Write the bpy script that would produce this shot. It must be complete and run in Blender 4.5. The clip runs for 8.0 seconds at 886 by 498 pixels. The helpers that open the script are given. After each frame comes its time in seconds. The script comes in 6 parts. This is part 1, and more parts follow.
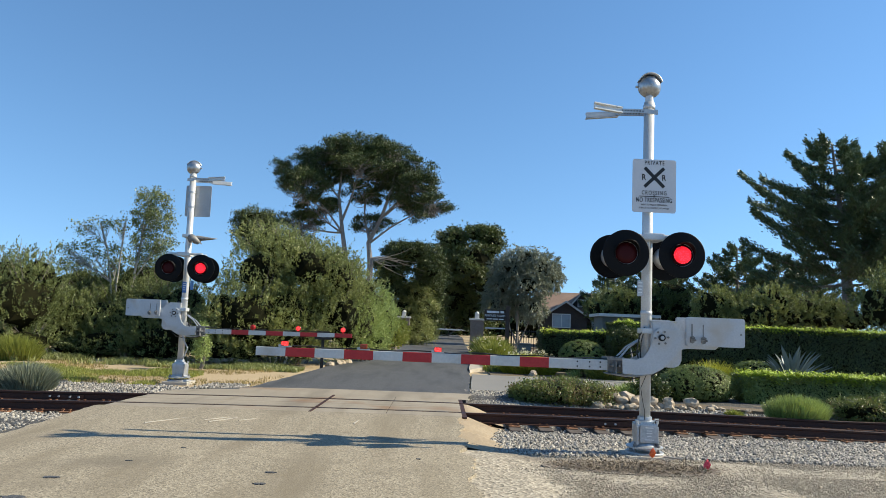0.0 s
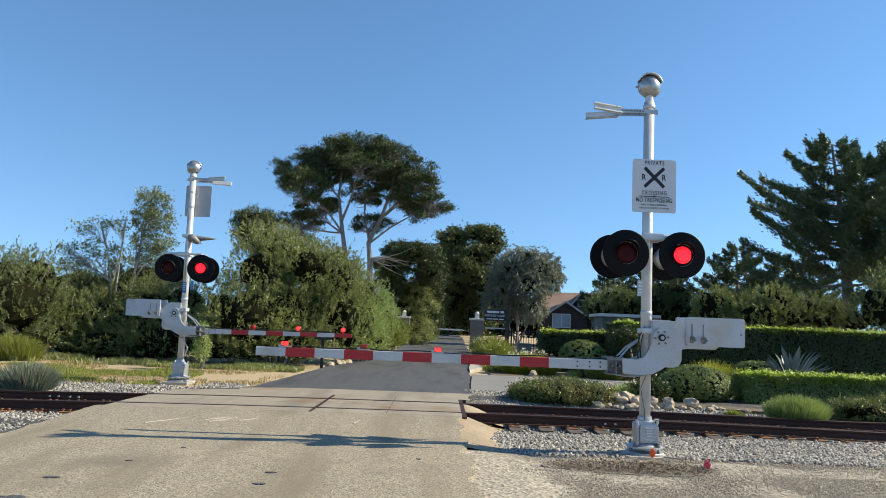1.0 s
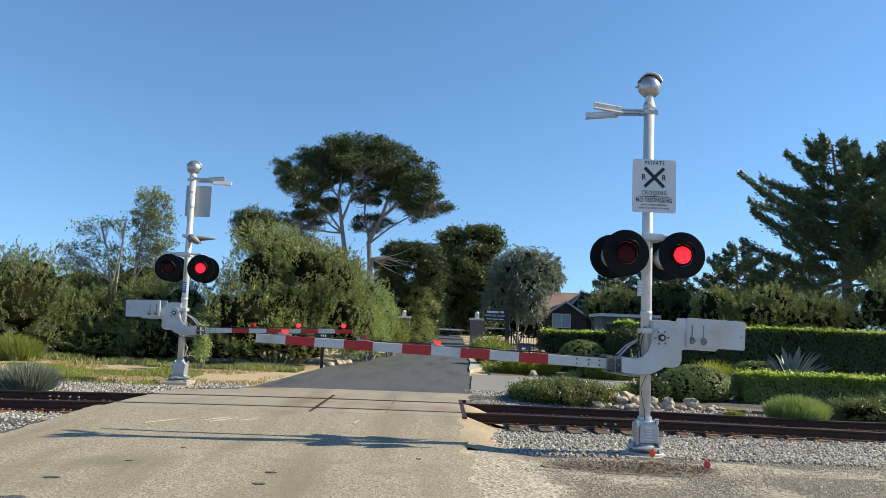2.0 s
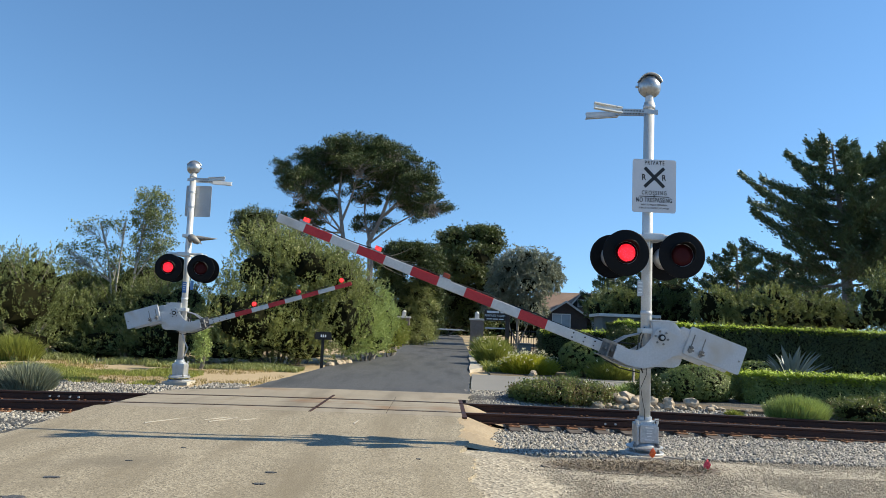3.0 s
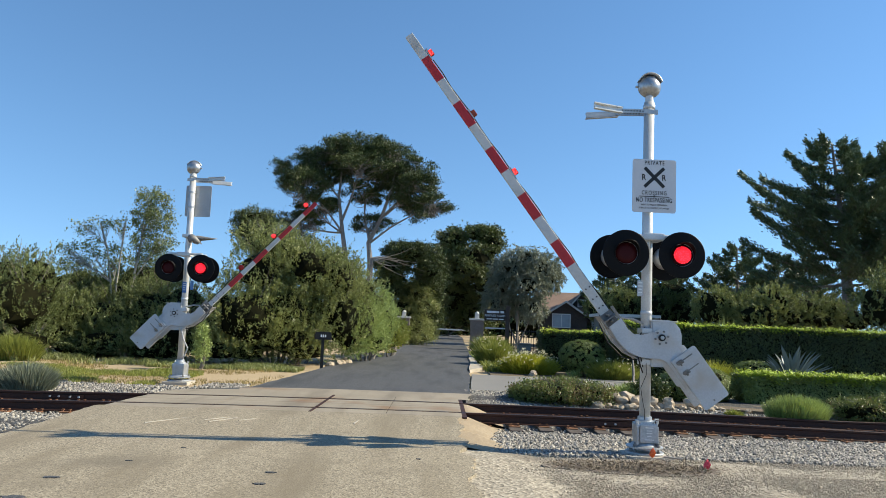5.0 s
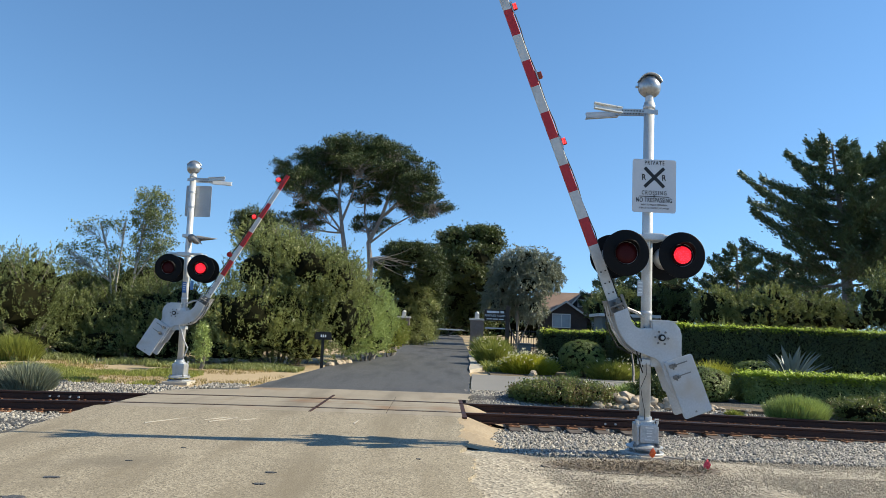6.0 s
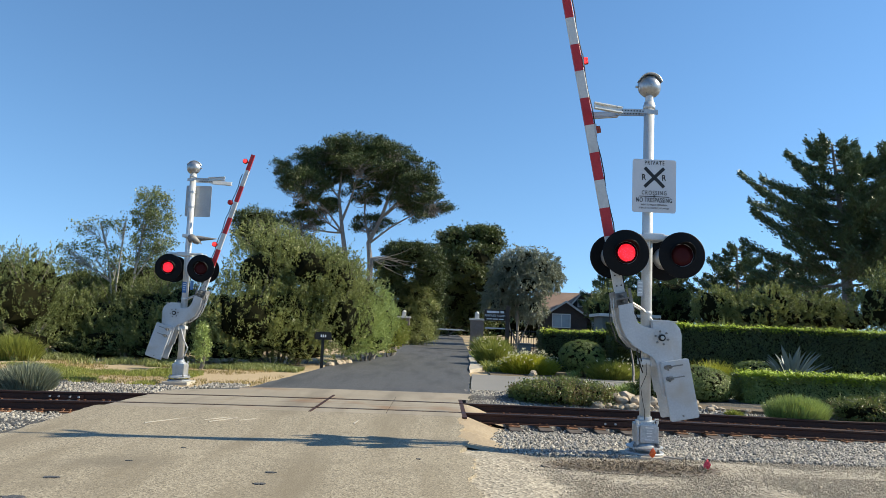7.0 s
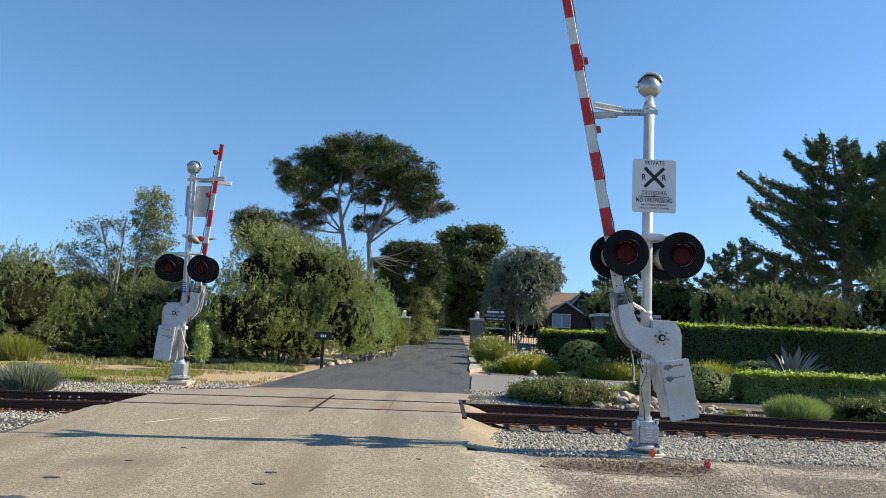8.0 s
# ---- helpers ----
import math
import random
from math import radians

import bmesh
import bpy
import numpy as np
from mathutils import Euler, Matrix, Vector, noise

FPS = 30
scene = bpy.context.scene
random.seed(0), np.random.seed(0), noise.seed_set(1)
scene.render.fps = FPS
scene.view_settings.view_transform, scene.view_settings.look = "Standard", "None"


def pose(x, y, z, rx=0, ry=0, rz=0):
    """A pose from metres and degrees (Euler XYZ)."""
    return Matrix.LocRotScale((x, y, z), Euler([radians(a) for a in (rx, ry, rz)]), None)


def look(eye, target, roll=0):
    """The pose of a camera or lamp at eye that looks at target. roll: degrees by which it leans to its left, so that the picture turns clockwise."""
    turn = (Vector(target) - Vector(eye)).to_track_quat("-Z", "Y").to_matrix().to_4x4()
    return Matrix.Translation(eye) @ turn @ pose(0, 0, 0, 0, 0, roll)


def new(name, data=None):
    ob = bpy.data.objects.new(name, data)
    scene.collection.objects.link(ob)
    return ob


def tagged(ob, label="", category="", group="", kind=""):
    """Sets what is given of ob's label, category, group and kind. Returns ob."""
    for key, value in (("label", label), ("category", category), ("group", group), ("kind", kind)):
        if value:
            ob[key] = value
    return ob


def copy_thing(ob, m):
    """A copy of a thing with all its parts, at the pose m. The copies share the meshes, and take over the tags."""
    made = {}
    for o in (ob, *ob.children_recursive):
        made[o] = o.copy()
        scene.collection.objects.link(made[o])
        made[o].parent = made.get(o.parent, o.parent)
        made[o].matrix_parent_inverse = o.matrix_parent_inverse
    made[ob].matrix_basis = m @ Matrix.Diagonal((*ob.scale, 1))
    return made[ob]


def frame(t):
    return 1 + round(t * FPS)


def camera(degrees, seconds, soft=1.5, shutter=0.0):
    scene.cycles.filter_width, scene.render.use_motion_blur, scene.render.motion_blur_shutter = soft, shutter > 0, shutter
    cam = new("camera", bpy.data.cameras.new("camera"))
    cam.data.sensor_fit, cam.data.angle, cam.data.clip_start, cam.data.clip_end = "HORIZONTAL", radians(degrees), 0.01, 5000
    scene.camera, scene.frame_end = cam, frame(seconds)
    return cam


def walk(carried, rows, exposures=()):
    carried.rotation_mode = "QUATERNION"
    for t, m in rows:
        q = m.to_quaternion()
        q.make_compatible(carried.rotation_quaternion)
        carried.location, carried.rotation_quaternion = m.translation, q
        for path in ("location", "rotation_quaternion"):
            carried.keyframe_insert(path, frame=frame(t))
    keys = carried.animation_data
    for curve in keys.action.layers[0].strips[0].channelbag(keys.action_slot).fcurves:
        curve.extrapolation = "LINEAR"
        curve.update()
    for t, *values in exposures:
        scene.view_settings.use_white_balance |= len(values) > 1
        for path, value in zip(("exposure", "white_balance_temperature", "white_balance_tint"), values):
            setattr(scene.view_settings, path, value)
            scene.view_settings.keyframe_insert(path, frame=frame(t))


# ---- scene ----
EYE = (0.0, 0.0, 1.60)
cam = camera(63.75, 8.0, soft=0.55)
STAND = look(EYE, (0.0, 9.945, 2.649), roll=2.3)
walk(cam, [(0.0, STAND), (8.0, STAND)])

# ---------------------------------------------------------------- light
SUN = Vector((7.9, 0.75, 5.43)).normalized()
world = bpy.data.worlds.new("sky")
scene.world = world
world.use_nodes = True
wn = world.node_tree
sky = wn.nodes.new("ShaderNodeTexSky")
sky.sky_type = "NISHITA"
sky.sun_disc = False
sky.sun_elevation = math.asin(SUN.z)
sky.sun_rotation = math.atan2(SUN.x, SUN.y)
sky.air_density, sky.dust_density, sky.ozone_density = 0.9, 0.0, 4.0
lift = wn.nodes.new("ShaderNodeMapping")
lift.inputs["Location"].default_value, lift.inputs["Scale"].default_value = (0.0, 0.0, 0.11), (1.0, 1.0, 0.8)
wn.links.new(wn.nodes.new("ShaderNodeTexCoord").outputs["Generated"], lift.inputs["Vector"])
wn.links.new(lift.outputs["Vector"], sky.inputs["Vector"])
deep = wn.nodes.new("ShaderNodeHueSaturation")
deep.inputs["Hue"].default_value, deep.inputs["Saturation"].default_value = 0.495, 1.08
wn.links.new(sky.outputs[0], deep.inputs["Color"])
wn.links.new(deep.outputs[0], wn.nodes["Background"].inputs[0])
wn.nodes["Background"].inputs[1].default_value = 0.127
sun = new("sun", bpy.data.lights.new("sun", "SUN"))
sun.data.energy, sun.data.angle, sun.data.color = 5.0, radians(0.55), (1.0, 0.91, 0.70)
sun.matrix_world = look(SUN * 60, (0, 0, 0))
scene.view_settings.exposure = 0.57


# ---------------------------------------------------------------- materials
def material(name, dark, light, grain=30.0, patch=1.5, rough=0.6, metal=0.0, bump=0.2, depth=0.005, spec=0.4, stain=None, voronoi=0.0, contrast=0.35, single=False, streak=0.0):
    """Two scales of colour, grain relief, and stains of a third colour where one is given."""
    m = bpy.data.materials.new(name)
    m.use_nodes = True
    t, b = m.node_tree, m.node_tree.nodes["Principled BSDF"]
    co = t.nodes.new("ShaderNodeTexCoord").outputs["Object"]

    def noise_at(scale, detail=5.0, co=co):
        n = t.nodes.new("ShaderNodeTexNoise")
        n.inputs["Scale"].default_value, n.inputs["Detail"].default_value = scale, detail
        t.links.new(co, n.inputs["Vector"])
        return n.outputs["Fac"]

    def spread(fac, low, high):
        r = t.nodes.new("ShaderNodeMapRange")
        r.inputs["From Min"].default_value, r.inputs["From Max"].default_value = low, high
        t.links.new(fac, r.inputs["Value"])
        return r.outputs["Result"]

    def blend(fac, a, c):
        x = t.nodes.new("ShaderNodeMix")
        x.data_type = "RGBA"
        t.links.new(fac, x.inputs["Factor"])
        for socket, value in ((x.inputs["A"], a), (x.inputs["B"], c)):
            if isinstance(value, tuple):
                socket.default_value = (*value, 1)
            else:
                t.links.new(value, socket)
        return x.outputs["Result"]

    fine, wide = noise_at(grain), noise_at(patch)
    if single:
        wide = t.nodes.new("ShaderNodeNewGeometry").outputs["Random Per Island"]
    mid = tuple(0.5 * (p + q) for p, q in zip(dark, light))
    lo = tuple(q + (p - q) * 1.0 for p, q in zip(dark, mid))
    colour = blend(spread(wide, 0.5 - contrast * 0.6, 0.5 + contrast * 0.6), blend(spread(fine, 0.3, 0.7), lo, mid), blend(spread(fine, 0.3, 0.7), mid, light))
    if voronoi:
        v = t.nodes.new("ShaderNodeTexVoronoi")
        v.inputs["Scale"].default_value = voronoi
        t.links.new(co, v.inputs["Vector"])
        sep = t.nodes.new("ShaderNodeSeparateColor")
        t.links.new(v.outputs["Color"], sep.inputs[0])
        colour = blend(spread(sep.outputs[0], 0.2, 1.1), colour, tuple(min(1, c * 1.3) for c in light))
        colour = blend(spread(sep.outputs[1], 0.55, 1.2), colour, tuple(c * 0.4 for c in dark))
        height = v.outputs["Distance"]
    else:
        height = fine
    if streak:
        mp = t.nodes.new("ShaderNodeMapping")
        mp.inputs["Scale"].default_value = (1.0, 0.14, 1.0)
        t.links.new(co, mp.inputs["Vector"])
        worn = noise_at(1.7, 6.0, mp.outputs["Vector"])
        colour = blend(spread(worn, 0.48, 0.72), colour, tuple(v * streak for v in dark))
    if stain:
        colour = blend(spread(noise_at(patch * 0.37 + 0.3, 8), 0.56, 0.72), colour, stain)
    t.links.new(colour, b.inputs["Base Color"])
    rr = t.nodes.new("ShaderNodeMapRange")
    rr.inputs["To Min"].default_value, rr.inputs["To Max"].default_value = max(0.05, rough - 0.12), min(1, rough + 0.12)
    t.links.new(wide, rr.inputs["Value"])
    t.links.new(rr.outputs["Result"], b.inputs["Roughness"])
    b.inputs["Metallic"].default_value = metal
    b.inputs["Specular IOR Level"].default_value = spec
    if bump:
        bp = t.nodes.new("ShaderNodeBump")
        bp.inputs["Strength"].default_value, bp.inputs["Distance"].default_value = bump, depth
        t.links.new(height, bp.inputs["Height"])
        t.links.new(bp.outputs["Normal"], b.inputs["Normal"])
    return m


def leaf_material(name, dark, light, dry=None, through_light=0.3, rough=0.46, dry_share=0.94, spec=0.5):
    """Leaves vary one by one and in patches, and let some light through."""
    m = bpy.data.materials.new(name)
    m.use_nodes = True
    t, b = m.node_tree, m.node_tree.nodes["Principled BSDF"]
    geo = t.nodes.new("ShaderNodeNewGeometry")
    co = t.nodes.new("ShaderNodeTexCoord").outputs["Object"]
    n = t.nodes.new("ShaderNodeTexNoise")
    n.inputs["Scale"].default_value, n.inputs["Detail"].default_value = 0.8, 4
    t.links.new(co, n.inputs["Vector"])
    mixed = t.nodes.new("ShaderNodeMath")
    mixed.operation = "MULTIPLY_ADD"
    t.links.new(geo.outputs["Random Per Island"], mixed.inputs[0])
    mixed.inputs[1].default_value = 0.6
    half = t.nodes.new("ShaderNodeMath")
    half.operation = "MULTIPLY_ADD"
    half.inputs[1].default_value, half.inputs[2].default_value = 1.0, -0.28
    t.links.new(n.outputs["Fac"], half.inputs[0])
    t.links.new(half.outputs[0], mixed.inputs[2])
    ramp = t.nodes.new("ShaderNodeValToRGB")
    ramp.color_ramp.elements[0].color = (*dark, 1)
    ramp.color_ramp.elements[1].position = dry_share - 0.06
    ramp.color_ramp.elements[1].color = (*light, 1)
    if dry:
        e = ramp.color_ramp.elements.new(dry_share)
        e.color = (*dry, 1)
    t.links.new(mixed.outputs[0], ramp.inputs[0])
    t.links.new(ramp.outputs[0], b.inputs["Base Color"])
    b.inputs["Roughness"].default_value = rough
    b.inputs["Specular IOR Level"].default_value = spec
    tr = t.nodes.new("ShaderNodeBsdfTranslucent")
    t.links.new(ramp.outputs[0], tr.inputs[0])
    mx = t.nodes.new("ShaderNodeMixShader")
    mx.inputs[0].default_value = through_light
    t.links.new(b.outputs[0], mx.inputs[1])
    t.links.new(tr.outputs[0], mx.inputs[2])
    t.links.new(mx.outputs[0], t.nodes["Material Output"].inputs["Surface"])
    return m


def glow_material(name, colour, strength):
    """A lit cluster of diodes: bright dots on a dimmer lit ground."""
    m = bpy.data.materials.new(name)
    m.use_nodes = True
    t, b = m.node_tree, m.node_tree.nodes["Principled BSDF"]
    b.inputs["Base Color"].default_value = (colour[0] * 0.5, colour[1] * 0.3, colour[2] * 0.3, 1)
    v = t.nodes.new("ShaderNodeTexVoronoi")
    v.inputs["Scale"].default_value = 44.0
    t.links.new(t.nodes.new("ShaderNodeTexCoord").outputs["Object"], v.inputs["Vector"])
    r = t.nodes.new("ShaderNodeMapRange")
    r.inputs["From Min"].default_value, r.inputs["From Max"].default_value = 0.18, 0.48
    r.inputs["To Min"].default_value, r.inputs["To Max"].default_value = strength * 1.9, strength * 0.3
    t.links.new(v.outputs["Distance"], r.inputs["Value"])
    b.inputs["Emission Color"].default_value = (*colour, 1)
    t.links.new(r.outputs["Result"], b.inputs["Emission Strength"])
    return m


ALU = material("aluminium_paint", (0.467, 0.477, 0.477), (0.670, 0.680, 0.680), 60, 5, 0.42, 0.25, 0.08, 0.002, stain=(0.425, 0.401, 0.366))
GALV = material("galvanised", (0.34, 0.35, 0.36), (0.55, 0.56, 0.57), 45, 8, 0.45, 0.6, 0.1, 0.002)
BELLMETAL = material("bell_metal", (0.24, 0.25, 0.26), (0.50, 0.51, 0.52), 25, 6, 0.32, 0.7, 0.15, 0.003)
DIRTYGALV = material("dirty_galvanised", (0.09, 0.085, 0.08), (0.32, 0.31, 0.29), 18, 5, 0.6, 0.3, 0.2, 0.003)
GREYPAINT = material("mechanism_paint", (0.425, 0.434, 0.444), (0.573, 0.582, 0.591), 40, 4, 0.5, 0.1, 0.12, 0.002, stain=(0.462, 0.418, 0.363))
BLACKPAINT = material("black_enamel", (0.004, 0.004, 0.0045), (0.008, 0.008, 0.009), 40, 6, 0.5, 0, 0.05, 0.001, spec=0.12)
SIGNWHITE = material("sign_sheet", (0.533, 0.542, 0.568), (0.619, 0.628, 0.654), 80, 3, 0.4, 0, 0.02, 0.001)
SIGNBACK = material("sign_back", (0.30, 0.31, 0.32), (0.42, 0.43, 0.44), 30, 4, 0.5, 0.5, 0.05, 0.001)
INK = material("sign_ink", (0.012, 0.012, 0.014), (0.02, 0.02, 0.022), 40, 5, 0.5, 0, 0, 0)
ARMWHITE = material("arm_white", (0.462, 0.462, 0.454), (0.605, 0.605, 0.588), 30, 3, 0.42, 0, 0.05, 0.001, stain=(0.40, 0.38, 0.35))
ARMRED = material("arm_red", (0.345, 0.014, 0.018), (0.483, 0.029, 0.034), 30, 3, 0.42, 0, 0.05, 0.001)
LENSDARK = material("lens_dark_red", (0.03, 0.003, 0.004), (0.05, 0.006, 0.008), 60, 8, 0.5, 0, 0.05, 0.001, spec=0.12)
LENSRED = material("lens_red", (0.30, 0.01, 0.01), (0.45, 0.02, 0.015), 60, 8, 0.2, 0, 0, 0)
LENSAMBER = material("lens_amber", (0.20, 0.03, 0.012), (0.34, 0.06, 0.02), 60, 8, 0.25, 0, 0, 0)
LED = glow_material("red_diodes", (1.0, 0.02, 0.04), 1.6)
ARMLED = glow_material("arm_diodes", (1.0, 0.035, 0.035), 1.9)
CABLE = material("cable_rubber", (0.015, 0.015, 0.016), (0.03, 0.03, 0.03), 30, 5, 0.6, 0, 0.05, 0.001)
WHITECABLE = material("conduit_grey", (0.35, 0.35, 0.36), (0.5, 0.5, 0.5), 30, 5, 0.5, 0, 0.05, 0.001)
BLUEPLATE = material("blue_plate", (0.03, 0.12, 0.34), (0.05, 0.17, 0.42), 30, 5, 0.4, 0, 0, 0)
FLAGORANGE = material("orange_paint", (0.75, 0.10, 0.02), (0.9, 0.17, 0.04), 30, 5, 0.5, 0, 0.1, 0.002)
FLAGPINK = material("pink_paint", (0.7, 0.05, 0.07), (0.85, 0.10, 0.12), 30, 5, 0.5, 0, 0.1, 0.002)
RAIL = material("rail_rust", (0.035, 0.016, 0.012), (0.085, 0.038, 0.026), 40, 3, 0.65, 0.3, 0.2, 0.003)
RAILTOP = material("rail_head", (0.055, 0.04, 0.034), (0.12, 0.09, 0.078), 60, 4, 0.45, 0.6, 0.05, 0.001)
TIEPLATE = material("tie_plate_rust", (0.16, 0.07, 0.035), (0.34, 0.17, 0.09), 40, 6, 0.8, 0.1, 0.3, 0.003)
TIMBER = material("sleeper_timber", (0.05, 0.04, 0.034), (0.14, 0.11, 0.09), 25, 5, 0.85, 0, 0.5, 0.008)
BALLAST = material("ballast_stone", (0.047, 0.043, 0.039), (0.533, 0.490, 0.421), 40, 9.0, 0.8, 0, 0.3, 0.004, contrast=0.48, single=True)
CHIPS = material("tan_chips", (0.20, 0.165, 0.12), (0.60, 0.53, 0.42), 40, 9.0, 0.85, 0, 0.3, 0.004, contrast=0.85, single=True)
NEARROAD = material("worn_road", (0.185, 0.150, 0.098), (0.365, 0.31, 0.222), 70, 0.45, 0.85, 0, 0.5, 0.004, stain=(0.18, 0.15, 0.105), voronoi=62, contrast=0.75, streak=1.15)
PANEL = material("crossing_concrete", (0.25, 0.21, 0.155), (0.38, 0.325, 0.245), 50, 1.1, 0.8, 0, 0.3, 0.003, stain=(0.25, 0.145, 0.075), streak=0.8)
ASPHALT = material("dark_asphalt", (0.048, 0.050, 0.052), (0.102, 0.102, 0.104), 70, 0.5, 0.8, 0, 0.4, 0.004, voronoi=80, contrast=0.6, streak=0.85)
DRIVE = material("grey_drive", (0.17, 0.16, 0.145), (0.28, 0.265, 0.24), 60, 0.7, 0.85, 0, 0.4, 0.004, contrast=0.5)
KERB = material("kerb_concrete", (0.36, 0.32, 0.26), (0.52, 0.47, 0.39), 40, 2, 0.8, 0, 0.3, 0.004)
DIRT = material("dry_dirt", (0.33, 0.245, 0.14), (0.55, 0.42, 0.26), 25, 0.5, 0.95, 0, 0.5, 0.02, stain=(0.27, 0.20, 0.11), contrast=0.6)
SHOULDER = material("gravel_shoulder", (0.230, 0.196, 0.144), (0.425, 0.368, 0.282), 40, 0.8, 0.95, 0, 0.7, 0.015, stain=(0.149, 0.121, 0.092), voronoi=26, contrast=0.5)
GARDENSOIL = material("garden_soil", (0.094, 0.068, 0.043), (0.216, 0.166, 0.108), 25, 1.0, 0.95, 0, 0.6, 0.02)
# Dark colour paints the shade in the gaps of the ballast.
SHADEBED = material("ballast_shade_bed", (0.035, 0.033, 0.03), (0.10, 0.095, 0.09), 30, 2, 0.95, 0, 0.8, 0.02, voronoi=30)
RAMPDIRT = material("packed_dirt", (0.27, 0.205, 0.13), (0.42, 0.33, 0.22), 25, 1.0, 0.95, 0, 0.5, 0.02)
MULCH = material("dark_mulch", (0.135, 0.108, 0.081), (0.297, 0.243, 0.189), 30, 1.5, 0.95, 0, 0.6, 0.02, voronoi=30)
MULCHLITTER = material("mulch_litter", (0.11, 0.085, 0.06), (0.36, 0.29, 0.21), 30, 1.5, 0.95, 0, 0.2, 0.004, contrast=0.8, single=True)
ROCK = material("sandstone_rock", (0.310, 0.241, 0.167), (0.517, 0.431, 0.322), 12, 1.5, 0.85, 0, 0.4, 0.015)
BARK = material("grey_bark", (0.10, 0.085, 0.07), (0.26, 0.235, 0.205), 14, 1.2, 0.9, 0, 0.8, 0.03)
PALEBARK = material("pale_bark", (0.22, 0.20, 0.17), (0.42, 0.39, 0.34), 14, 1.2, 0.9, 0, 0.6, 0.02)
BRICK = material("pillar_brick", (0.16, 0.125, 0.10), (0.27, 0.22, 0.185), 20, 2, 0.85, 0, 0.4, 0.006)
CAPSTONE = material("pillar_cap", (0.52, 0.50, 0.46), (0.7, 0.68, 0.64), 20, 2, 0.7, 0, 0.2, 0.004)
BROWNWOOD = material("brown_board", (0.035, 0.024, 0.018), (0.075, 0.052, 0.04), 25, 3, 0.7, 0, 0.3, 0.004)
WHITEPAINT = material("white_paint", (0.66, 0.66, 0.64), (0.8, 0.8, 0.78), 25, 3, 0.6, 0, 0.1, 0.002)
SHINGLE = material("house_shingle", (0.055, 0.042, 0.036), (0.11, 0.085, 0.075), 12, 1.5, 0.85, 0, 0.4, 0.01)
ROOFTILE = material("roof_shingle", (0.20, 0.13, 0.095), (0.33, 0.225, 0.17), 10, 1.2, 0.85, 0, 0.4, 0.01)
GREENWALL = material("shed_siding", (0.10, 0.12, 0.115), (0.17, 0.19, 0.18), 14, 1.2, 0.8, 0, 0.2, 0.005)
PANEGLASS = material("window_glass", (0.35, 0.40, 0.46), (0.45, 0.50, 0.56), 3, 0.6, 0.12, 0, 0, 0, spec=0.8)
REDSIGN = material("red_sign", (0.45, 0.10, 0.08), (0.6, 0.2, 0.17), 20, 3, 0.5, 0, 0, 0)
IRON = material("black_iron", (0.012, 0.012, 0.012), (0.03, 0.03, 0.03), 30, 3, 0.5, 0.4, 0.1, 0.002)
PINEBARK = material("pine_bark", (0.12, 0.105, 0.09), (0.32, 0.29, 0.26), 14, 1.2, 0.9, 0, 0.7, 0.03)
TWIG = material("bare_twig", (0.20, 0.17, 0.14), (0.36, 0.32, 0.27), 20, 2, 0.9, 0, 0.3, 0.01)

L_SCRUB = leaf_material("scrub_leaf", (0.055, 0.073, 0.023), (0.251, 0.289, 0.095), (0.313, 0.277, 0.136))
L_BUSH = leaf_material("bush_leaf", (0.071, 0.089, 0.027), (0.330, 0.360, 0.115), (0.408, 0.373, 0.159))
L_LIGHT = leaf_material("light_bush_leaf", (0.140, 0.185, 0.050), (0.440, 0.530, 0.170), (0.560, 0.540, 0.270))
L_PINE = leaf_material("pine_needle", (0.020, 0.033, 0.013), (0.088, 0.118, 0.036), (0.120, 0.130, 0.050), 0.15, spec=0.3)
L_DARK = leaf_material("dark_tree_leaf", (0.027, 0.041, 0.011), (0.108, 0.137, 0.030), None, 0.2)
L_EUC = leaf_material("grey_green_leaf", (0.102, 0.120, 0.080), (0.292, 0.318, 0.225), (0.340, 0.320, 0.230), 0.25)
L_CYP = leaf_material("cypress_spray", (0.035, 0.056, 0.029), (0.125, 0.176, 0.076), None, 0.1)
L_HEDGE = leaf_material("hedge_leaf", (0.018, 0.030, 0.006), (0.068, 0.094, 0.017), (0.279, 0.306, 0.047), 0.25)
# Bright yellow-green with sunlight painted in, for new growth on hedge tops.
L_LOW = leaf_material("lit_hedge_leaf", (0.150, 0.215, 0.020), (0.480, 0.590, 0.055), (0.640, 0.650, 0.110), 0.2, spec=0.15)
L_ROUND = leaf_material("clipped_leaf", (0.073, 0.106, 0.025), (0.271, 0.329, 0.078), None, 0.25)
L_LAV = leaf_material("lavender_blade", (0.148, 0.196, 0.058), (0.423, 0.510, 0.145), (0.508, 0.549, 0.189), 0.3)
L_GRASS = leaf_material("grass_blade", (0.106, 0.136, 0.024), (0.333, 0.357, 0.072), (0.544, 0.394, 0.143), 0.35)
L_DRY = leaf_material("dry_grass_blade", (0.173, 0.140, 0.044), (0.410, 0.310, 0.118), (0.497, 0.380, 0.163), 0.3)
L_MOUND = leaf_material("mound_leaf", (0.054, 0.077, 0.019), (0.219, 0.254, 0.059), (0.227, 0.168, 0.073), 0.25, dry_share=0.72)
L_AGAVE = leaf_material("agave_leaf", (0.116, 0.155, 0.146), (0.201, 0.255, 0.248), None, 0.1)
L_YELLOW = leaf_material("yellow_tuft", (0.200, 0.215, 0.024), (0.540, 0.530, 0.060), (0.600, 0.590, 0.100), 0.35)
L_FLOWER = leaf_material("cream_flower", (0.6, 0.56, 0.36), (0.8, 0.76, 0.55), None, 0.3)


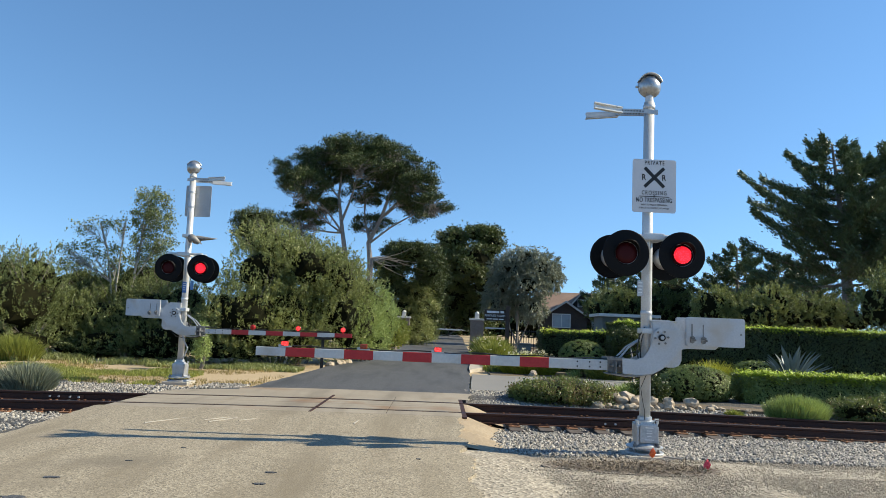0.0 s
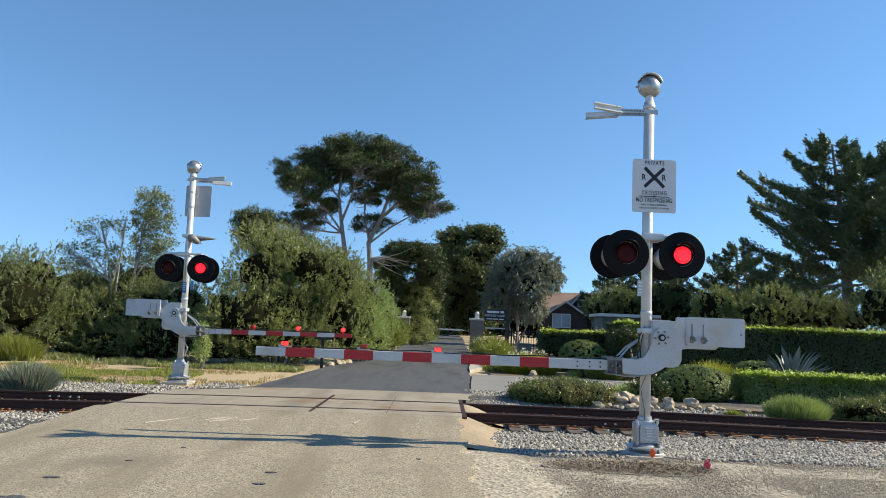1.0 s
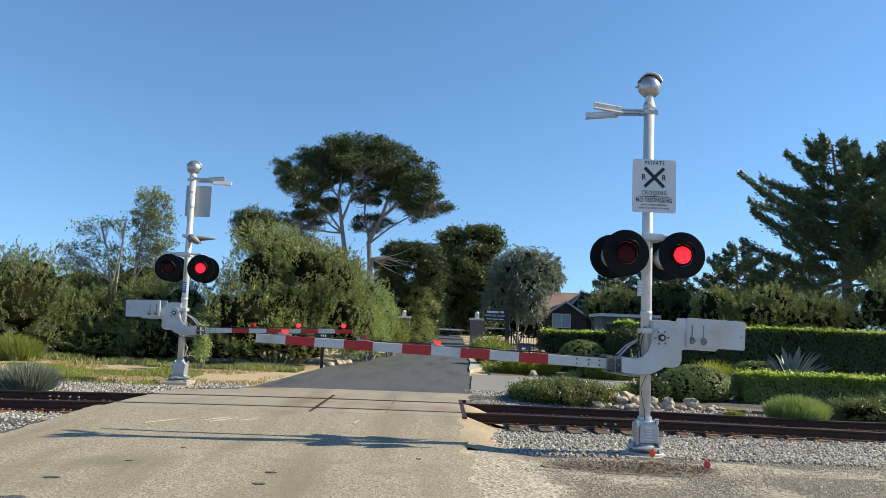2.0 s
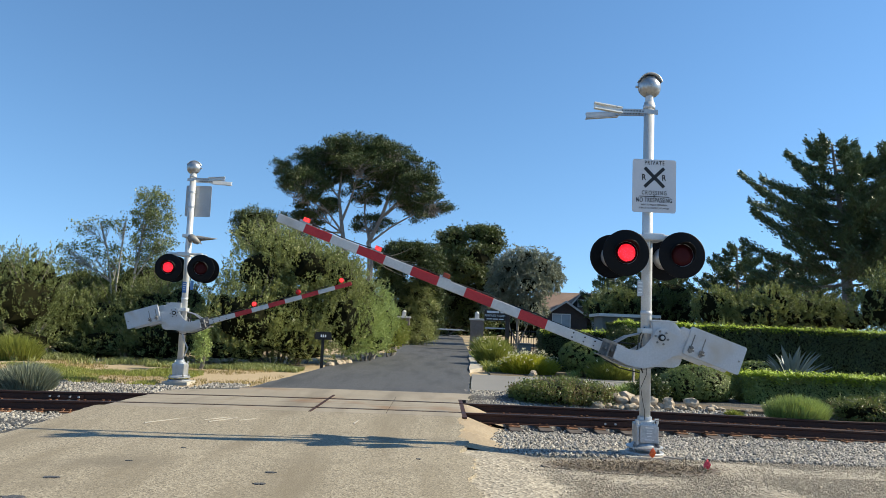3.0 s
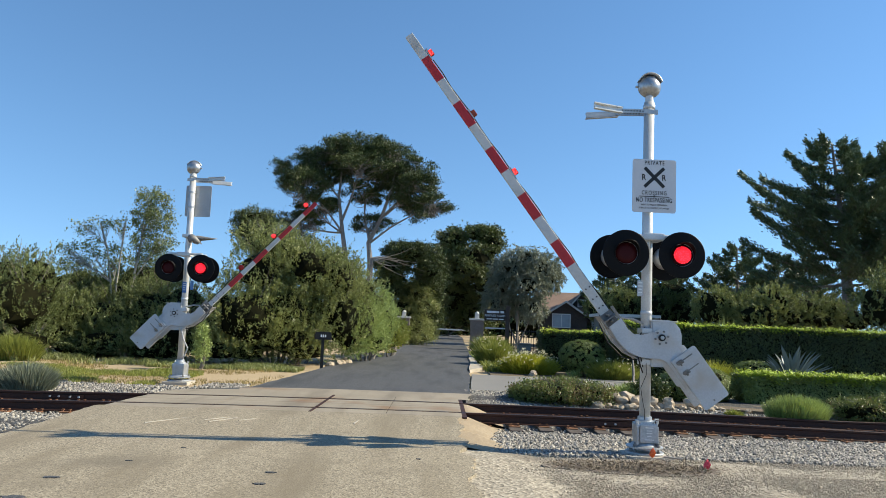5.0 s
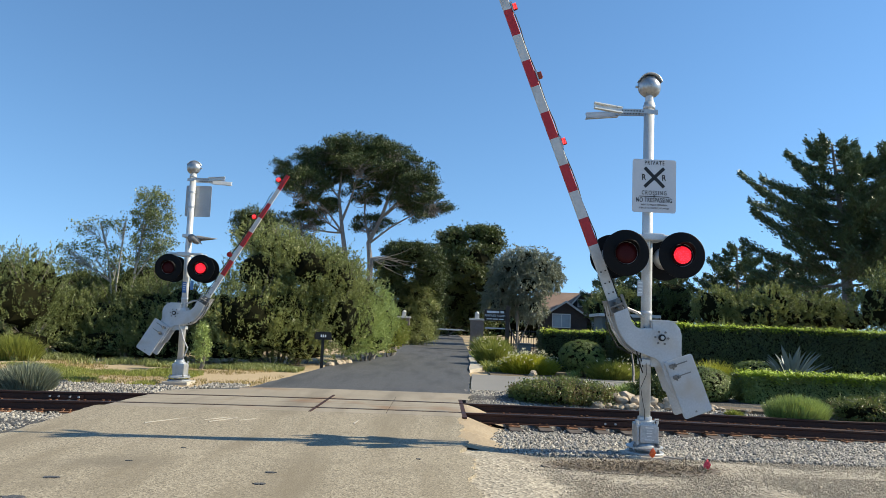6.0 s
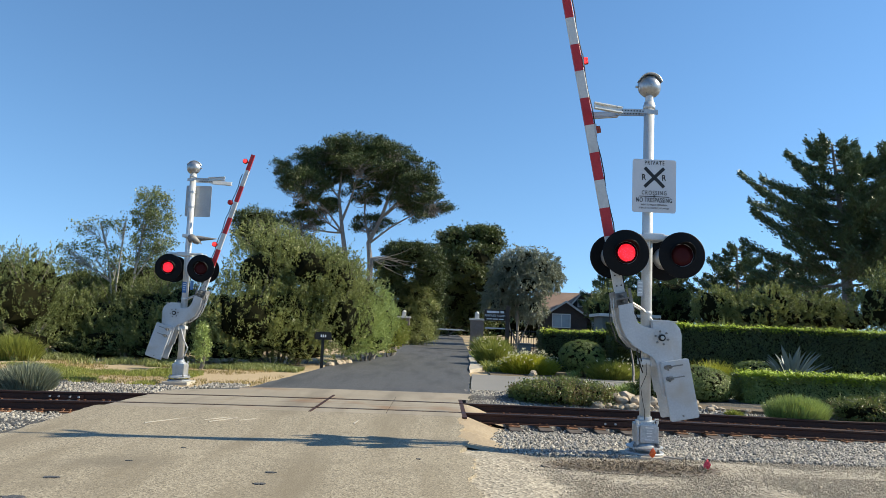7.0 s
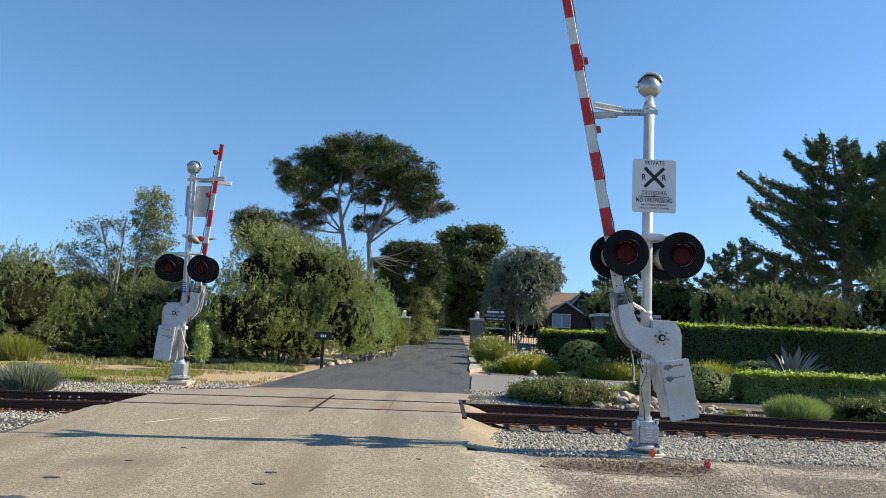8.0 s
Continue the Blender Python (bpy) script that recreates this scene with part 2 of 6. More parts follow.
# ---------------------------------------------------------------- makers
def part(name, bm, mat, parent=None, label="", smooth=False):
    me = bpy.data.meshes.new(name)
    bmesh.ops.recalc_face_normals(bm, faces=bm.faces)
    bm.to_mesh(me)
    bm.free()
    me.materials.append(mat)
    if smooth:
        me.polygons.foreach_set("use_smooth", [True] * len(me.polygons))
    ob = new(name, me)
    if parent:
        ob.parent = parent
    if label:
        ob["label"] = label
    return ob


def root(name, m, label, category, group="", kind=""):
    ob = new(name)
    ob.empty_display_size = 0.2
    ob.matrix_world = m
    return tagged(ob, label, category, group, kind)


def box(bm, x0, x1, y0, y1, z0, z1, bevel=0.0):
    g = bmesh.ops.create_cube(bm, size=1, matrix=Matrix.Translation(((x0 + x1) / 2, (y0 + y1) / 2, (z0 + z1) / 2)) @ Matrix.Diagonal((x1 - x0, y1 - y0, z1 - z0, 1)))
    if bevel:
        bmesh.ops.bevel(bm, geom=list({e for v in g["verts"] for e in v.link_edges}), offset=bevel, segments=2, affect="EDGES", profile=0.6)
    return bm


def rod(bm, a, b, r0, r1=None, n=16, caps=True):
    a, b = Vector(a), Vector(b)
    d = b - a
    m = Matrix.Translation((a + b) / 2) @ d.to_track_quat("Z", "Y").to_matrix().to_4x4()
    bmesh.ops.create_cone(bm, cap_ends=caps, segments=n, radius1=r0, radius2=r0 if r1 is None else r1, depth=d.length, matrix=m)
    return bm


def lathe(bm, profile, m=Matrix(), n=32):
    """Turns (radius, height) pairs about the z axis of m."""
    rings = [[bm.verts.new(m @ Vector((r * math.cos(2 * math.pi * k / n), r * math.sin(2 * math.pi * k / n), z))) for k in range(n)] if r > 1e-5 else [bm.verts.new(m @ Vector((0, 0, z)))] for r, z in profile]
    for p, q in zip(rings, rings[1:]):
        for k in range(n):
            ids = [p[k % len(p)], p[(k + 1) % len(p)], q[(k + 1) % len(q)], q[k % len(q)]]
            ids = [v for i, v in enumerate(ids) if v not in ids[:i]]
            if len(ids) > 2:
                bm.faces.new(ids)
    return bm


def slab(bm, outline, y0, y1, bevel=0.0):
    """An outline in x and z, drawn out from y0 to y1."""
    vs = [bm.verts.new((x, y0, z)) for x, z in outline]
    f = bm.faces.new(vs)
    got = bmesh.ops.extrude_face_region(bm, geom=[f])
    moved = [v for v in got["geom"] if isinstance(v, bmesh.types.BMVert)]
    bmesh.ops.translate(bm, vec=(0, y1 - y0, 0), verts=moved)
    if bevel:
        rim = [e for e in bm.edges if abs(e.verts[0].co.y - e.verts[1].co.y) < 1e-6]
        bmesh.ops.bevel(bm, geom=rim, offset=bevel, segments=2, affect="EDGES")
    return bm


def tube(bm, points, radii, n=8):
    """A pipe along points; radii one by one or one for all."""
    pts = [Vector(p) for p in points]
    rr = radii if isinstance(radii, (list, tuple)) else [radii] * len(pts)
    rings = []
    side = Vector((0.3, 0.9, 0.2))
    for i, p in enumerate(pts):
        d = (pts[min(i + 1, len(pts) - 1)] - pts[max(i - 1, 0)]).normalized()
        side = (side - d * side.dot(d)).normalized()
        up = d.cross(side)
        rings.append([bm.verts.new(p + (side * math.cos(2 * math.pi * k / n) + up * math.sin(2 * math.pi * k / n)) * rr[i]) for k in range(n)])
    for p, q in zip(rings, rings[1:]):
        for k in range(n):
            bm.faces.new((p[k], p[(k + 1) % n], q[(k + 1) % n], q[k]))
    bm.faces.new(rings[0][::-1])
    bm.faces.new(rings[-1])
    return bm


def curve_points(a, b, sag=0.1, n=5, side=(0, 0, 1)):
    a, b, s = Vector(a), Vector(b), Vector(side)
    return [a.lerp(b, k / n) + s * (sag * 4 * (k / n) * (1 - k / n)) for k in range(n + 1)]


def mesh_from(name, verts, faces, mat, parent=None, label=""):
    """A mesh from arrays: verts (n, 3), faces (m, 3 or 4)."""
    me = bpy.data.meshes.new(name)
    k = faces.shape[1]
    me.vertices.add(len(verts))
    me.vertices.foreach_set("co", verts.astype(np.float32).ravel())
    me.loops.add(faces.size)
    me.loops.foreach_set("vertex_index", faces.astype(np.int32).ravel())
    me.polygons.add(len(faces))
    me.polygons.foreach_set("loop_start", np.arange(0, faces.size, k, dtype=np.int32))
    me.update(calc_edges=True)
    me.materials.append(mat)
    ob = new(name, me)
    if parent:
        ob.parent = parent
    if label:
        ob["label"] = label
    return ob


def unit(v):
    return v / np.maximum(np.linalg.norm(v, axis=1, keepdims=True), 1e-9)


def leaf_cloud(name, at, length, width, mat, parent, rng, lean=None, spread=1.0, facing=None):
    """One folded leaf at each place; lean: a way that they follow, spread: how far they stray from it."""
    n = len(at)
    d = rng.normal(size=(n, 3))
    if lean is not None:
        d = np.asarray(lean) + d * spread
    d = unit(d)
    s = unit(np.cross(d, rng.normal(size=(n, 3))))
    if facing is not None:
        flat = unit(unit(facing) + rng.normal(size=(n, 3)) * 0.38)
        d = unit(np.cross(flat, rng.normal(size=(n, 3))))
        s = np.cross(flat, d)
    u = np.cross(d, s)
    L = (length * rng.uniform(0.6, 1.35, n))[:, None]
    W = (width * rng.uniform(0.7, 1.3, n))[:, None]
    v = np.stack([at, at + d * L * 0.5 + s * W * 0.5 + u * W * 0.12, at + d * L, at + d * L * 0.5 - s * W * 0.5 + u * W * 0.12], 1).reshape(-1, 3)
    return mesh_from(name, v, np.arange(4 * n).reshape(-1, 4), mat, parent)


def blade_cloud(name, at, way, length, width, bend, mat, parent, rng):
    """Grass blades of two joints that bend outward."""
    n = len(at)
    way = unit(way)
    L = (length * rng.uniform(0.55, 1.2, n))[:, None]
    s = unit(np.cross(way, rng.normal(size=(n, 3)))) * (width * rng.uniform(0.7, 1.3, n))[:, None] * 0.5
    out = way * [1, 1, 0] + rng.normal(size=(n, 3)) * [0.25, 0.25, 0.0]
    mid = at + way * L * 0.55
    tip = at + way * L * 0.97 + out * L * bend - np.array([0, 0, 1.0]) * L * bend * 0.4
    v = np.stack([at - s, at + s, mid + s * 0.8, mid - s * 0.8, tip + s * 0.12, tip - s * 0.12], 1).reshape(-1, 3)
    i = np.arange(n)[:, None] * 6
    f = np.concatenate([i + [0, 1, 2, 3], i + [3, 2, 4, 5]])
    return mesh_from(name, v, f, mat, parent)


def ball(rng, n, inner=0.0):
    d = unit(rng.normal(size=(n, 3)))
    return d * (inner + (1 - inner) * rng.uniform(0, 1, n) ** 0.4)[:, None]


def clump_points(rng, lumps, n, tuft=0.35, tufts=60, inner=0.55, flat=0.8):
    """Leaf places in tufts that crowd the outside of each lump (x, y, z, rx, ry, rz)."""
    vol = np.array([(l[3] * l[4] * l[5]) ** 0.667 for l in lumps])
    out = []
    for l, share in zip(lumps, vol / vol.sum()):
        k = max(4, int(tufts * share * len(lumps)))
        c = np.array(l[:3]) + ball(rng, k, inner) * np.array(l[3:6])
        m = int(n * share)
        pick = rng.integers(0, k, m)
        size = tuft * rng.uniform(0.5, 1.5, k)
        out.append(c[pick] + rng.normal(size=(m, 3)) * 0.5 * size[pick][:, None] * np.array([1, 1, flat]))
    return np.concatenate(out)


def shoot_leaves(name, lumps, shoots, per, leaf, reach, rise, mat, parent, rng, inner=0.5, stray=0.5):
    """Leaves set along many thin shoots that grow out of the lumps and bend to the light (or hang, where rise is below zero)."""
    vol = np.array([(l[3] * l[4] * l[5]) ** 0.667 for l in lumps])
    at, way = [], []
    for l, share in zip(lumps, vol / vol.sum()):
        k = max(3, int(shoots * share))
        d = ball(rng, k, inner)
        start = np.array(l[:3]) + d * np.array(l[3:6])
        go = unit(unit(d) * 0.7 + [0, 0, rise] + rng.normal(size=(k, 3)) * 0.4)
        far = reach * rng.uniform(0.35, 1.25, k) * (0.6 + 0.5 * (rng.uniform(0, 1, k) > 0.8))
        s = rng.uniform(0, 1, (k, per))
        p = start[:, None] + go[:, None] * (s * far[:, None])[:, :, None]
        p += rng.normal(size=p.shape) * (0.16 * reach * (1.05 - s))[:, :, None] * 0.6
        at.append(p.reshape(-1, 3))
        way.append(np.repeat(go, per, 0))
    return leaf_cloud(name, np.concatenate(at), leaf[0], leaf[1], mat, parent, rng, np.concatenate(way), stray)


def filled(lumps, gap=2.6):
    """Adds smaller lumps between neighbours, so that a thicket closes."""
    more = []
    for i, a in enumerate(lumps):
        for b in lumps[i + 1:]:
            d = math.dist(a[:3], b[:3])
            if 0.8 < d < gap:
                more.append(tuple(0.5 * (p + q) for p, q in zip(a[:3], b[:3])) + tuple(0.36 * (p + q) for p, q in zip(a[3:6], b[3:6])))
    return list(lumps) + more


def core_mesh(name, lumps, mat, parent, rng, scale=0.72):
    """Rough near-black lumps inside the leaves that paint the shade within a bush."""
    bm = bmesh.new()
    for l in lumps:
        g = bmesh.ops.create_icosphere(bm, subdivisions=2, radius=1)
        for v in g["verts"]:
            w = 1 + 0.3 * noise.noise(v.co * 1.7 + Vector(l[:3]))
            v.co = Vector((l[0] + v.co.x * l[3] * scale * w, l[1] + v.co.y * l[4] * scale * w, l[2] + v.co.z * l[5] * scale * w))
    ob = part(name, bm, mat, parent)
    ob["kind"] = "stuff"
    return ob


def bush(name, lumps, n, leaf, mat, label, category="bush", seed=1, tuft=0.3, tufts=60, core=0.72, inner=0.6, stems=0, group="", shoot=0.0, rise=0.9):
    """A shrub of lumps in its own space: leaves in tufts, a near-black core painting inner shade, some bare stems."""
    rng = np.random.default_rng(seed)
    base = Vector((sum(l[0] for l in lumps) / len(lumps), sum(l[1] for l in lumps) / len(lumps), GROUND))
    own = [(l[0] - base.x, l[1] - base.y, l[2] - base.z, *l[3:6]) for l in lumps]
    ob = root(name, Matrix.Translation(base), label, category, group)
    if shoot:
        shoot_leaves("foliage", filled(own), n // 26, 26, leaf, shoot, rise, mat, ob, rng, inner)
    else:
        at = clump_points(rng, own, n, tuft, tufts, inner)
        mid = np.mean([l[:3] for l in own], 0) - [0, 0, 0.25]
        leaf_cloud("foliage", at, leaf[0], leaf[1], mat, ob, rng, (0, 0, 0.5), facing=(at - mid) / np.max([l[3:6] for l in own], 0) if inner > 0.9 else None)
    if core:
        core_mesh("shade_core", own, CORE, ob, rng, core)
    bm = bmesh.new()
    for l in own:
        tube(bm, curve_points((l[0] * 0.3, l[1] * 0.3, -0.05), (l[0], l[1], l[2] + l[5] * 0.4), 0.1, 4, (1, 0, 0)), [0.05, 0.045, 0.035, 0.025, 0.012], 6)
    for k in range(stems):
        l = own[k % len(own)]
        a = rng.uniform(0, 6.28)
        tip = (l[0] + math.cos(a) * l[3] * 0.6, l[1] + math.sin(a) * l[4] * 0.5, l[2] + l[5] * rng.uniform(1.0, 1.35))
        tube(bm, curve_points((l[0], l[1], l[2]), tip, 0.1, 4, (1, 0, 0)), [0.02, 0.017, 0.013, 0.009, 0.004], 5)
    part("stem_work", bm, BARK, ob)["kind"] = "stuff"
    return ob


# Near-black colour stands in for the shade inside foliage.
CORE = leaf_material("inner_shade", (0.004, 0.005, 0.002), (0.014, 0.014, 0.006), None, 0.0, 0.95, spec=0.05)
GROUND = -0.06


# ---------------------------------------------------------------- ground, roads, track bed
def crown(x):
    """The track rises a little at the crossing."""
    return 0.06 - 0.0012 * min(abs(x), 8.0) ** 2


def track_y(x):
    return 0.025 * x


def ease(v):
    v = min(1.0, max(0.0, v))
    return v * v * (3 - 2 * v)


def ground_z(x, y):
    d = abs(y - 13.6 - track_y(x))
    bed = -0.20 * (1 - ease((d - 1.5) / 1.8))
    if -5.4 < x and y < 15.9:
        bed = min(bed, -0.26)
    return GROUND + bed + 0.03 * noise.noise(Vector((x * 0.3, y * 0.3, 0)))


def grid_sheet(name, xs, ys, height, mat, thick=0.0):
    """A sheet over a grid: xs(v) gives the places across for each y."""
    bm = bmesh.new()
    rows = [[bm.verts.new((x, y, height(x, y))) for x in xs(y)] for y in ys]
    for p, q in zip(rows, rows[1:]):
        for k in range(len(p) - 1):
            bm.faces.new((p[k], p[k + 1], q[k + 1], q[k]))
    if thick:
        rim = rows[0] + [r[-1] for r in rows[1:]] + rows[-1][-2::-1] + [r[0] for r in rows[-2:0:-1]]
        low = [bm.verts.new(v.co - Vector((0, 0, thick))) for v in rim]
        for k in range(len(rim)):
            j = (k + 1) % len(rim)
            bm.faces.new((rim[k], low[k], low[j], rim[j]))
    return part(name, bm, mat, None, smooth=False)


def between(a, b, n):
    return [a + (b - a) * k / (n - 1) for k in range(n)]


def stretch(a, far, n):
    return [a * (k / n) + (far - a) * (k / n) ** 4 for k in range(n + 1)]


def ragged(x, y, k=0.12, f=1.3):
    return x + k * noise.noise(Vector((x * 3, y * f, 4.0))) + 0.4 * k * noise.noise(Vector((x, y * f * 5, 9.0)))


def knots(y, table):
    for (y0, v0), (y1, v1) in zip(table, table[1:]):
        if y <= y1:
            return v0 + (v1 - v0) * ease((y - y0) / (y1 - y0)) if y > y0 else v0
    return table[-1][1]


xs_all = [-v for v in stretch(45, 2500, 46)][::-1] + stretch(45, 2500, 46)[1:]
ys_all = [v for v in between(-60, 0, 20)] + [v for v in between(0.8, 30, 60)] + [30 + v for v in stretch(60, 3500, 40)[1:]]
ground = grid_sheet("ground", lambda y: xs_all, ys_all, ground_z, DIRT)
tagged(ground, "dry sandy ground with sparse grass", "ground", kind="structure")


def near_edge(y):
    return knots(y, [(-30, -6.5), (6, -5.9), (9.2, -5.55), (12.6, -5.7)])


near_road = grid_sheet("road_near", lambda y: [ragged(near_edge(y), y)] + between(near_edge(y) + 0.2, 0.25, 22) + [ragged(0.42, y, 0.16, 2.2)],
                       between(-30, 4, 12) + between(4.2, 12.22, 70), lambda x, y: 0.004 + (crown(x) - 0.004) * ease((y - 9.5) / 2.5) + 0.006 * noise.noise(Vector((x, y, 2))), NEARROAD, 0.25)
tagged(near_road, "worn pale beige asphalt road with crumbled edges", "road", kind="structure")

far_left = [(15, -5.6), (16.2, -4.2), (24.4, -3.85), (41.5, -2.65), (73, -2.5), (96, -2.4)]
far_right = [(15, 0.62), (17.3, 0.78), (24.5, 1.05), (32, 1.36), (46, 1.95), (96, 2.9)]
far_road = grid_sheet("road_far", lambda y: [ragged(knots(y, far_left), y, 0.08)] + between(knots(y, far_left) + 0.15, knots(y, far_right) - 0.15, 12) + [ragged(knots(y, far_right), y, 0.05)],
                      between(15.6, 30, 40) + between(30.5, 110, 60), lambda x, y: 0.012 + 0.02 * (1 - ease((y - 15.6) / 3)), ASPHALT, 0.2)
tagged(far_road, "dark smooth asphalt private road", "road", kind="structure")
drive = grid_sheet("driveway", lambda y: between(knots(y, far_right) + 0.06, 9.0 + 0.3 * y, 30), between(18.0, 23.6, 12), lambda x, y: 0.006 + 0.01 * noise.noise(Vector((x, y, 1))), DRIVE, 0.15)
tagged(drive, "grey worn concrete driveway beside the road", "driveway", kind="structure")
soil = grid_sheet("garden_bed", lambda y: between(max(knots(y, far_right) + 0.3, 3.4 - 0.25 * (y - 15.9)) if y < 17.9 else knots(y, far_right) + 0.5, 40, 40), between(15.9, 17.9, 6), lambda x, y: -0.02 + 0.05 * noise.noise(Vector((x, y, 3))), GARDENSOIL, 0.2)
tagged(soil, "brown garden soil with chips", "soil", kind="structure")
soil_back = grid_sheet("garden_bed_back", lambda y: between(knots(y, far_right) + 0.7, 60, 40), between(23.7, 70, 20), lambda x, y: 0.0 + 0.05 * noise.noise(Vector((x, y, 3))), GARDENSOIL, 0.2)
tagged(soil_back, "brown garden soil under planting", "soil", kind="structure")
shoulder = grid_sheet("gravel_shoulder", lambda y: between(0.0, 30, 90), between(-20, 3, 8) + between(3.4, 10.1, 36), lambda x, y: -0.02 - 0.06 * ease((x - 0.3) / 1.3) + 0.025 * noise.noise(Vector((x * 1.5, y * 1.5, 6))) - 0.05 * ease((y - 9.4) / 0.7), SHOULDER)
tagged(shoulder, "sandy gravel shoulder with dirt and chips", "gravel", kind="structure")
# Beds under the ballast, darkened to paint shade between the stones.
bed = grid_sheet("ballast_shade_bed", lambda y: between(0.3, 40, 60), between(9.75, 18.1, 44), lambda x, y: max(-0.13 - 0.07 * ease((y - 9.75) / 2.4), -0.20) + 0.185 * ease((y - 15.0) / 1.6) + 0.012 * noise.noise(Vector((x * 3, y * 3, 1))), SHADEBED)
tagged(bed, "fine stone bed coloured dark for the shade between ballast stones", "gravel", kind="structure")
bed = grid_sheet("ballast_shade_bed_west", lambda y: between(-40, -5.5, 60), between(7.5, 16.2, 36), lambda x, y: -0.03 - 0.17 * ease((y - 10.6) / 1.4) + 0.17 * ease((y - 15.0) / 1.0) + 0.012 * noise.noise(Vector((x * 3, y * 3, 1))), SHADEBED)
tagged(bed, "fine stone bed coloured dark for the shade between ballast stones", "gravel", kind="structure")
mulch = grid_sheet("mulch_patch", lambda y: [2.45 + (1.05 + 0.25 * noise.noise(Vector((y * 4, s, 0)))) * s * math.sqrt(max(0.02, 1 - ((y - 9.0) / 0.42) ** 2)) for s in between(-1, 1, 22)],
                   between(8.59, 9.41, 16), lambda x, y: -0.066 + 0.03 * noise.noise(Vector((x * 5, y * 5, 6))), MULCH, 0.05)
tagged(mulch, "dark dry mulch patch on the gravel", "mulch", kind="structure")
kerb = grid_sheet("kerb_strip", lambda y: between(knots(y, far_right) + 0.03, knots(y, far_right) + 0.03 + 0.5 * ease((y - 25) / 2) + 0.02, 4), between(25, 46, 30), lambda x, y: 0.06, KERB, 0.2)
tagged(kerb, "pale concrete kerb strip beside dark road", "kerb", kind="structure")


# ---------------------------------------------------------------- level crossing
crossing = root("level_crossing", Matrix(), "concrete plank crossing with rust-stained flangeways", "crossing", kind="structure")


def crossing_panel(x0, x1, y0, y1, mat=PANEL, top=0.0, name="panel", deep=0.16):
    bm = bmesh.new()
    n = 6
    cols = []
    for k in range(n + 1):
        x = x0 + (x1 - x0) * k / n
        z, w = crown(x) + top, track_y(x)
        cols.append([bm.verts.new(p) for p in ((x, y0 + w, z - deep), (x, y0 + w, z - 0.008), (x, y0 + 0.012 + w, z), (x, y1 - 0.012 + w, z), (x, y1 + w, z - 0.008), (x, y1 + w, z - deep))])
    for p, q in zip(cols, cols[1:]):
        for k in range(5):
            bm.faces.new((p[k], p[k + 1], q[k + 1], q[k]))
    for p in (cols[0], cols[-1]):
        bm.faces.new(p)
    return part(name, bm, mat, crossing)


for a, b in ((-5.6, -3.93), (-3.92, -2.16), (-2.10, -0.86), (-0.85, 0.44)):
    crossing_panel(a, b, 12.26, 12.78)
    crossing_panel(a, b, 12.955, 13.59)
    crossing_panel(a, b, 13.60, 14.25)
    crossing_panel(a, b, 14.45, 15.02)
for y0, y1 in ((12.24, 12.82), (12.93, 14.28), (14.41, 15.05)):
    crossing_panel(-2.155, -2.105, y0, y1, RAIL, 0.006, "joint_plate")
    crossing_panel(0.445, 0.52, y0, y1, RAIL, -0.003, "end_plate", 0.03)
bm = bmesh.new()
rows = [[bm.verts.new((ragged(x, y, 0.1), y + track_y(x), crown(x) - 0.006 - 0.05 * ease((y - 16) / 1.5))) for x in between(-5.5 + 1.2 * ease((y - 15.1) / 1.2), 0.62 + 0.12 * (y - 15), 14)] for y in between(15.03, 16.55, 10)]
for p, q in zip(rows, rows[1:]):
    for k in range(13):
        bm.faces.new((p[k], p[k + 1], q[k + 1], q[k]))
approach = part("road_approach", bm, PANEL)
tagged(approach, "pale concrete apron beyond the rails", "road", kind="structure")
for name, s, x0, run, y0, y1 in (("dirt_ramp_a", 1, 0.25, 1.25, 9.7, 12.77), ("dirt_ramp_b", 1, 0.50, 1.0, 12.92, 14.27), ("dirt_ramp_c", -1, -5.35, 1.1, 11.0, 12.77), ("dirt_ramp_d", -1, -5.58, 0.9, 12.92, 14.27)):
    def slope(x, y):
        f = ease(abs(x - x0) / (run * (0.8 + 0.2 * noise.noise(Vector((0, y * 2, x0))))))
        level = 0.004 + (crown(x) - 0.004) * ease((y - 9.5) / 2.5) - 0.012
        low = -0.10 - 0.09 * ease((y - 9.7) / 2.2)
        return level + (low - level) * f + 0.02 * noise.noise(Vector((x * 4, y * 4, 3))) * min(1.0, 3 * f)
    ramp = grid_sheet(name, lambda y: between(x0, x0 + s * run, 14), [y + track_y(x0) for y in between(y0, y1, 12)], slope, RAMPDIRT)
    tagged(ramp, "packed tan dirt sloping off the crossing", "dirt", kind="structure")


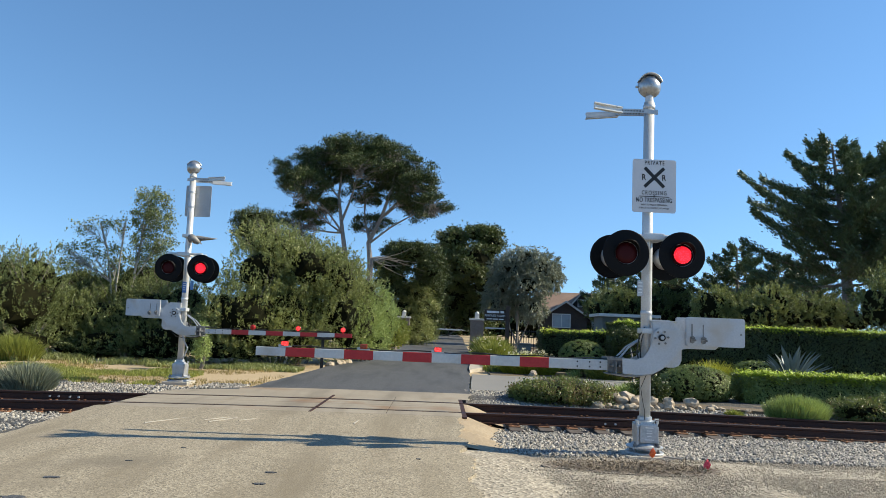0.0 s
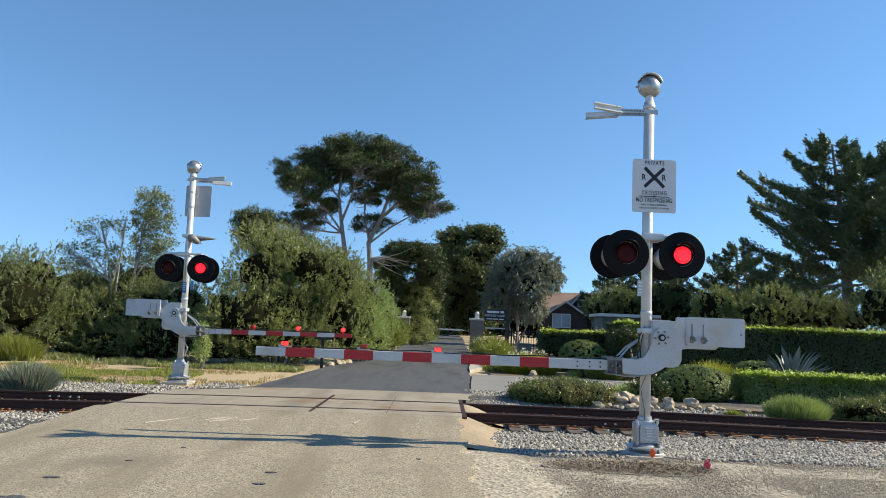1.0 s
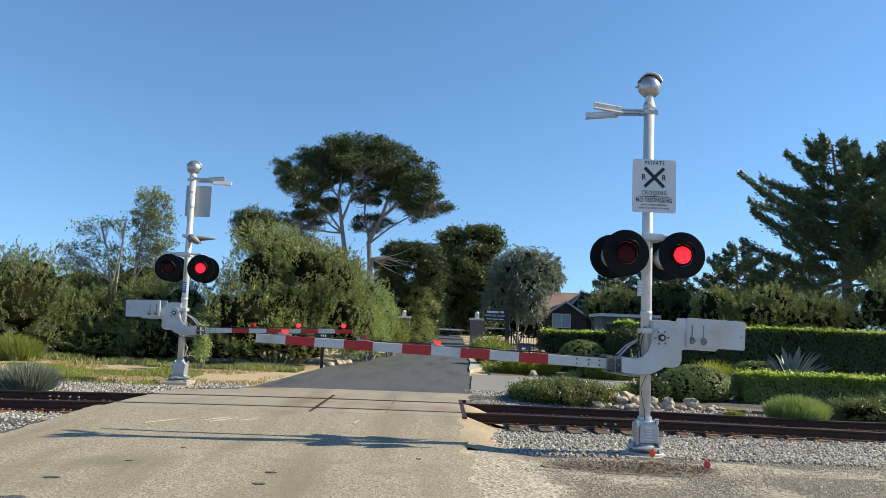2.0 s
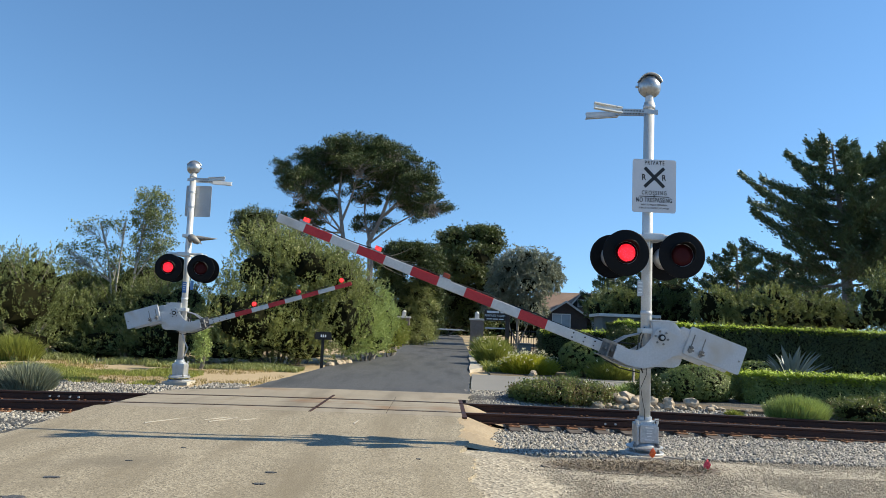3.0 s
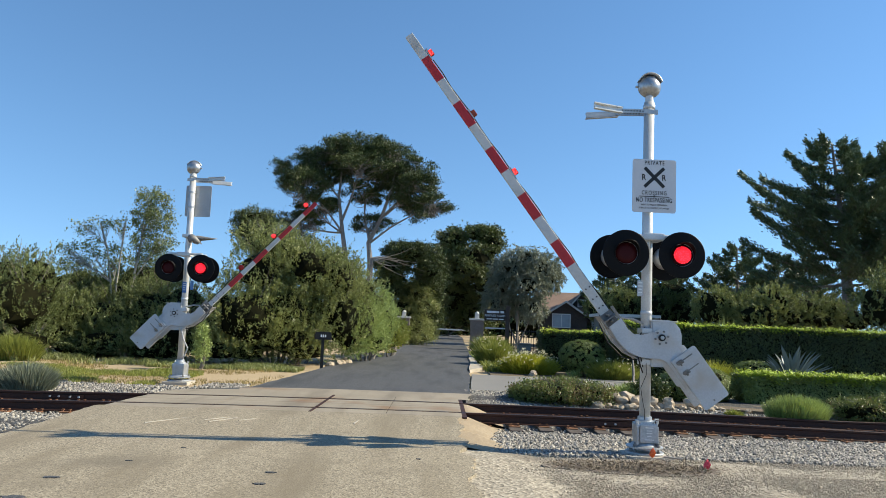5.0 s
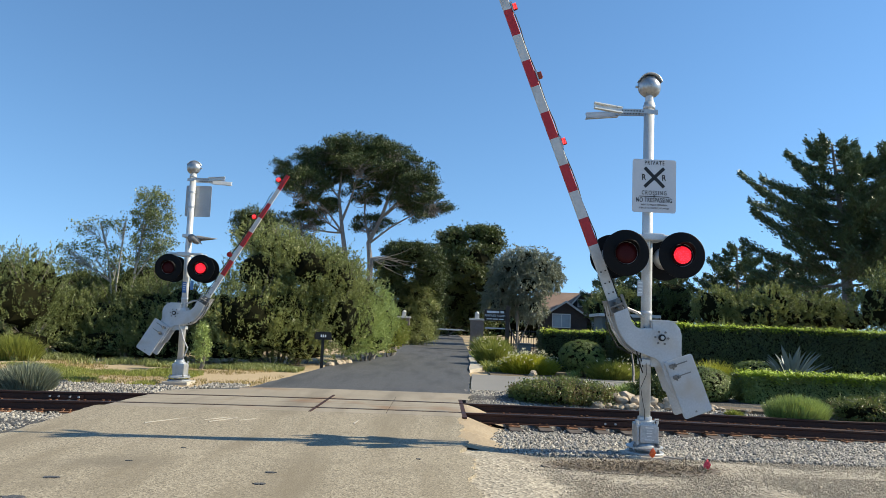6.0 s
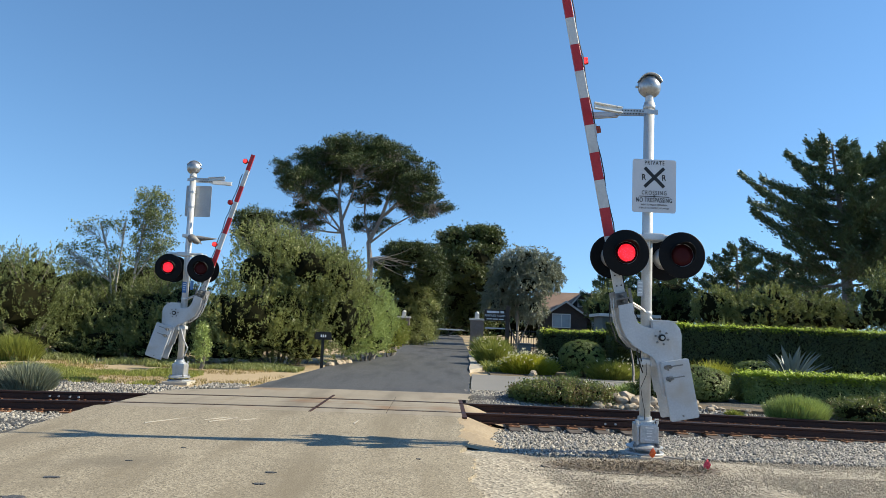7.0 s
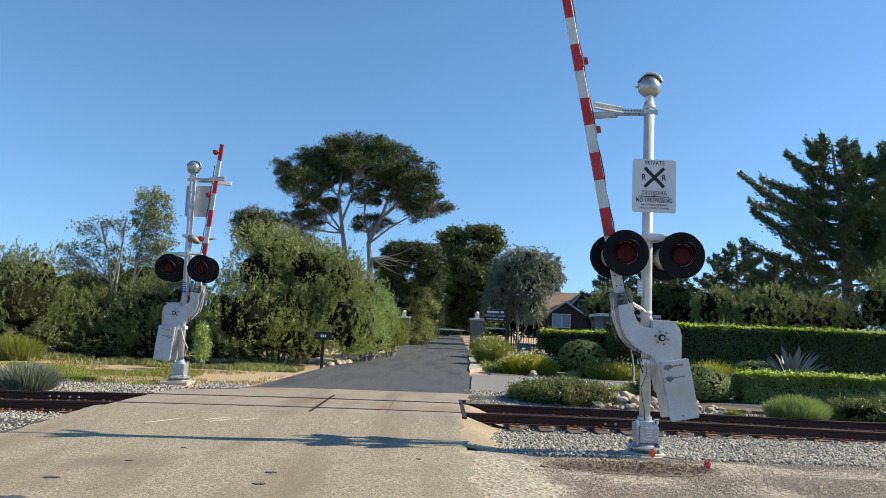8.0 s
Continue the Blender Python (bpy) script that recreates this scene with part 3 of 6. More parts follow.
# ---------------------------------------------------------------- rails and sleepers
def rail_line(y0, label):
    ob = root("rail", Matrix(), label, "rail", "rails of the track")
    prof = [(-0.075, -0.17), (-0.075, -0.158), (-0.012, -0.135), (-0.009, -0.05), (-0.036, -0.035), (-0.036, -0.006), (-0.028, 0.0), (0.028, 0.0), (0.036, -0.006), (0.036, -0.035), (0.009, -0.05), (0.012, -0.135), (0.075, -0.158), (0.075, -0.17)]
    body, head = bmesh.new(), bmesh.new()
    xs = between(-45, -9, 10) + between(-8, 8, 33) + between(9, 45, 10)
    rings = [[body.verts.new((x, y0 + track_y(x) + a, crown(x) + b)) for a, b in prof] for x in xs]
    for p, q in zip(rings, rings[1:]):
        for k in range(len(prof)):
            if k != 6:
                body.faces.new((p[k], p[(k + 1) % len(prof)], q[(k + 1) % len(prof)], q[k]))
    rings = [[head.verts.new((x, y0 + track_y(x) + a, crown(x) + 0.002)) for a in (-0.028, 0.0, 0.028)] for x in xs]
    for p, q in zip(rings, rings[1:]):
        for k in range(2):
            head.faces.new((p[k], p[k + 1], q[k + 1], q[k]))
    part("rail_body", body, RAIL, ob)
    part("rail_head", head, RAILTOP, ob, "worn shiny running surface")
    return ob


near_rail = rail_line(12.85, "rusty dark brown steel rail in gravel")
far_rail = rail_line(14.355, "rusty dark brown steel rail in gravel")


def joint_bar(parent, x, y0, nuts):
    bm = bmesh.new()
    y, z = y0 + track_y(x) - 0.026, crown(x)
    box(bm, x - 0.36, x + 0.36, y - 0.012, y + 0.012, z - 0.135, z - 0.055, 0.006)
    bar = part("joint_bar", bm, RAIL, parent)
    for d in nuts:
        bm = bmesh.new()
        rod(bm, (x + d, y - 0.012, z - 0.09), (x + d, y - 0.04, z - 0.09), 0.02, n=6)
        part("bolt", bm, GALV, bar, "pale bolt head")


joint_bar(far_rail, -7.25, 14.355, (-0.28, -0.11, 0.11, 0.28))
joint_bar(near_rail, 3.1, 12.85, (-0.1, 0.08))

bm = bmesh.new()
box(bm, -0.115, 0.115, -1.30, 1.30, -0.17, 0, 0.012)
sleeper = root("sleeper", Matrix.Translation((0.9, 13.6, -0.19)), "weathered dark timber sleeper bedded in gravel", "sleeper", "sleepers of the track")
part("timber", bm, TIMBER, sleeper)
for y in (-0.75, 0.755):
    bm = bmesh.new()
    box(bm, -0.095, 0.095, y - 0.19, y + 0.19, 0.0, 0.018, 0.004)
    for sx in (-0.06, 0.06):
        for sy in (-0.10, 0.10):
            box(bm, sx - 0.014, sx + 0.014, y + sy - 0.012, y + sy + 0.012, 0.015, 0.045)
            box(bm, sx - 0.02, sx + 0.02, y + sy * 0.85 - 0.025, y + sy * 0.85 + 0.025, 0.04, 0.055)
    part("tie_plate", bm, TIEPLATE, sleeper, "rusty orange tie plate with spikes")
rng = np.random.default_rng(5)
for x in [0.9 + 0.495 * k for k in range(1, 44)] + [-5.95 - 0.495 * k for k in range(0, 36)]:
    copy_thing(sleeper, pose(x + rng.normal() * 0.02, 13.6 + track_y(x) + rng.normal() * 0.05, crown(x) - 0.19, 0, 0, rng.normal() * 1.2))


# ---------------------------------------------------------------- loose stone
def stones(name, areas, seed, label, mat=BALLAST, size=0.027, blunt=False):
    """Broken stone strewn over areas (x0, x1, y0, y1, count, z at y0, z at y1)."""
    rng = np.random.default_rng(seed)
    base = np.array([(a, b, c) for a in (-1, 1) for b in (-1, 1) for c in (-1, 1)], float) * 0.66
    tri = [(0, 1, 3), (0, 3, 2), (4, 6, 7), (4, 7, 5), (0, 4, 5), (0, 5, 1), (2, 3, 7), (2, 7, 6), (0, 2, 6), (0, 6, 4), (1, 5, 7), (1, 7, 3)]
    if blunt:
        base = np.array([(1, 0, 0), (-1, 0, 0), (0, 1, 0), (0, -1, 0), (0, 0, 1), (0, 0, -1)], float)
        tri = [(0, 2, 4), (2, 1, 4), (1, 3, 4), (3, 0, 4), (2, 0, 5), (1, 2, 5), (3, 1, 5), (0, 3, 5)]
    V, Fc, n0, corners = [], [], 0, len(base)
    for x0, x1, y0, y1, n, z0, z1 in areas:
        x, s = rng.uniform(x0, x1, n), rng.uniform(0, 1, n)
        y = y0 + (y1 - y0) * s + 0.025 * x
        keep = np.hypot(x - 2.89, y - 10.07) > 0.30
        keep &= (np.hypot((x - 2.45) / 1.15, (y - 9.02) / 0.42) > rng.uniform(0.7, 1.1, n)) | (rng.uniform(0, 1, n) < 0.2)
        x, y, s = x[keep], y[keep], s[keep]
        n = len(x)
        c = np.stack([x, y, z0 + (z1 - z0) * s + rng.normal(size=n) * 0.008], 1)
        q = unit(rng.normal(size=(n, 4)))
        w, a, b, d = q.T
        R = np.stack([1 - 2 * (b * b + d * d), 2 * (a * b - d * w), 2 * (a * d + b * w), 2 * (a * b + d * w), 1 - 2 * (a * a + d * d), 2 * (b * d - a * w), 2 * (a * d - b * w), 2 * (b * d + a * w), 1 - 2 * (a * a + b * b)], 1).reshape(n, 3, 3)
        shape = base[None] * rng.uniform(0.6, 1.3, (n, corners, 3)) * (size * rng.uniform(0.55, 1.35, (n, 1, 1))) * rng.uniform(0.6, 1.25, (n, 1, 3))
        V.append((np.einsum("nij,nkj->nki", R, shape) + c[:, None]).reshape(-1, 3))
        Fc.append((np.array(tri)[None] + corners * np.arange(n)[:, None, None]).reshape(-1, 3) + n0)
        n0 += corners * n
    ob = mesh_from(name, np.concatenate(V), np.concatenate(Fc), mat)
    return tagged(ob, label, "gravel", kind="stuff")


stones("ballast", [(0.75, 8.2, 9.72, 10.5, 11500, -0.085, -0.12), (0.6, 8.6, 10.4, 12.25, 26000, -0.12, -0.18), (0.9, 9.5, 12.2, 12.75, 2000, -0.19, -0.205), (1.0, 10, 12.95, 14.25, 1900, -0.21, -0.21), (0.66, 4.2, 15.0, 17.8, 12000, -0.12, 0.0), (4.2, 6.5, 15.0, 15.9, 1800, -0.12, -0.04), (6.5, 11, 14.5, 15.6, 1800, -0.2, -0.08),
                   (-8.2, -5.7, 8.4, 11.0, 5000, -0.02, -0.06), (-9.6, -5.75, 11.0, 12.3, 4200, -0.06, -0.18), (-10.5, -6.2, 12.3, 14.3, 1600, -0.2, -0.2), (-10.5, -5.2, 14.9, 16.4, 5500, -0.08, -0.03), (-5.3, -4.4, 15.9, 17.2, 500, 0.0, 0.0)], 3, "pale grey crushed stone ballast along the track")
stones("shoulder_chips", [(0.6, 6.6, 8.6, 9.9, 26000, -0.078, -0.095), (0.55, 6.0, 6.3, 8.7, 38000, -0.075, -0.078)], 4, "sandy stone chips on the shoulder", CHIPS, 0.0105, True)


# ---------------------------------------------------------------- crossing signals
def lettering(text, size, x, y, z, parent, mat, name="lettering", turn=0, bold=0.0, gap=1.0):
    cu = bpy.data.curves.new(name, "FONT")
    cu.body, cu.size, cu.align_x, cu.align_y, cu.extrude, cu.offset = text, size, "CENTER", "CENTER", 0.001, bold
    cu.space_character = gap
    tmp = bpy.data.objects.new("tmp", cu)
    me = bpy.data.meshes.new_from_object(tmp)
    bpy.data.objects.remove(tmp)
    me.materials.clear()
    me.materials.append(mat)
    ob = new(name, me)
    ob.parent = parent
    ob.matrix_basis = pose(x, y, z, 90, 0, turn)
    return ob


def rounded(x0, x1, z0, z1, r, n=4):
    out = []
    for cx, cz, a in ((x1 - r, z1 - r, 0), (x0 + r, z1 - r, 90), (x0 + r, z0 + r, 180), (x1 - r, z0 + r, 270)):
        out += [(cx + r * math.cos(radians(a + 90 * k / n)), cz + r * math.sin(radians(a + 90 * k / n))) for k in range(n + 1)]
    return out


def signal_lamp(owner, x, y, z, face, lit):
    """A flasher: black background disc, hood and dark lens; face -1 looks along -y. Returns its diodes where it is lit."""
    m = Matrix.Translation((x, y, z)) @ (pose(0, 0, 0, 90) if face < 0 else pose(0, 0, 0, -90))
    bm = lathe(bmesh.new(), [(0.158, 0.016), (0.166, 0.018), (0.172, 0.010), (0.25, 0.004), (0.312, -0.002), (0.322, -0.008), (0.322, -0.016), (0.312, -0.02), (0.24, -0.016), (0.158, -0.012), (0.158, 0.016)], m, 40)
    lamp = part("lamp", bm, BLACKPAINT, owner, "black round flasher lamp")
    bm = lathe(bmesh.new(), [(0.0, -0.20), (0.07, -0.20), (0.13, -0.15), (0.165, -0.05), (0.165, -0.01), (0.15, -0.01), (0.12, -0.13), (0.0, -0.18)], m, 28)
    part("housing", bm, GALV, lamp, "silver lamp housing", True)
    bm = lathe(bmesh.new(), [(0.0, 0.016), (0.08, 0.013), (0.15, 0.004), (0.152, -0.03), (0.0, -0.03)], m, 28)
    part("lens", bm, LENSDARK, lamp, "dark red glass lens", True)
    bm = bmesh.new()
    arcs = []
    for k in range(25):
        a = radians(-25 + 230 * k / 24)
        reach = 0.035 + 0.115 * max(0.0, math.sin(a)) ** 0.8
        up = 1 if face < 0 else -1
        arcs.append([bm.verts.new(m @ Vector((rr * math.cos(a), up * rr * math.sin(a), h))) for rr, h in ((0.166, 0.0), (0.172, reach), (0.165, reach), (0.158, 0.0))])
    for p, q in zip(arcs, arcs[1:]):
        for k in range(3):
            bm.faces.new((p[k], p[k + 1], q[k + 1], q[k]))
    part("hood", bm, BLACKPAINT, lamp, "", True)
    if not lit:
        return None
    bm = lathe(bmesh.new(), [(0.0, 0.004), (0.07, 0.002), (0.121, -0.004), (0.121, -0.008), (0.0, -0.008)], Matrix(), 28)
    led = part("led_disc", bm, LED, lamp, "glowing red diode cluster", True)
    led.matrix_basis = m
    led["rest"] = 1
    return led, m


def gate_arm(owner, length, first, bands, lights, face, round_lights):
    """The swinging assembly about its pivot: two shaped plates with counterweights, clamp, striped arm and lights."""
    arm = new("gate_arm")
    arm.parent = owner
    arm["label"] = "striped red and white gate arm with counterweights"
    plate = [(-0.535, -0.303), (-0.527, -0.508), (-0.33, -0.525), (-0.216, -0.516), (-0.086, -0.485), (0.042, -0.406), (0.143, -0.297), (0.243, -0.175), (0.30, -0.145), (0.36, -0.136), (0.742, -0.136), (0.792, -0.09), (0.792, 0.11),
             (0.127, 0.11), (0.06, 0.135), (-0.03, 0.132), (-0.085, 0.09), (-0.117, -0.018), (-0.15, -0.12), (-0.185, -0.20), (-0.251, -0.28), (-0.355, -0.312)]
    for y0, y1, out in ((-0.20, -0.175, -1), (0.155, 0.18, 1)):
        part("support_plate", slab(bmesh.new(), plate, y0, y1, 0.006), GREYPAINT, arm, "grey painted shaped steel plate")
        w0, w1 = (y0 - 0.05, y0) if out < 0 else (y1, y1 + 0.05)
        part("counterweight", slab(bmesh.new(), rounded(0.325, 1.13, -0.095, 0.30, 0.03), w0, w1, 0.008), GREYPAINT, arm, "grey steel counterweight slab")
        bm = bmesh.new()
        yy = w0 if out < 0 else w1
        for x, z in ((0.40, 0.015), (0.555, 0.01)):
            rod(bm, (x, yy, z), (x, yy + out * 0.035, z), 0.03, n=6)
            rod(bm, (x, yy, z - 0.045), (x, yy + out * 0.03, z - 0.045), 0.03, n=6)
            rod(bm, (x - 0.03, yy + out * 0.03, z - 0.02), (x + 0.045, yy + out * 0.03, z - 0.03), 0.014, n=6)
            rod(bm, (x, yy + out * 0.03, z), (x, yy + out * 0.10, z), 0.012, n=8)
            box(bm, x - 0.008, x + 0.008, yy - 0.004, yy + 0.004, z + 0.03, z + 0.19)
        box(bm, 1.06, 1.085, yy - 0.003, yy + 0.003, 0.07, 0.095)
        part("weight_bolts", bm, DIRTYGALV, arm)["kind"] = "stuff"
        bm = bmesh.new()
        yy = y0 if out < 0 else y1
        for k in range(6):
            a = radians(60 * k + 5)
            rod(bm, (0.09 * math.cos(a), yy, 0.09 * math.sin(a)), (0.09 * math.cos(a), yy + out * 0.018, 0.09 * math.sin(a)), 0.016, n=6)
        part("hub_bolts", bm, DIRTYGALV, arm)["kind"] = "stuff"
        part("hub_disc", rod(bmesh.new(), (0, yy - out * 0.004, 0), (0, yy + out * 0.006, 0), 0.118, n=32), GREYPAINT, arm, "round bolted hub disc")
        bm = rod(bmesh.new(), (0, yy - out * 0.01, 0), (0, yy + out * 0.03, 0), 0.048, n=20)
        part("hub_ring", bm, IRON, arm)
        bm = rod(bmesh.new(), (0, yy, 0), (0, yy + out * 0.045, 0), 0.026, n=16)
        part("hub_cap", bm, GALV, arm)
    bm = bmesh.new()
    box(bm, -0.70, -0.50, -0.045, 0.045, -0.50, -0.32, 0.006)
    box(bm, -0.62, -0.60, -0.17, 0.15, -0.52, -0.30, 0.004)
    box(bm, -0.74, -0.42, -0.19, -0.17, -0.335, -0.295, 0.004)
    box(bm, -0.74, -0.42, 0.15, 0.17, -0.335, -0.295, 0.004)
    box(bm, -0.72, -0.50, -0.17, 0.15, -0.53, -0.515, 0.004)
    for x in (-0.57, -0.66):
        rod(bm, (x, -0.20, -0.41), (x, 0.19, -0.41), 0.016, n=8)
    part("arm_clamp", bm, DIRTYGALV, arm, "worn dirty galvanised arm clamp")
    bm = bmesh.new()
    for y in (-0.1, 0.1):
        tube(bm, [(-0.56, y, -0.31), (-0.42, y * 0.8, -0.15), (-0.25, y * 0.4, -0.04)], 0.014, 6)
    part("stay_rods", bm, GALV, arm)
    bow = [(-0.64, -0.525), (-0.50, -0.545), (-0.30, -0.545), (-0.10, -0.505), (0.05, -0.425), (0.13, -0.33)]
    for y in (-0.07, 0.07):
        part("bowed_strut", tube(bmesh.new(), [(x, y, z) for x, z in bow], 0.013, 6), GALV, arm, "bent galvanised strut")
    bm = bmesh.new()
    for (x0, z0), (x1, z1) in zip(bow, bow[1:]):
        rod(bm, (x0, -0.07, z0), (x1, 0.07, z1), 0.008, n=6)
    part("strut_lacing", bm, GALV, arm)
    part("loose_cable", tube(bmesh.new(), [(-0.72, 0.03, -0.47), (-0.58, 0.10, -0.55), (-0.32, 0.12, -0.59), (-0.05, 0.10, -0.55), (0.10, 0.06, -0.42), (0.08, 0.03, -0.36)], 0.009, 6), CABLE, arm, "loose black cable")
    # the striped boom, band by band
    z_mid, x = -0.41, -0.62
    edges = []
    for k in range(bands):
        a = first + 0.818 * k
        edges.append((-a, -(a + 0.408)))
    marks = [-0.62] + [v for e in edges for v in e]
    if marks[-1] > -length + 0.02:
        marks.append(-length)
    for i, (a, b) in enumerate(zip(marks, marks[1:])):
        def half(v):
            return (0.058 if round_lights else 0.072) - 0.012 * (v + 0.62) / (-length + 0.62)
        bm = bmesh.new()
        rings = [[bm.verts.new((v, yy, z_mid + zz * half(v))) for yy, zz in ((-0.022, -1), (-0.026, -0.9), (-0.026, 0.9), (-0.022, 1), (0.022, 1), (0.026, 0.9), (0.026, -0.9), (0.022, -1))] for v in (a, b)]
        for k in range(8):
            bm.faces.new((rings[0][k], rings[0][(k + 1) % 8], rings[1][(k + 1) % 8], rings[1][k]))
        for g in rings:
            bm.faces.new(g)
        red = i % 2 == 1
        part("red_band" if red else "white_band", bm, ARMRED if red else ARMWHITE, arm, "red reflective band" if red else "")
    bm = bmesh.new()
    for bx in (-0.66, -0.80, -0.95, -1.12):
        for bz in (-0.03, 0.035):
            rod(bm, (bx, face * 0.02, z_mid + bz), (bx, face * 0.036, z_mid + bz), 0.012, n=6)
    part("arm_bolts", bm, IRON, arm)["kind"] = "stuff"
    bm = bmesh.new()
    pts = [(-0.25, 0.03, -0.2), (-0.5, 0.04, -0.27)]
    for k in range(19):
        v = -0.7 - (length - 1.2) * k / 18
        pts.append((v, 0.012, z_mid + 0.082 + 0.012 * math.sin(k * 1.9)))
    part("arm_cable", tube(bm, pts, 0.009, 6), CABLE, arm, "thin black cable")
    glows = []
    for x in lights:
        top = z_mid + (0.05 if round_lights else 0.066)
        bm = bmesh.new()
        if round_lights:
            rod(bm, (x, 0.0, top - 0.02), (x, 0.0, top + 0.03), 0.02, n=10)
            lathe(bm, [(0.0, 0.05), (0.055, 0.045), (0.062, 0.03), (0.062, -0.03), (0.055, -0.045), (0.0, -0.05)], Matrix.Translation((x, 0, top + 0.08)) @ pose(0, 0, 0, 90), 20)
            part("arm_light", bm, LENSRED, arm, "round red gate arm light", True)
            bm = lathe(bmesh.new(), [(0.0, 0.008), (0.03, 0.006), (0.05, 0.0), (0.05, -0.004), (0.0, -0.004)], Matrix(), 18)
            g = part("arm_led", bm, ARMLED, arm)
            m_on = Matrix.Translation((x, 0.052, top + 0.08)) @ pose(0, 0, 0, -90)
            m_off = Matrix.Translation((x, 0.02, top + 0.08)) @ pose(0, 0, 0, -90)
        else:
            box(bm, x - 0.085, x + 0.085, -0.03, 0.03, top, top + 0.018, 0.004)
            box(bm, x - 0.09, x - 0.05, -0.026, 0.026, top, top + 0.035, 0.004)
            part("light_base", bm, GALV, arm, "galvanised light base")
            bm = box(bmesh.new(), x - 0.05, x + 0.05, -0.03, 0.03, top + 0.016, top + 0.085, 0.012)
            part("arm_light", bm, LENSAMBER, arm, "red rectangular gate arm light")
            bm = box(bmesh.new(), -0.046, 0.046, -0.004, 0.004, -0.026, 0.026, 0.003)
            g = part("arm_led", bm, ARMLED, arm)
            m_on, m_off = pose(x, -0.030, top + 0.05), pose(x, -0.01, top + 0.05)
        g.matrix_basis = m_on
        glows.append((g, m_on, m_off))
    return arm, glows


def crossing_signal(m, label, arm_length, first, bands, lights, sign_dx, lit_face, round_lights, sign_up=0.0, lamp_z=2.76, bell_up=0.0):
    """Mast with gate, lamps, bell and sign. In its own space the gate reaches to -x and the sign looks along -y."""
    ob = root("crossing_signal", m, label, "crossing signal", "gated crossing signals")
    bm = bmesh.new()
    box(bm, -0.30, 0.30, -0.30, 0.30, -0.12, 0.02, 0.02)
    part("footing", bm, KERB, ob, "concrete footing")
    bm = lathe(bmesh.new(), [(0.0, 0.02), (0.255, 0.02), (0.262, 0.028), (0.262, 0.042), (0.255, 0.05), (0.0, 0.05)], Matrix(), 32)
    part("lower_flange", bm, GALV, ob, "thick round galvanised flange")
    bm = lathe(bmesh.new(), [(0.0, 0.10), (0.245, 0.10), (0.25, 0.108), (0.25, 0.122), (0.22, 0.13), (0.185, 0.142), (0.16, 0.17), (0.0, 0.17)], Matrix(), 32)
    part("base_flange", bm, GALV, ob, "silver flanged base")
    for k in range(4):
        a = radians(40 + 90 * k)
        x, y = 0.222 * math.cos(a), 0.222 * math.sin(a)
        bm = rod(bmesh.new(), (x, y, 0.03), (x, y, 0.185), 0.014, n=8)
        rod(bm, (x, y, 0.05), (x, y, 0.075), 0.027, n=6)
        rod(bm, (x, y, 0.13), (x, y, 0.158), 0.027, n=6)
        part("anchor_bolt", bm, DIRTYGALV, ob, "weathered anchor bolt with nuts")
    bm = bmesh.new()
    g = bmesh.ops.create_cube(bm, size=1)
    for v in g["verts"]:
        low = v.co.z < 0
        v.co = Vector((v.co.x * (0.27 if low else 0.30), v.co.y * (0.25 if low else 0.27), 0.15 if low else 0.435))
    bmesh.ops.bevel(bm, geom=bm.edges[:], offset=0.028, segments=2, affect="EDGES", profile=0.6)
    for x in (-0.135, 0.135):
        box(bm, x - 0.016, x + 0.016, -0.155, -0.10, 0.15, 0.40, 0.006)
        rod(bm, (x, -0.12, 0.42), (x, -0.12, 0.475), 0.017, n=8)
    lathe(bm, [(0.135, 0.43), (0.13, 0.465), (0.10, 0.475), (0.095, 0.52), (0.0, 0.52)], Matrix(), 24)
    jb = part("junction_box", bm, GALV, ob, "grey cast junction base")
    part("cover", slab(bmesh.new(), rounded(-0.11, 0.14, 0.185, 0.415, 0.03), -0.163, -0.137, 0.006), GALV, jb, "grey cast cover")
    bm = tube(bmesh.new(), [(0.09, -0.10, 0.43), (0.11, -0.12, 0.50), (0.155, -0.11, 0.50), (0.16, -0.08, 0.44)], 0.012, 6)
    part("grab_loop", bm, GALV, jb)
    bm = bmesh.new()
    for k, (w, z) in enumerate(((0.11, 0.385), (0.07, 0.345), (0.08, 0.31), (0.06, 0.275), (0.13, 0.225))):
        box(bm, -w / 2 + 0.02, w / 2 + 0.02, -0.167, -0.162, z - 0.006, z + 0.006)
    part("cast_marks", bm, WHITEPAINT, jb)
    bm = rod(bmesh.new(), (0, 0, 0.4), (0, 0, 5.0), 0.074, n=24)
    for z, r in ((4.93, 0.085), (1.95, 0.08)):
        rod(bm, (0, 0, z - 0.03), (0, 0, z + 0.03), r, n=24)
    part("mast", bm, ALU, ob, "silver painted steel mast", True)
    # bell
    bz = 5.21 + bell_up
    bm = rod(bmesh.new(), (0, 0, 4.98), (0, 0, bz - 0.13), 0.062, 0.055, 16)
    part("bell_stem", bm, ALU, ob)
    mb = Matrix.Translation((0, 0, bz)) @ pose(0, 0, 0, 90)
    bm = lathe(bmesh.new(), [(0.0, 0.13), (0.05, 0.125), (0.11, 0.095), (0.15, 0.05), (0.168, 0.0), (0.172, -0.01), (0.15, -0.03), (0.12, -0.12), (0.06, -0.15), (0.0, -0.15)], mb, 32)
    bell = part("bell", bm, BELLMETAL, ob, "silver dome warning bell", True)
    bm = bmesh.new()
    arcs = []
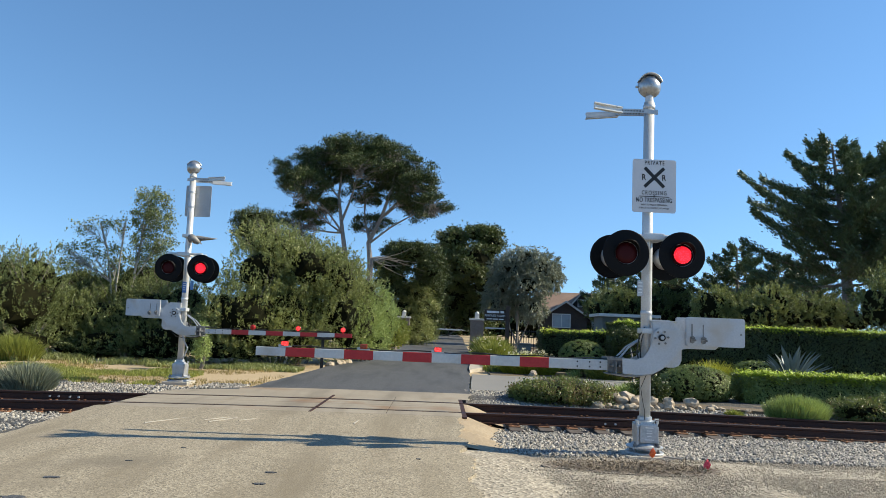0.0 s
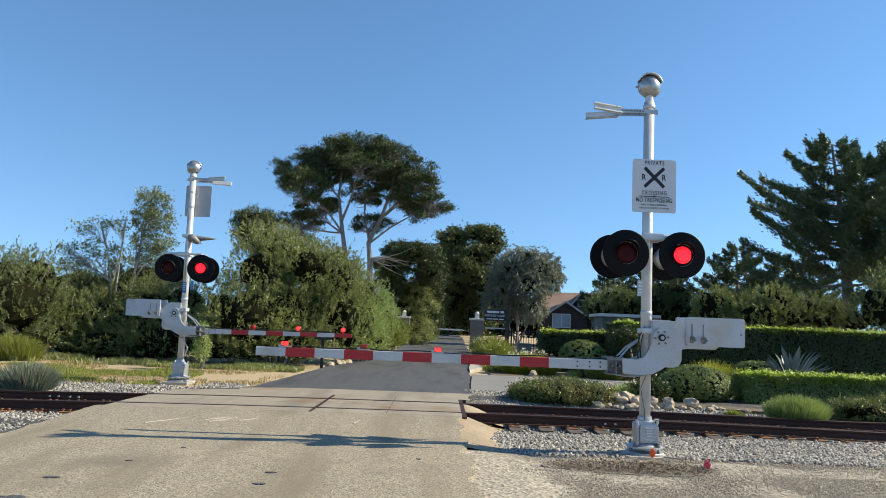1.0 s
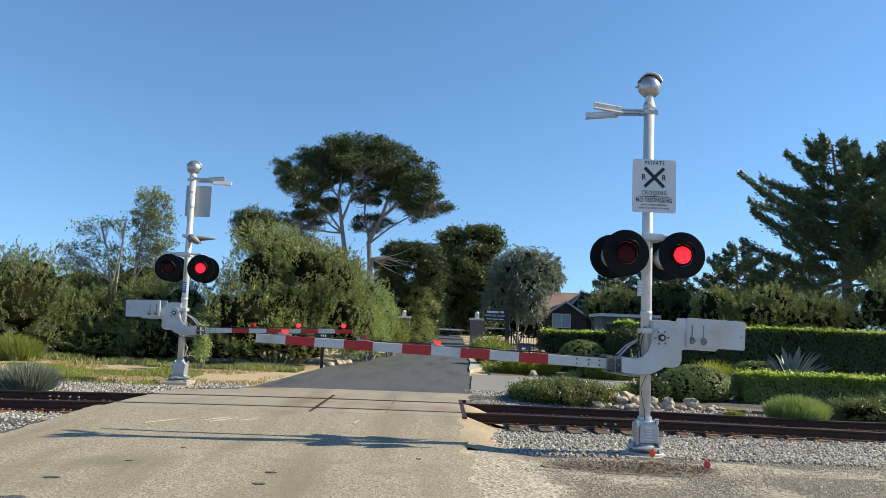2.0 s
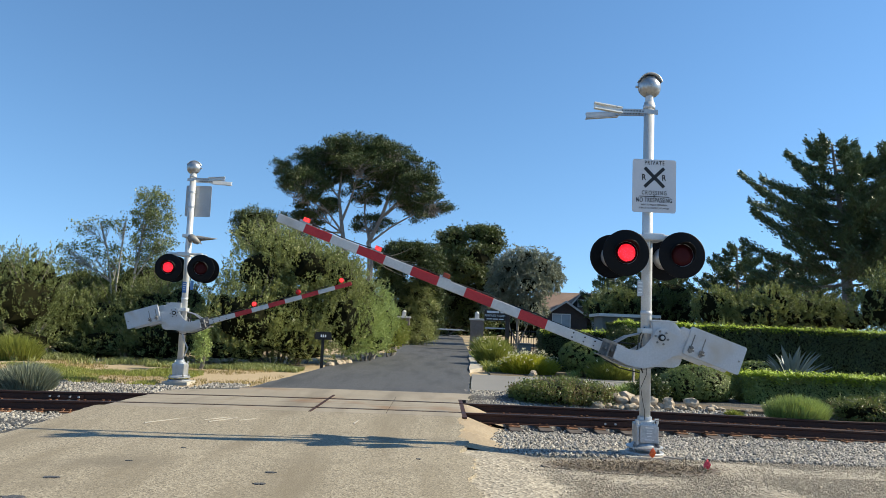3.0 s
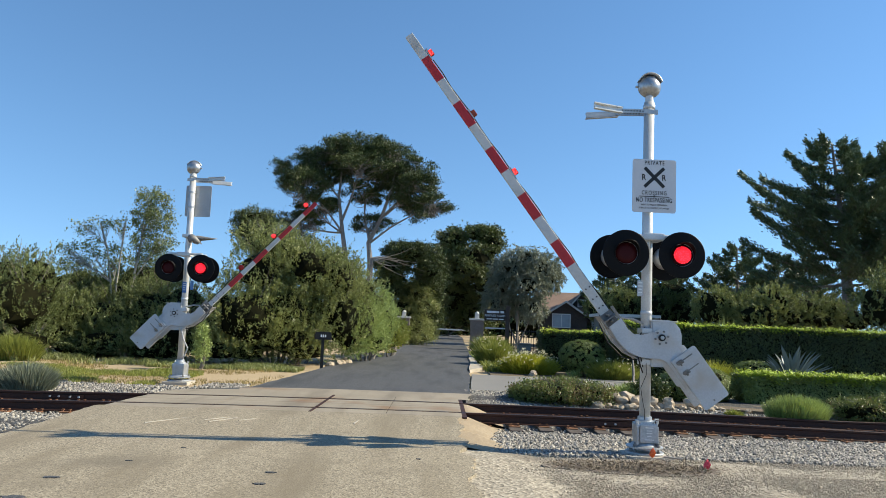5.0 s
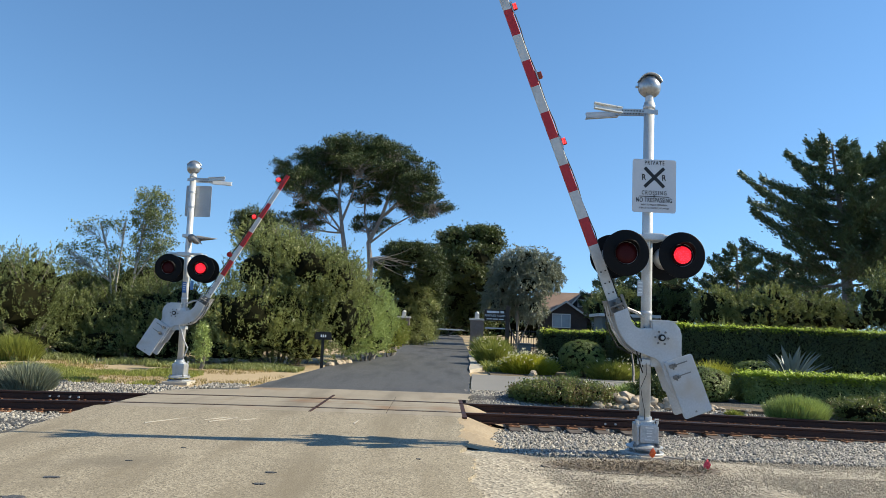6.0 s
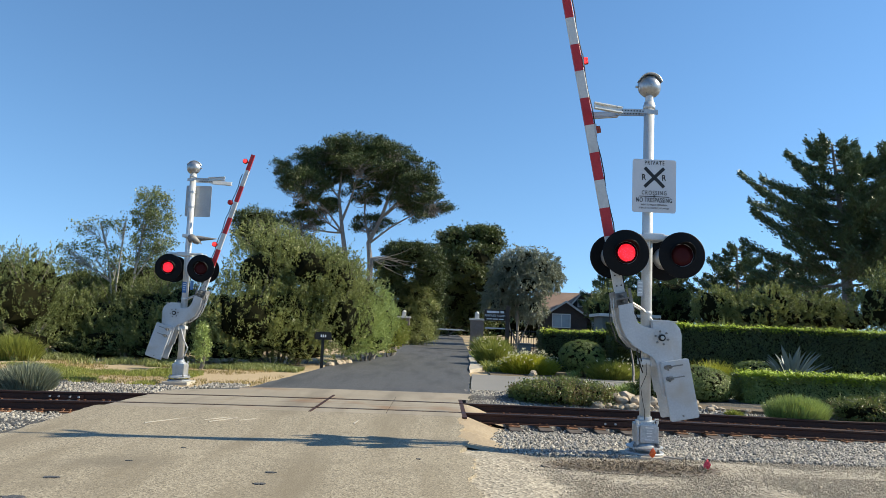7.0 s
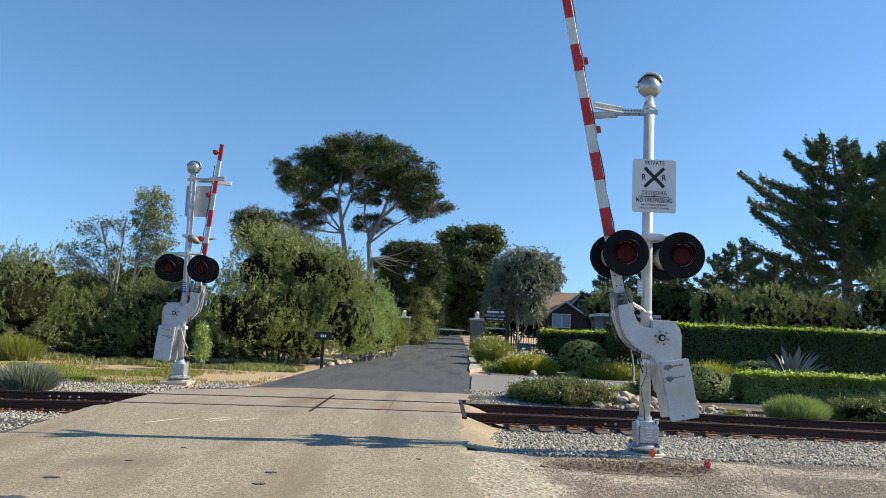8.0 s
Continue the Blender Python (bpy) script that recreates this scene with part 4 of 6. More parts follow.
    for k in range(17):
        a = radians(20 + 140 * k / 16)
        arcs.append([bm.verts.new((r * math.cos(a), y - 0.04 * math.sin(a), bz + r * math.sin(a))) for r, y in ((0.176, -0.06), (0.172, 0.05), (0.182, 0.05), (0.186, -0.06))])
    for p, q in zip(arcs, arcs[1:]):
        for k in range(4):
            bm.faces.new((p[k], p[(k + 1) % 4], q[(k + 1) % 4], q[k]))
    part("bell_hood", bm, ALU, bell, "silver hood over the bell", True)
    bm = bmesh.new()
    rod(bm, (-0.20, 0, bz - 0.01), (-0.13, 0, bz - 0.01), 0.018, n=8)
    rod(bm, (0, -0.125, bz), (0, -0.15, bz), 0.02, n=10)
    part("bell_screw", bm, GALV, bell)
    # bracket that steadies the raised arm
    bm = bmesh.new()
    box(bm, -0.05, 0.10, -0.105, -0.085, 4.80, 4.87, 0.004)
    box(bm, -0.05, 0.10, 0.085, 0.105, 4.80, 4.87, 0.004)
    part("bracket_clamp", bm, GALV, ob)
    for y, lift in ((-0.10, 0.0), (0.10, 0.02)):
        bm = bmesh.new()
        slab(bm, [(-0.46, 4.80 + lift), (-0.04, 4.81 + lift), (-0.04, 4.865 + lift), (-0.46, 4.86 + lift)], y - 0.012, y + 0.012)
        arm_bar = part("guide_bar", bm, GALV, ob, "perforated galvanised guide bar")
        bm = bmesh.new()
        s = -1 if y < 0 else 1
        v = [bm.verts.new(p) for p in ((-0.42, y, 4.795 + lift), (-0.42, y, 4.865 + lift), (-0.86, y + s * 0.16, 4.86 + lift), (-0.86, y + s * 0.16, 4.79 + lift), (-0.42, y + s * 0.02, 4.795 + lift), (-0.42, y + s * 0.02, 4.865 + lift), (-0.86, y + s * 0.19, 4.86 + lift), (-0.86, y + s * 0.19, 4.79 + lift))]
        for f in ((0, 1, 2, 3), (4, 7, 6, 5), (0, 4, 5, 1), (2, 6, 7, 3), (1, 5, 6, 2), (0, 3, 7, 4)):
            bm.faces.new([v[k] for k in f])
        for q0, q1 in ((4.86, 4.875), (4.785, 4.80)):
            lip = [bm.verts.new(p) for p in ((-0.42, y, q0 + lift), (-0.86, y + s * 0.16, q0 + lift), (-0.86, y + s * 0.23, q0 + lift), (-0.42, y + s * 0.06, q0 + lift), (-0.42, y, q1 + lift), (-0.86, y + s * 0.16, q1 + lift), (-0.86, y + s * 0.23, q1 + lift), (-0.42, y + s * 0.06, q1 + lift))]
            for f in ((0, 1, 2, 3), (7, 6, 5, 4), (0, 4, 5, 1), (1, 5, 6, 2), (2, 6, 7, 3), (3, 7, 4, 0)):
                bm.faces.new([lip[k] for k in f])
        part("flared_end", bm, ALU, arm_bar, "flared pale metal end")
        bm = bmesh.new()
        for k in range(8):
            xx = -0.12 - 0.042 * k
            rod(bm, (xx, y - 0.0135, 4.835 + lift), (xx, y + 0.0135, 4.835 + lift), 0.011, n=8)
        part("bar_holes", bm, IRON, arm_bar)["kind"] = "stuff"
    # sign
    bm = slab(bmesh.new(), rounded(sign_dx - 0.31, sign_dx + 0.31, 3.40 + sign_up, 4.165 + sign_up, 0.035), -0.105, -0.102)
    sign = part("sign_panel", bm, SIGNWHITE, ob, "white private crossing sign with black letters")
    bm = slab(bmesh.new(), rounded(sign_dx - 0.31, sign_dx + 0.31, 3.40 + sign_up, 4.165 + sign_up, 0.035), -0.1015, -0.097)
    part("sign_back", bm, SIGNBACK, sign, "bare grey aluminium back")
    yf = -0.107
    for text, size, z in (("PRIVATE", 0.074, 4.112), ("CROSSING", 0.074, 3.68), ("NO TRESPASSING", 0.078, 3.575)):
        t = lettering(text, size, sign_dx, yf, z + sign_up, sign, INK, bold=0.0012, gap=1.35 if size < 0.076 else 1.12)
        t.scale = (0.80, 1.12, 1) if size < 0.076 else (0.76, 1.15, 1)
    lettering("RIGHT TO PASS BY PERMISSION", 0.034, sign_dx, yf, 3.508 + sign_up, sign, INK, bold=0.0).scale = (0.78, 1, 1)
    lettering("SUBJECT TO CONTROL OF OWNER", 0.034, sign_dx, yf, 3.462 + sign_up, sign, INK, bold=0.0).scale = (0.78, 1, 1)
    for x in (-0.150, 0.135):
        lettering("R", 0.12, sign_dx + x, yf, 3.900 + sign_up, sign, INK, bold=0.0025).scale = (0.85, 1, 1)
    for turn in (45, -45):
        bm = box(bmesh.new(), -0.195, 0.195, -0.0015, 0.0015, -0.024, 0.024)
        b = part("cross_bar", bm, INK, sign)
        b.matrix_basis = pose(sign_dx, yf - 0.0005 * (turn > 0), 3.905 + sign_up, 0, turn, 0)
    bm = box(bmesh.new(), sign_dx - 0.215, sign_dx + 0.215, yf - 0.001, yf + 0.001, 3.623 + sign_up, 3.634 + sign_up)
    part("rule_line", bm, INK, sign)
    bm = bmesh.new()
    for z in (3.63 + sign_up, 3.905 + sign_up):
        rod(bm, (sign_dx, -0.10, z), (sign_dx, -0.118, z), 0.016, n=10)
    part("sign_bolts", bm, IRON, sign)["kind"] = "stuff"
    bm = bmesh.new()
    for z in (3.62 + sign_up, 3.98 + sign_up):
        rod(bm, (0, 0, z - 0.022), (0, 0, z + 0.022), 0.083, n=20)
        box(bm, -0.05, 0.06, -0.10, -0.07, z - 0.02, z + 0.02)
    part("sign_clamps", bm, GALV, ob)
    # flashers
    bm = bmesh.new()
    for y, s in ((-0.16, 1), (0.16, -1)):
        tube(bm, [(-0.40, y, 3.02), (0.05, y * 0.8, 3.03), (0.43, y, 3.02)], 0.028, 10)
        for x in (-0.37, 0.40):
            rod(bm, (x, y, 3.04), (x, y, 2.88), 0.035, n=12)
    box(bm, -0.10, 0.20, -0.17, 0.17, 2.97, 3.07, 0.02)
    part("crossarm", bm, ALU, ob, "silver tubular lamp crossarm")
    glows = []
    for face in (-1, 1):
        for k, x in enumerate((-0.372, 0.40) if face < 0 else (-0.43, 0.335)):
            got = signal_lamp(ob, x, face * 0.30, lamp_z, face, face == lit_face)
            if got:
                glows.append(got)
    # identity plate, barred
    bm = box(bmesh.new(), -0.155, -0.075, -0.09, -0.083, 2.18, 2.40, 0.004)
    idp = part("identity_plate", bm, BLUEPLATE if lit_face > 0 else GALV, ob, "small plate with unreadable print")
    bm = bmesh.new()
    for k, w in enumerate((0.05, 0.06, 0.04, 0.055)):
        box(bm, -0.115 - w / 2, -0.115 + w / 2, -0.0925, -0.0895, 2.36 - 0.045 * k, 2.375 - 0.045 * k)
    part("print_bars", bm, WHITEPAINT, idp)
    if lit_face > 0:
        bm = box(bmesh.new(), -0.05, 0.05, 0.08, 0.088, 2.10, 2.36, 0.004)
        idp = part("identity_plate", bm, BLUEPLATE, ob, "small blue plate with unreadable print")
        bm = bmesh.new()
        for k, w in enumerate((0.06, 0.07, 0.05, 0.065)):
            box(bm, -w / 2, w / 2, 0.0875, 0.0905, 2.31 - 0.05 * k, 2.325 - 0.05 * k)
        part("print_bars", bm, WHITEPAINT, idp)
        for y, turn, long in ((-0.16, -98, 0.42), (0.14, -142, 0.18)):
            mm = Matrix.Translation((-0.12, y, 3.40)) @ pose(0, 0, 0, 0, turn, 0)
            bm = lathe(bmesh.new(), [(0.0, -0.12), (0.05, -0.11), (0.095, -0.04), (0.105, 0.03), (0.105, 0.06), (0.0, 0.05)], mm, 28)
            lamp = part("side_lamp", bm, DIRTYGALV, ob, "grey angled side flasher", True)
            bm = bmesh.new()
            arcs = [[bm.verts.new(mm @ Vector((r * math.cos(q), r * math.sin(q), h))) for r, h in ((0.112, 0.0), (0.118, 0.08 + long * max(0.0, math.cos(q))), (0.112, 0.08 + long * max(0.0, math.cos(q))), (0.105, 0.0))] for q in between(-2.0, 2.0, 21)]
            for p, q in zip(arcs, arcs[1:]):
                for i in range(3):
                    bm.faces.new((p[i], p[i + 1], q[i + 1], q[i]))
            part("visor", bm, DIRTYGALV, lamp, "long weathered visor", True)
        bm = box(bmesh.new(), -0.12, 0.10, -0.2, 0.2, 3.42, 3.50, 0.02)
        part("side_bracket", bm, ALU, ob)
    # gate mechanism
    bm = bmesh.new()
    slab(bm, [(0.04, 1.21), (0.36, 1.21), (0.43, 1.24), (0.465, 1.31), (0.465, 1.66), (0.44, 1.75), (0.38, 1.82), (0.29, 1.86), (0.07, 1.86), (0.04, 1.83)], -0.13, 0.13, 0.014)
    box(bm, 0.03, 0.40, -0.138, 0.138, 1.835, 1.85, 0.004)
    part("gate_mechanism", bm, GREYPAINT, ob, "pale grey gate mechanism housing")
    bm = bmesh.new()
    box(bm, -0.09, 0.12, -0.10, 0.10, 1.23, 1.31, 0.01)
    box(bm, -0.09, 0.12, -0.12, 0.12, 1.66, 1.74, 0.01)
    part("mechanism_bracket", bm, ALU, ob)["kind"] = "stuff"
    bm = bmesh.new()
    tube(bm, [(0.12, -0.05, 1.78), (0.10, -0.06, 1.86), (0.17, -0.06, 1.88), (0.21, -0.08, 1.82), (0.22, -0.10, 1.70)], 0.014, 6)
    tube(bm, [(-0.04, -0.08, 1.75), (-0.12, -0.10, 1.62), (-0.15, -0.09, 1.40), (-0.10, -0.10, 1.22), (-0.06, -0.08, 1.12)], 0.010, 6)
    tube(bm, [(-0.05, -0.08, 1.70), (-0.09, -0.09, 1.55), (-0.10, -0.10, 1.35), (-0.06, -0.085, 1.2)], 0.009, 6)
    part("wiring", bm, CABLE, ob, "loose black wiring")
    if lit_face > 0:
        bm = bmesh.new()
        tube(bm, [(0.0, 0.1, 1.25), (-0.10, 0.17, 1.0), (-0.20, 0.15, 0.80), (-0.12, 0.09, 0.62), (-0.05, 0.06, 0.52)], 0.016, 8)
        part("conduit", bm, WHITECABLE, ob, "bent grey conduit")
    else:
        bm = tube(bmesh.new(), [(-0.02, -0.10, 1.26), (-0.02, -0.12, 1.10), (-0.10, -0.14, 0.92), (-0.07, -0.13, 0.74), (-0.03, -0.10, 0.60), (-0.03, -0.09, 0.48)], 0.005, 6)
        part("conduit", bm, CABLE, ob, "thin black hanging cable")
    arm, arm_glows = gate_arm(ob, arm_length, first, bands, lights, -1 if lit_face < 0 else 1, round_lights)
    arm.matrix_basis = pose(0.16, 0, 1.615)
    return ob, arm, glows, arm_glows


near_signal, near_arm, near_glows, near_arm_glows = crossing_signal(pose(2.890, 10.07, -0.08, 0, 0.25, 0), "silver crossing signal mast with gate standing in gravel beside the track", 5.61, 1.517, 5, (-3.07, -4.11, -5.21), 0.058, -1, False, -0.03, bell_up=0.03)
far_signal, far_arm, far_glows, far_arm_glows = crossing_signal(pose(-6.11, 17.1, 0.0, 0, 0.45, 180), "silver crossing signal mast seen from behind beside dry grass", 4.16, 1.33, 4, (-1.83, -2.91, -3.98), -0.13, 1, True, 0.56, 2.68, bell_up=-0.06)


# ---------------------------------------------------------------- trees and planting
def tree(name, trunk_paths, pads, n, leaf, mat, label, seed, bark=BARK, tuft=0.5, tufts=40, inner=0.3, flat=0.6, core=0.0, twigs=3, category="tree", girth=0.018, bough=1.0, broken=0, hang=0.0):
    """Tapered trunks, a limb to every pad of foliage, twigs inside it, and tufts of leaves."""
    rng = np.random.default_rng(seed)
    base = Vector(trunk_paths[0][0])
    ob = root(name, Matrix.Translation(base), label, category)
    tp = [[Vector(p) - base for p in path] for path in trunk_paths]
    own = [(l[0] - base.x, l[1] - base.y, l[2] - base.z, *l[3:6]) for l in pads]
    bm = bmesh.new()
    for i, path in enumerate(tp):
        h = max(1.5, path[-1].z) * (1.0 if path[0].z < 1.0 else 0.45)
        tube(bm, path, [max(0.03, girth * h * (1 - 0.75 * k / (len(path) - 1))) for k in range(len(path))], 10)
    part("trunk", bm, bark, ob)
    bm = bmesh.new()
    for l in own:
        c = Vector(l[:3])
        path = min(tp, key=lambda q: min((p - c).length for p in q))
        start = max((p for p in path if p.z < c.z - 0.3) , key=lambda p: p.z - 0.35 * (p - c).length, default=path[0])
        r = bough * (0.045 + 0.012 * (c - start).length)
        limb = curve_points(start, c, rng.uniform(-0.3, 0.5), 5, (rng.uniform(-0.6, 0.6), rng.uniform(-0.6, 0.6), -0.5))
        tube(bm, limb, [r * (1 - 0.15 * k) for k in range(6)], 6)
        for k in range(twigs):
            tip = c + Vector(ball(rng, 1, 0.6)[0] * np.array(l[3:6]))
            tube(bm, curve_points(limb[rng.integers(2, 5)], tip, rng.uniform(-0.2, 0.3), 3, (0, 0, 1)), [r * 0.5, r * 0.35, r * 0.22, r * 0.1], 5)
    if broken:
        pads = []
        for l in own:
            c, r3 = Vector(l[:3]), np.array(l[3:6])
            for d in ball(rng, broken, 0.55):
                d[2] = 0.25 + 0.75 * d[2] if rng.uniform() < 0.75 else d[2]
                p = c + Vector(d * r3)
                f = rng.uniform(0.26, 0.46)
                pads.append((*p, r3[0] * f * 1.1, r3[1] * f * 1.1, r3[2] * f * 0.75))
                root_at = c + Vector((rng.normal() * 0.25, rng.normal() * 0.25, -r3[2] * 0.6))
                tube(bm, curve_points(root_at, p, rng.uniform(-0.25, 0.3), 4, (rng.normal() * 0.5, 0.2, 1)), [0.03, 0.026, 0.021, 0.015, 0.008], 5)
                for k in range(3):
                    tip = p + Vector((rng.normal() * r3[0] * 0.3, rng.normal() * 0.3, rng.uniform(-0.5, 0.1) * r3[2]))
                    tube(bm, curve_points(root_at.lerp(p, rng.uniform(0.3, 0.9)), tip, rng.uniform(-0.15, 0.2), 2), [0.02, 0.014, 0.005], 4)
        own = pads
    part("branchwork", bm, bark, ob)["kind"] = "stuff"
    if hang:
        shoot_leaves("crown", own, n // 20, 20, leaf, hang, -0.9, mat, ob, rng, inner, 0.35)
    else:
        leaf_cloud("crown", clump_points(rng, own, n, tuft, tufts, inner, flat), leaf[0], leaf[1], mat, ob, rng, (0, 0, 0.4))
    # Near-black lumps paint the shade inside the crown.
    if core:
        core_mesh("shade_core", own, CORE, ob, rng, core)
    return ob


def cypress(base, height, radius, label, seed, n_branch=70, low=0.12, lean=(0, 0), name="cypress_tree", leaves=26, top=0.25, rise=(0.1, 0.5)):
    """A wind-shaped cypress: layered branches that sweep outward and up, with dark sprays along them."""
    rng = np.random.default_rng(seed)
    ob = root(name, Matrix.Translation(base), label, "tree")
    bm = bmesh.new()
    trunk = [Vector((lean[0] * (k / 6) ** 2, lean[1] * (k / 6) ** 2, height * 0.97 * k / 6 - 0.1)) for k in range(7)]
    tube(bm, trunk, [0.03 * height * (1 - 0.93 * k / 6) + 0.02 for k in range(7)], 10)
    part("trunk", bm, BARK, ob)
    bm = bmesh.new()
    pts, ways = [], []
    for k in range(n_branch):
        f = low + (1 - low) * ((k + 0.5) / n_branch)
        i = min(5, int(f * 6))
        start = trunk[i].lerp(trunk[i + 1], f * 6 - i)
        a = k * 2.4 + rng.normal() * 0.4
        taper = 1 - 0.9 * max(0.0, (f - top) / (1 - top)) ** 1.3
        reach = radius * taper * rng.uniform(0.6, 1.15) * (0.7 + 0.75 * min(f, 0.4)) + 0.3
        out = Vector((math.cos(a), math.sin(a), 0))
        tip = start + out * reach + Vector((0, 0, reach * rng.uniform(*rise)))
        path = curve_points(start, tip, -reach * 0.10, 6)
        tube(bm, path, [0.014 * reach + 0.02 - 0.0022 * reach * j for j in range(7)], 5)
        m = int(leaves * (8 + reach * 22))
        s = rng.uniform(0.18, 1.0, m) ** 0.8
        p = np.array([path[0]])[0] + (np.array(path[-1]) - np.array(path[0])) * s[:, None]
        p[:, 2] -= reach * 0.10 * 4 * s * (1 - s)
        side = np.array([-out.y, out.x, 0.0])
        w = (0.04 + 0.11 * reach * np.sin(np.pi * np.clip(s * 0.95, 0, 1)) ** 0.7)
        p += side * (rng.normal(size=m) * w * 0.55)[:, None]
        p[:, 2] += np.abs(rng.normal(size=m)) * 0.12 - 0.10 + rng.normal(size=m) * 0.10
        pts.append(p)
        ways.append(np.tile(np.array(out) + [0, 0, 0.75], (m, 1)) + side * rng.normal(size=(m, 1)) * 0.5)
    part("branchwork", bm, BARK, ob)["kind"] = "stuff"
    leaf_cloud("crown", np.concatenate(pts), 0.24, 0.07, L_CYP, ob, rng, np.concatenate(ways), 0.35)
    return ob


def hedge(name, x0, x1, y0, y1, top, mat, n, leaf, label, seed, turn=0.0, rough=0.10, fresh=0):
    """A clipped hedge: leaves over a box with soft shoulders, and a near-black core that paints inner shade."""
    rng = np.random.default_rng(seed)
    ob = root(name, pose((x0 + x1) / 2, (y0 + y1) / 2, GROUND, 0, 0, turn), label, "hedge")
    a, b, h = (x1 - x0) / 2, (y1 - y0) / 2, top - GROUND
    area = np.array([2 * a * 2 * b * 1.2, 2 * a * h * 0.8, 2 * a * h * 0.3, 2 * b * h, 2 * b * h])
    side = rng.choice(5, n, p=area / area.sum())
    u, v, d = rng.uniform(-1, 1, n), rng.uniform(0, 1, n), np.abs(rng.normal(size=n)) * rough
    p = np.empty((n, 3))
    p[:, 0] = np.where(side == 3, -a + d, np.where(side == 4, a - d, u * a))
    p[:, 1] = np.where(side == 0, (v * 2 - 1) * b, np.where(side == 1, -b + d, np.where(side == 2, b - d, (rng.uniform(-1, 1, n)) * b)))
    p[:, 2] = np.where(side == 0, h - d * 0.7, v * h)
    wave = np.array([noise.noise(Vector((q[0] * 1.3, q[1] * 1.3, q[2] * 1.3 + seed))) for q in p[: min(n, 200000)]])
    p[:, 2] += wave * 0.07 * (p[:, 2] / h)
    p[:, 1] += wave * 0.08
    out = np.stack([np.where(side == 3, -1, np.where(side == 4, 1, 0)), np.where(side == 1, -1, np.where(side == 2, 1, 0)), np.where(side == 0, 1.2, 0.35)], 1)
    leaf_cloud("foliage", p, leaf[0], leaf[1], mat, ob, rng, facing=out)
    # New growth along the top; its bright colour paints the sunlight there.
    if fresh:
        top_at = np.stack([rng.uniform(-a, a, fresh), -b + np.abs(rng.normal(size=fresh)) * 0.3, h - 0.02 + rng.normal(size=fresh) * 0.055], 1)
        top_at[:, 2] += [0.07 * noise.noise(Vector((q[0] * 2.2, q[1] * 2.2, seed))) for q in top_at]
        leaf_cloud("lit_growth", top_at, leaf[0], leaf[1], L_LOW, ob, rng, facing=np.tile([0.5, -0.45, 0.8], (fresh, 1)))["label"] = "new growth with sunlight painted into its yellow-green"
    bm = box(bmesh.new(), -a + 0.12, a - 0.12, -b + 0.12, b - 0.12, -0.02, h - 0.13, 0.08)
    part("shade_core", bm, CORE, ob)
    return ob


def tuft_plant(name, x, y, rx, ry, height, n, mat, label, seed, width=0.012, bend=0.25, fan=0.6, z=None, category="plant", flowers=0, floor=0.0):
    """A clump of blades that fan out; with small flowers at some tips."""
    rng = np.random.default_rng(seed)
    ob = root(name, Matrix.Translation((x, y, GROUND if z is None else z)), label, category)
    d = ball(rng, n) * [1, 1, 0]
    at = d * [rx * 0.75, ry * 0.75, 0] + [0, 0, -0.03]
    way = np.stack([d[:, 0] * fan, d[:, 1] * fan, np.full(n, 1.0)], 1) + rng.normal(size=(n, 3)) * [0.14, 0.14, 0.05]
    k = np.sqrt(np.clip(1 - (d[:, 0] ** 2 + d[:, 1] ** 2) * 0.7, 0.1, 1))
    blade_cloud("foliage", at, way * 1.0, height * k, width, bend, mat, ob, rng)
    if flowers:
        i = rng.integers(0, n, flowers)
        tip = at[i] + unit(way[i]) * (height * k[i] * rng.uniform(0.9, 1.15, flowers))[:, None]
        tip = np.repeat(tip, 5, 0) + rng.normal(size=(flowers * 5, 3)) * 0.012
        leaf_cloud("blossom", tip, 0.05, 0.035, L_FLOWER, ob, rng, (0, 0, 0.8))
    return ob


def ground_cover(name, x0, x1, y0, y1, n, height, mat, label, seed, z=-0.05, patch=0.0, width=0.012):
    """Short grass over a patch of ground, thinner where the noise is low."""
    rng = np.random.default_rng(seed)
    at = np.stack([rng.uniform(x0, x1, n), rng.uniform(y0, y1, n), np.full(n, z)], 1)
    if patch:
        keep = np.array([noise.noise(Vector((p[0] * 0.6, p[1] * 0.6, seed))) + 0.5 * noise.noise(Vector((p[0] * 2, p[1] * 2, seed))) > patch - 0.5 for p in at])
        at = at[keep]
    way = np.tile([0.0, 0, 1], (len(at), 1)) + rng.normal(size=(len(at), 3)) * 0.45
    way[:, 2] = np.abs(way[:, 2]) + 0.3
    ob = blade_cloud(name, at, way, np.full(len(at), height), width, 0.3, mat, None, rng)
    return tagged(ob, label, "grass", kind="stuff")


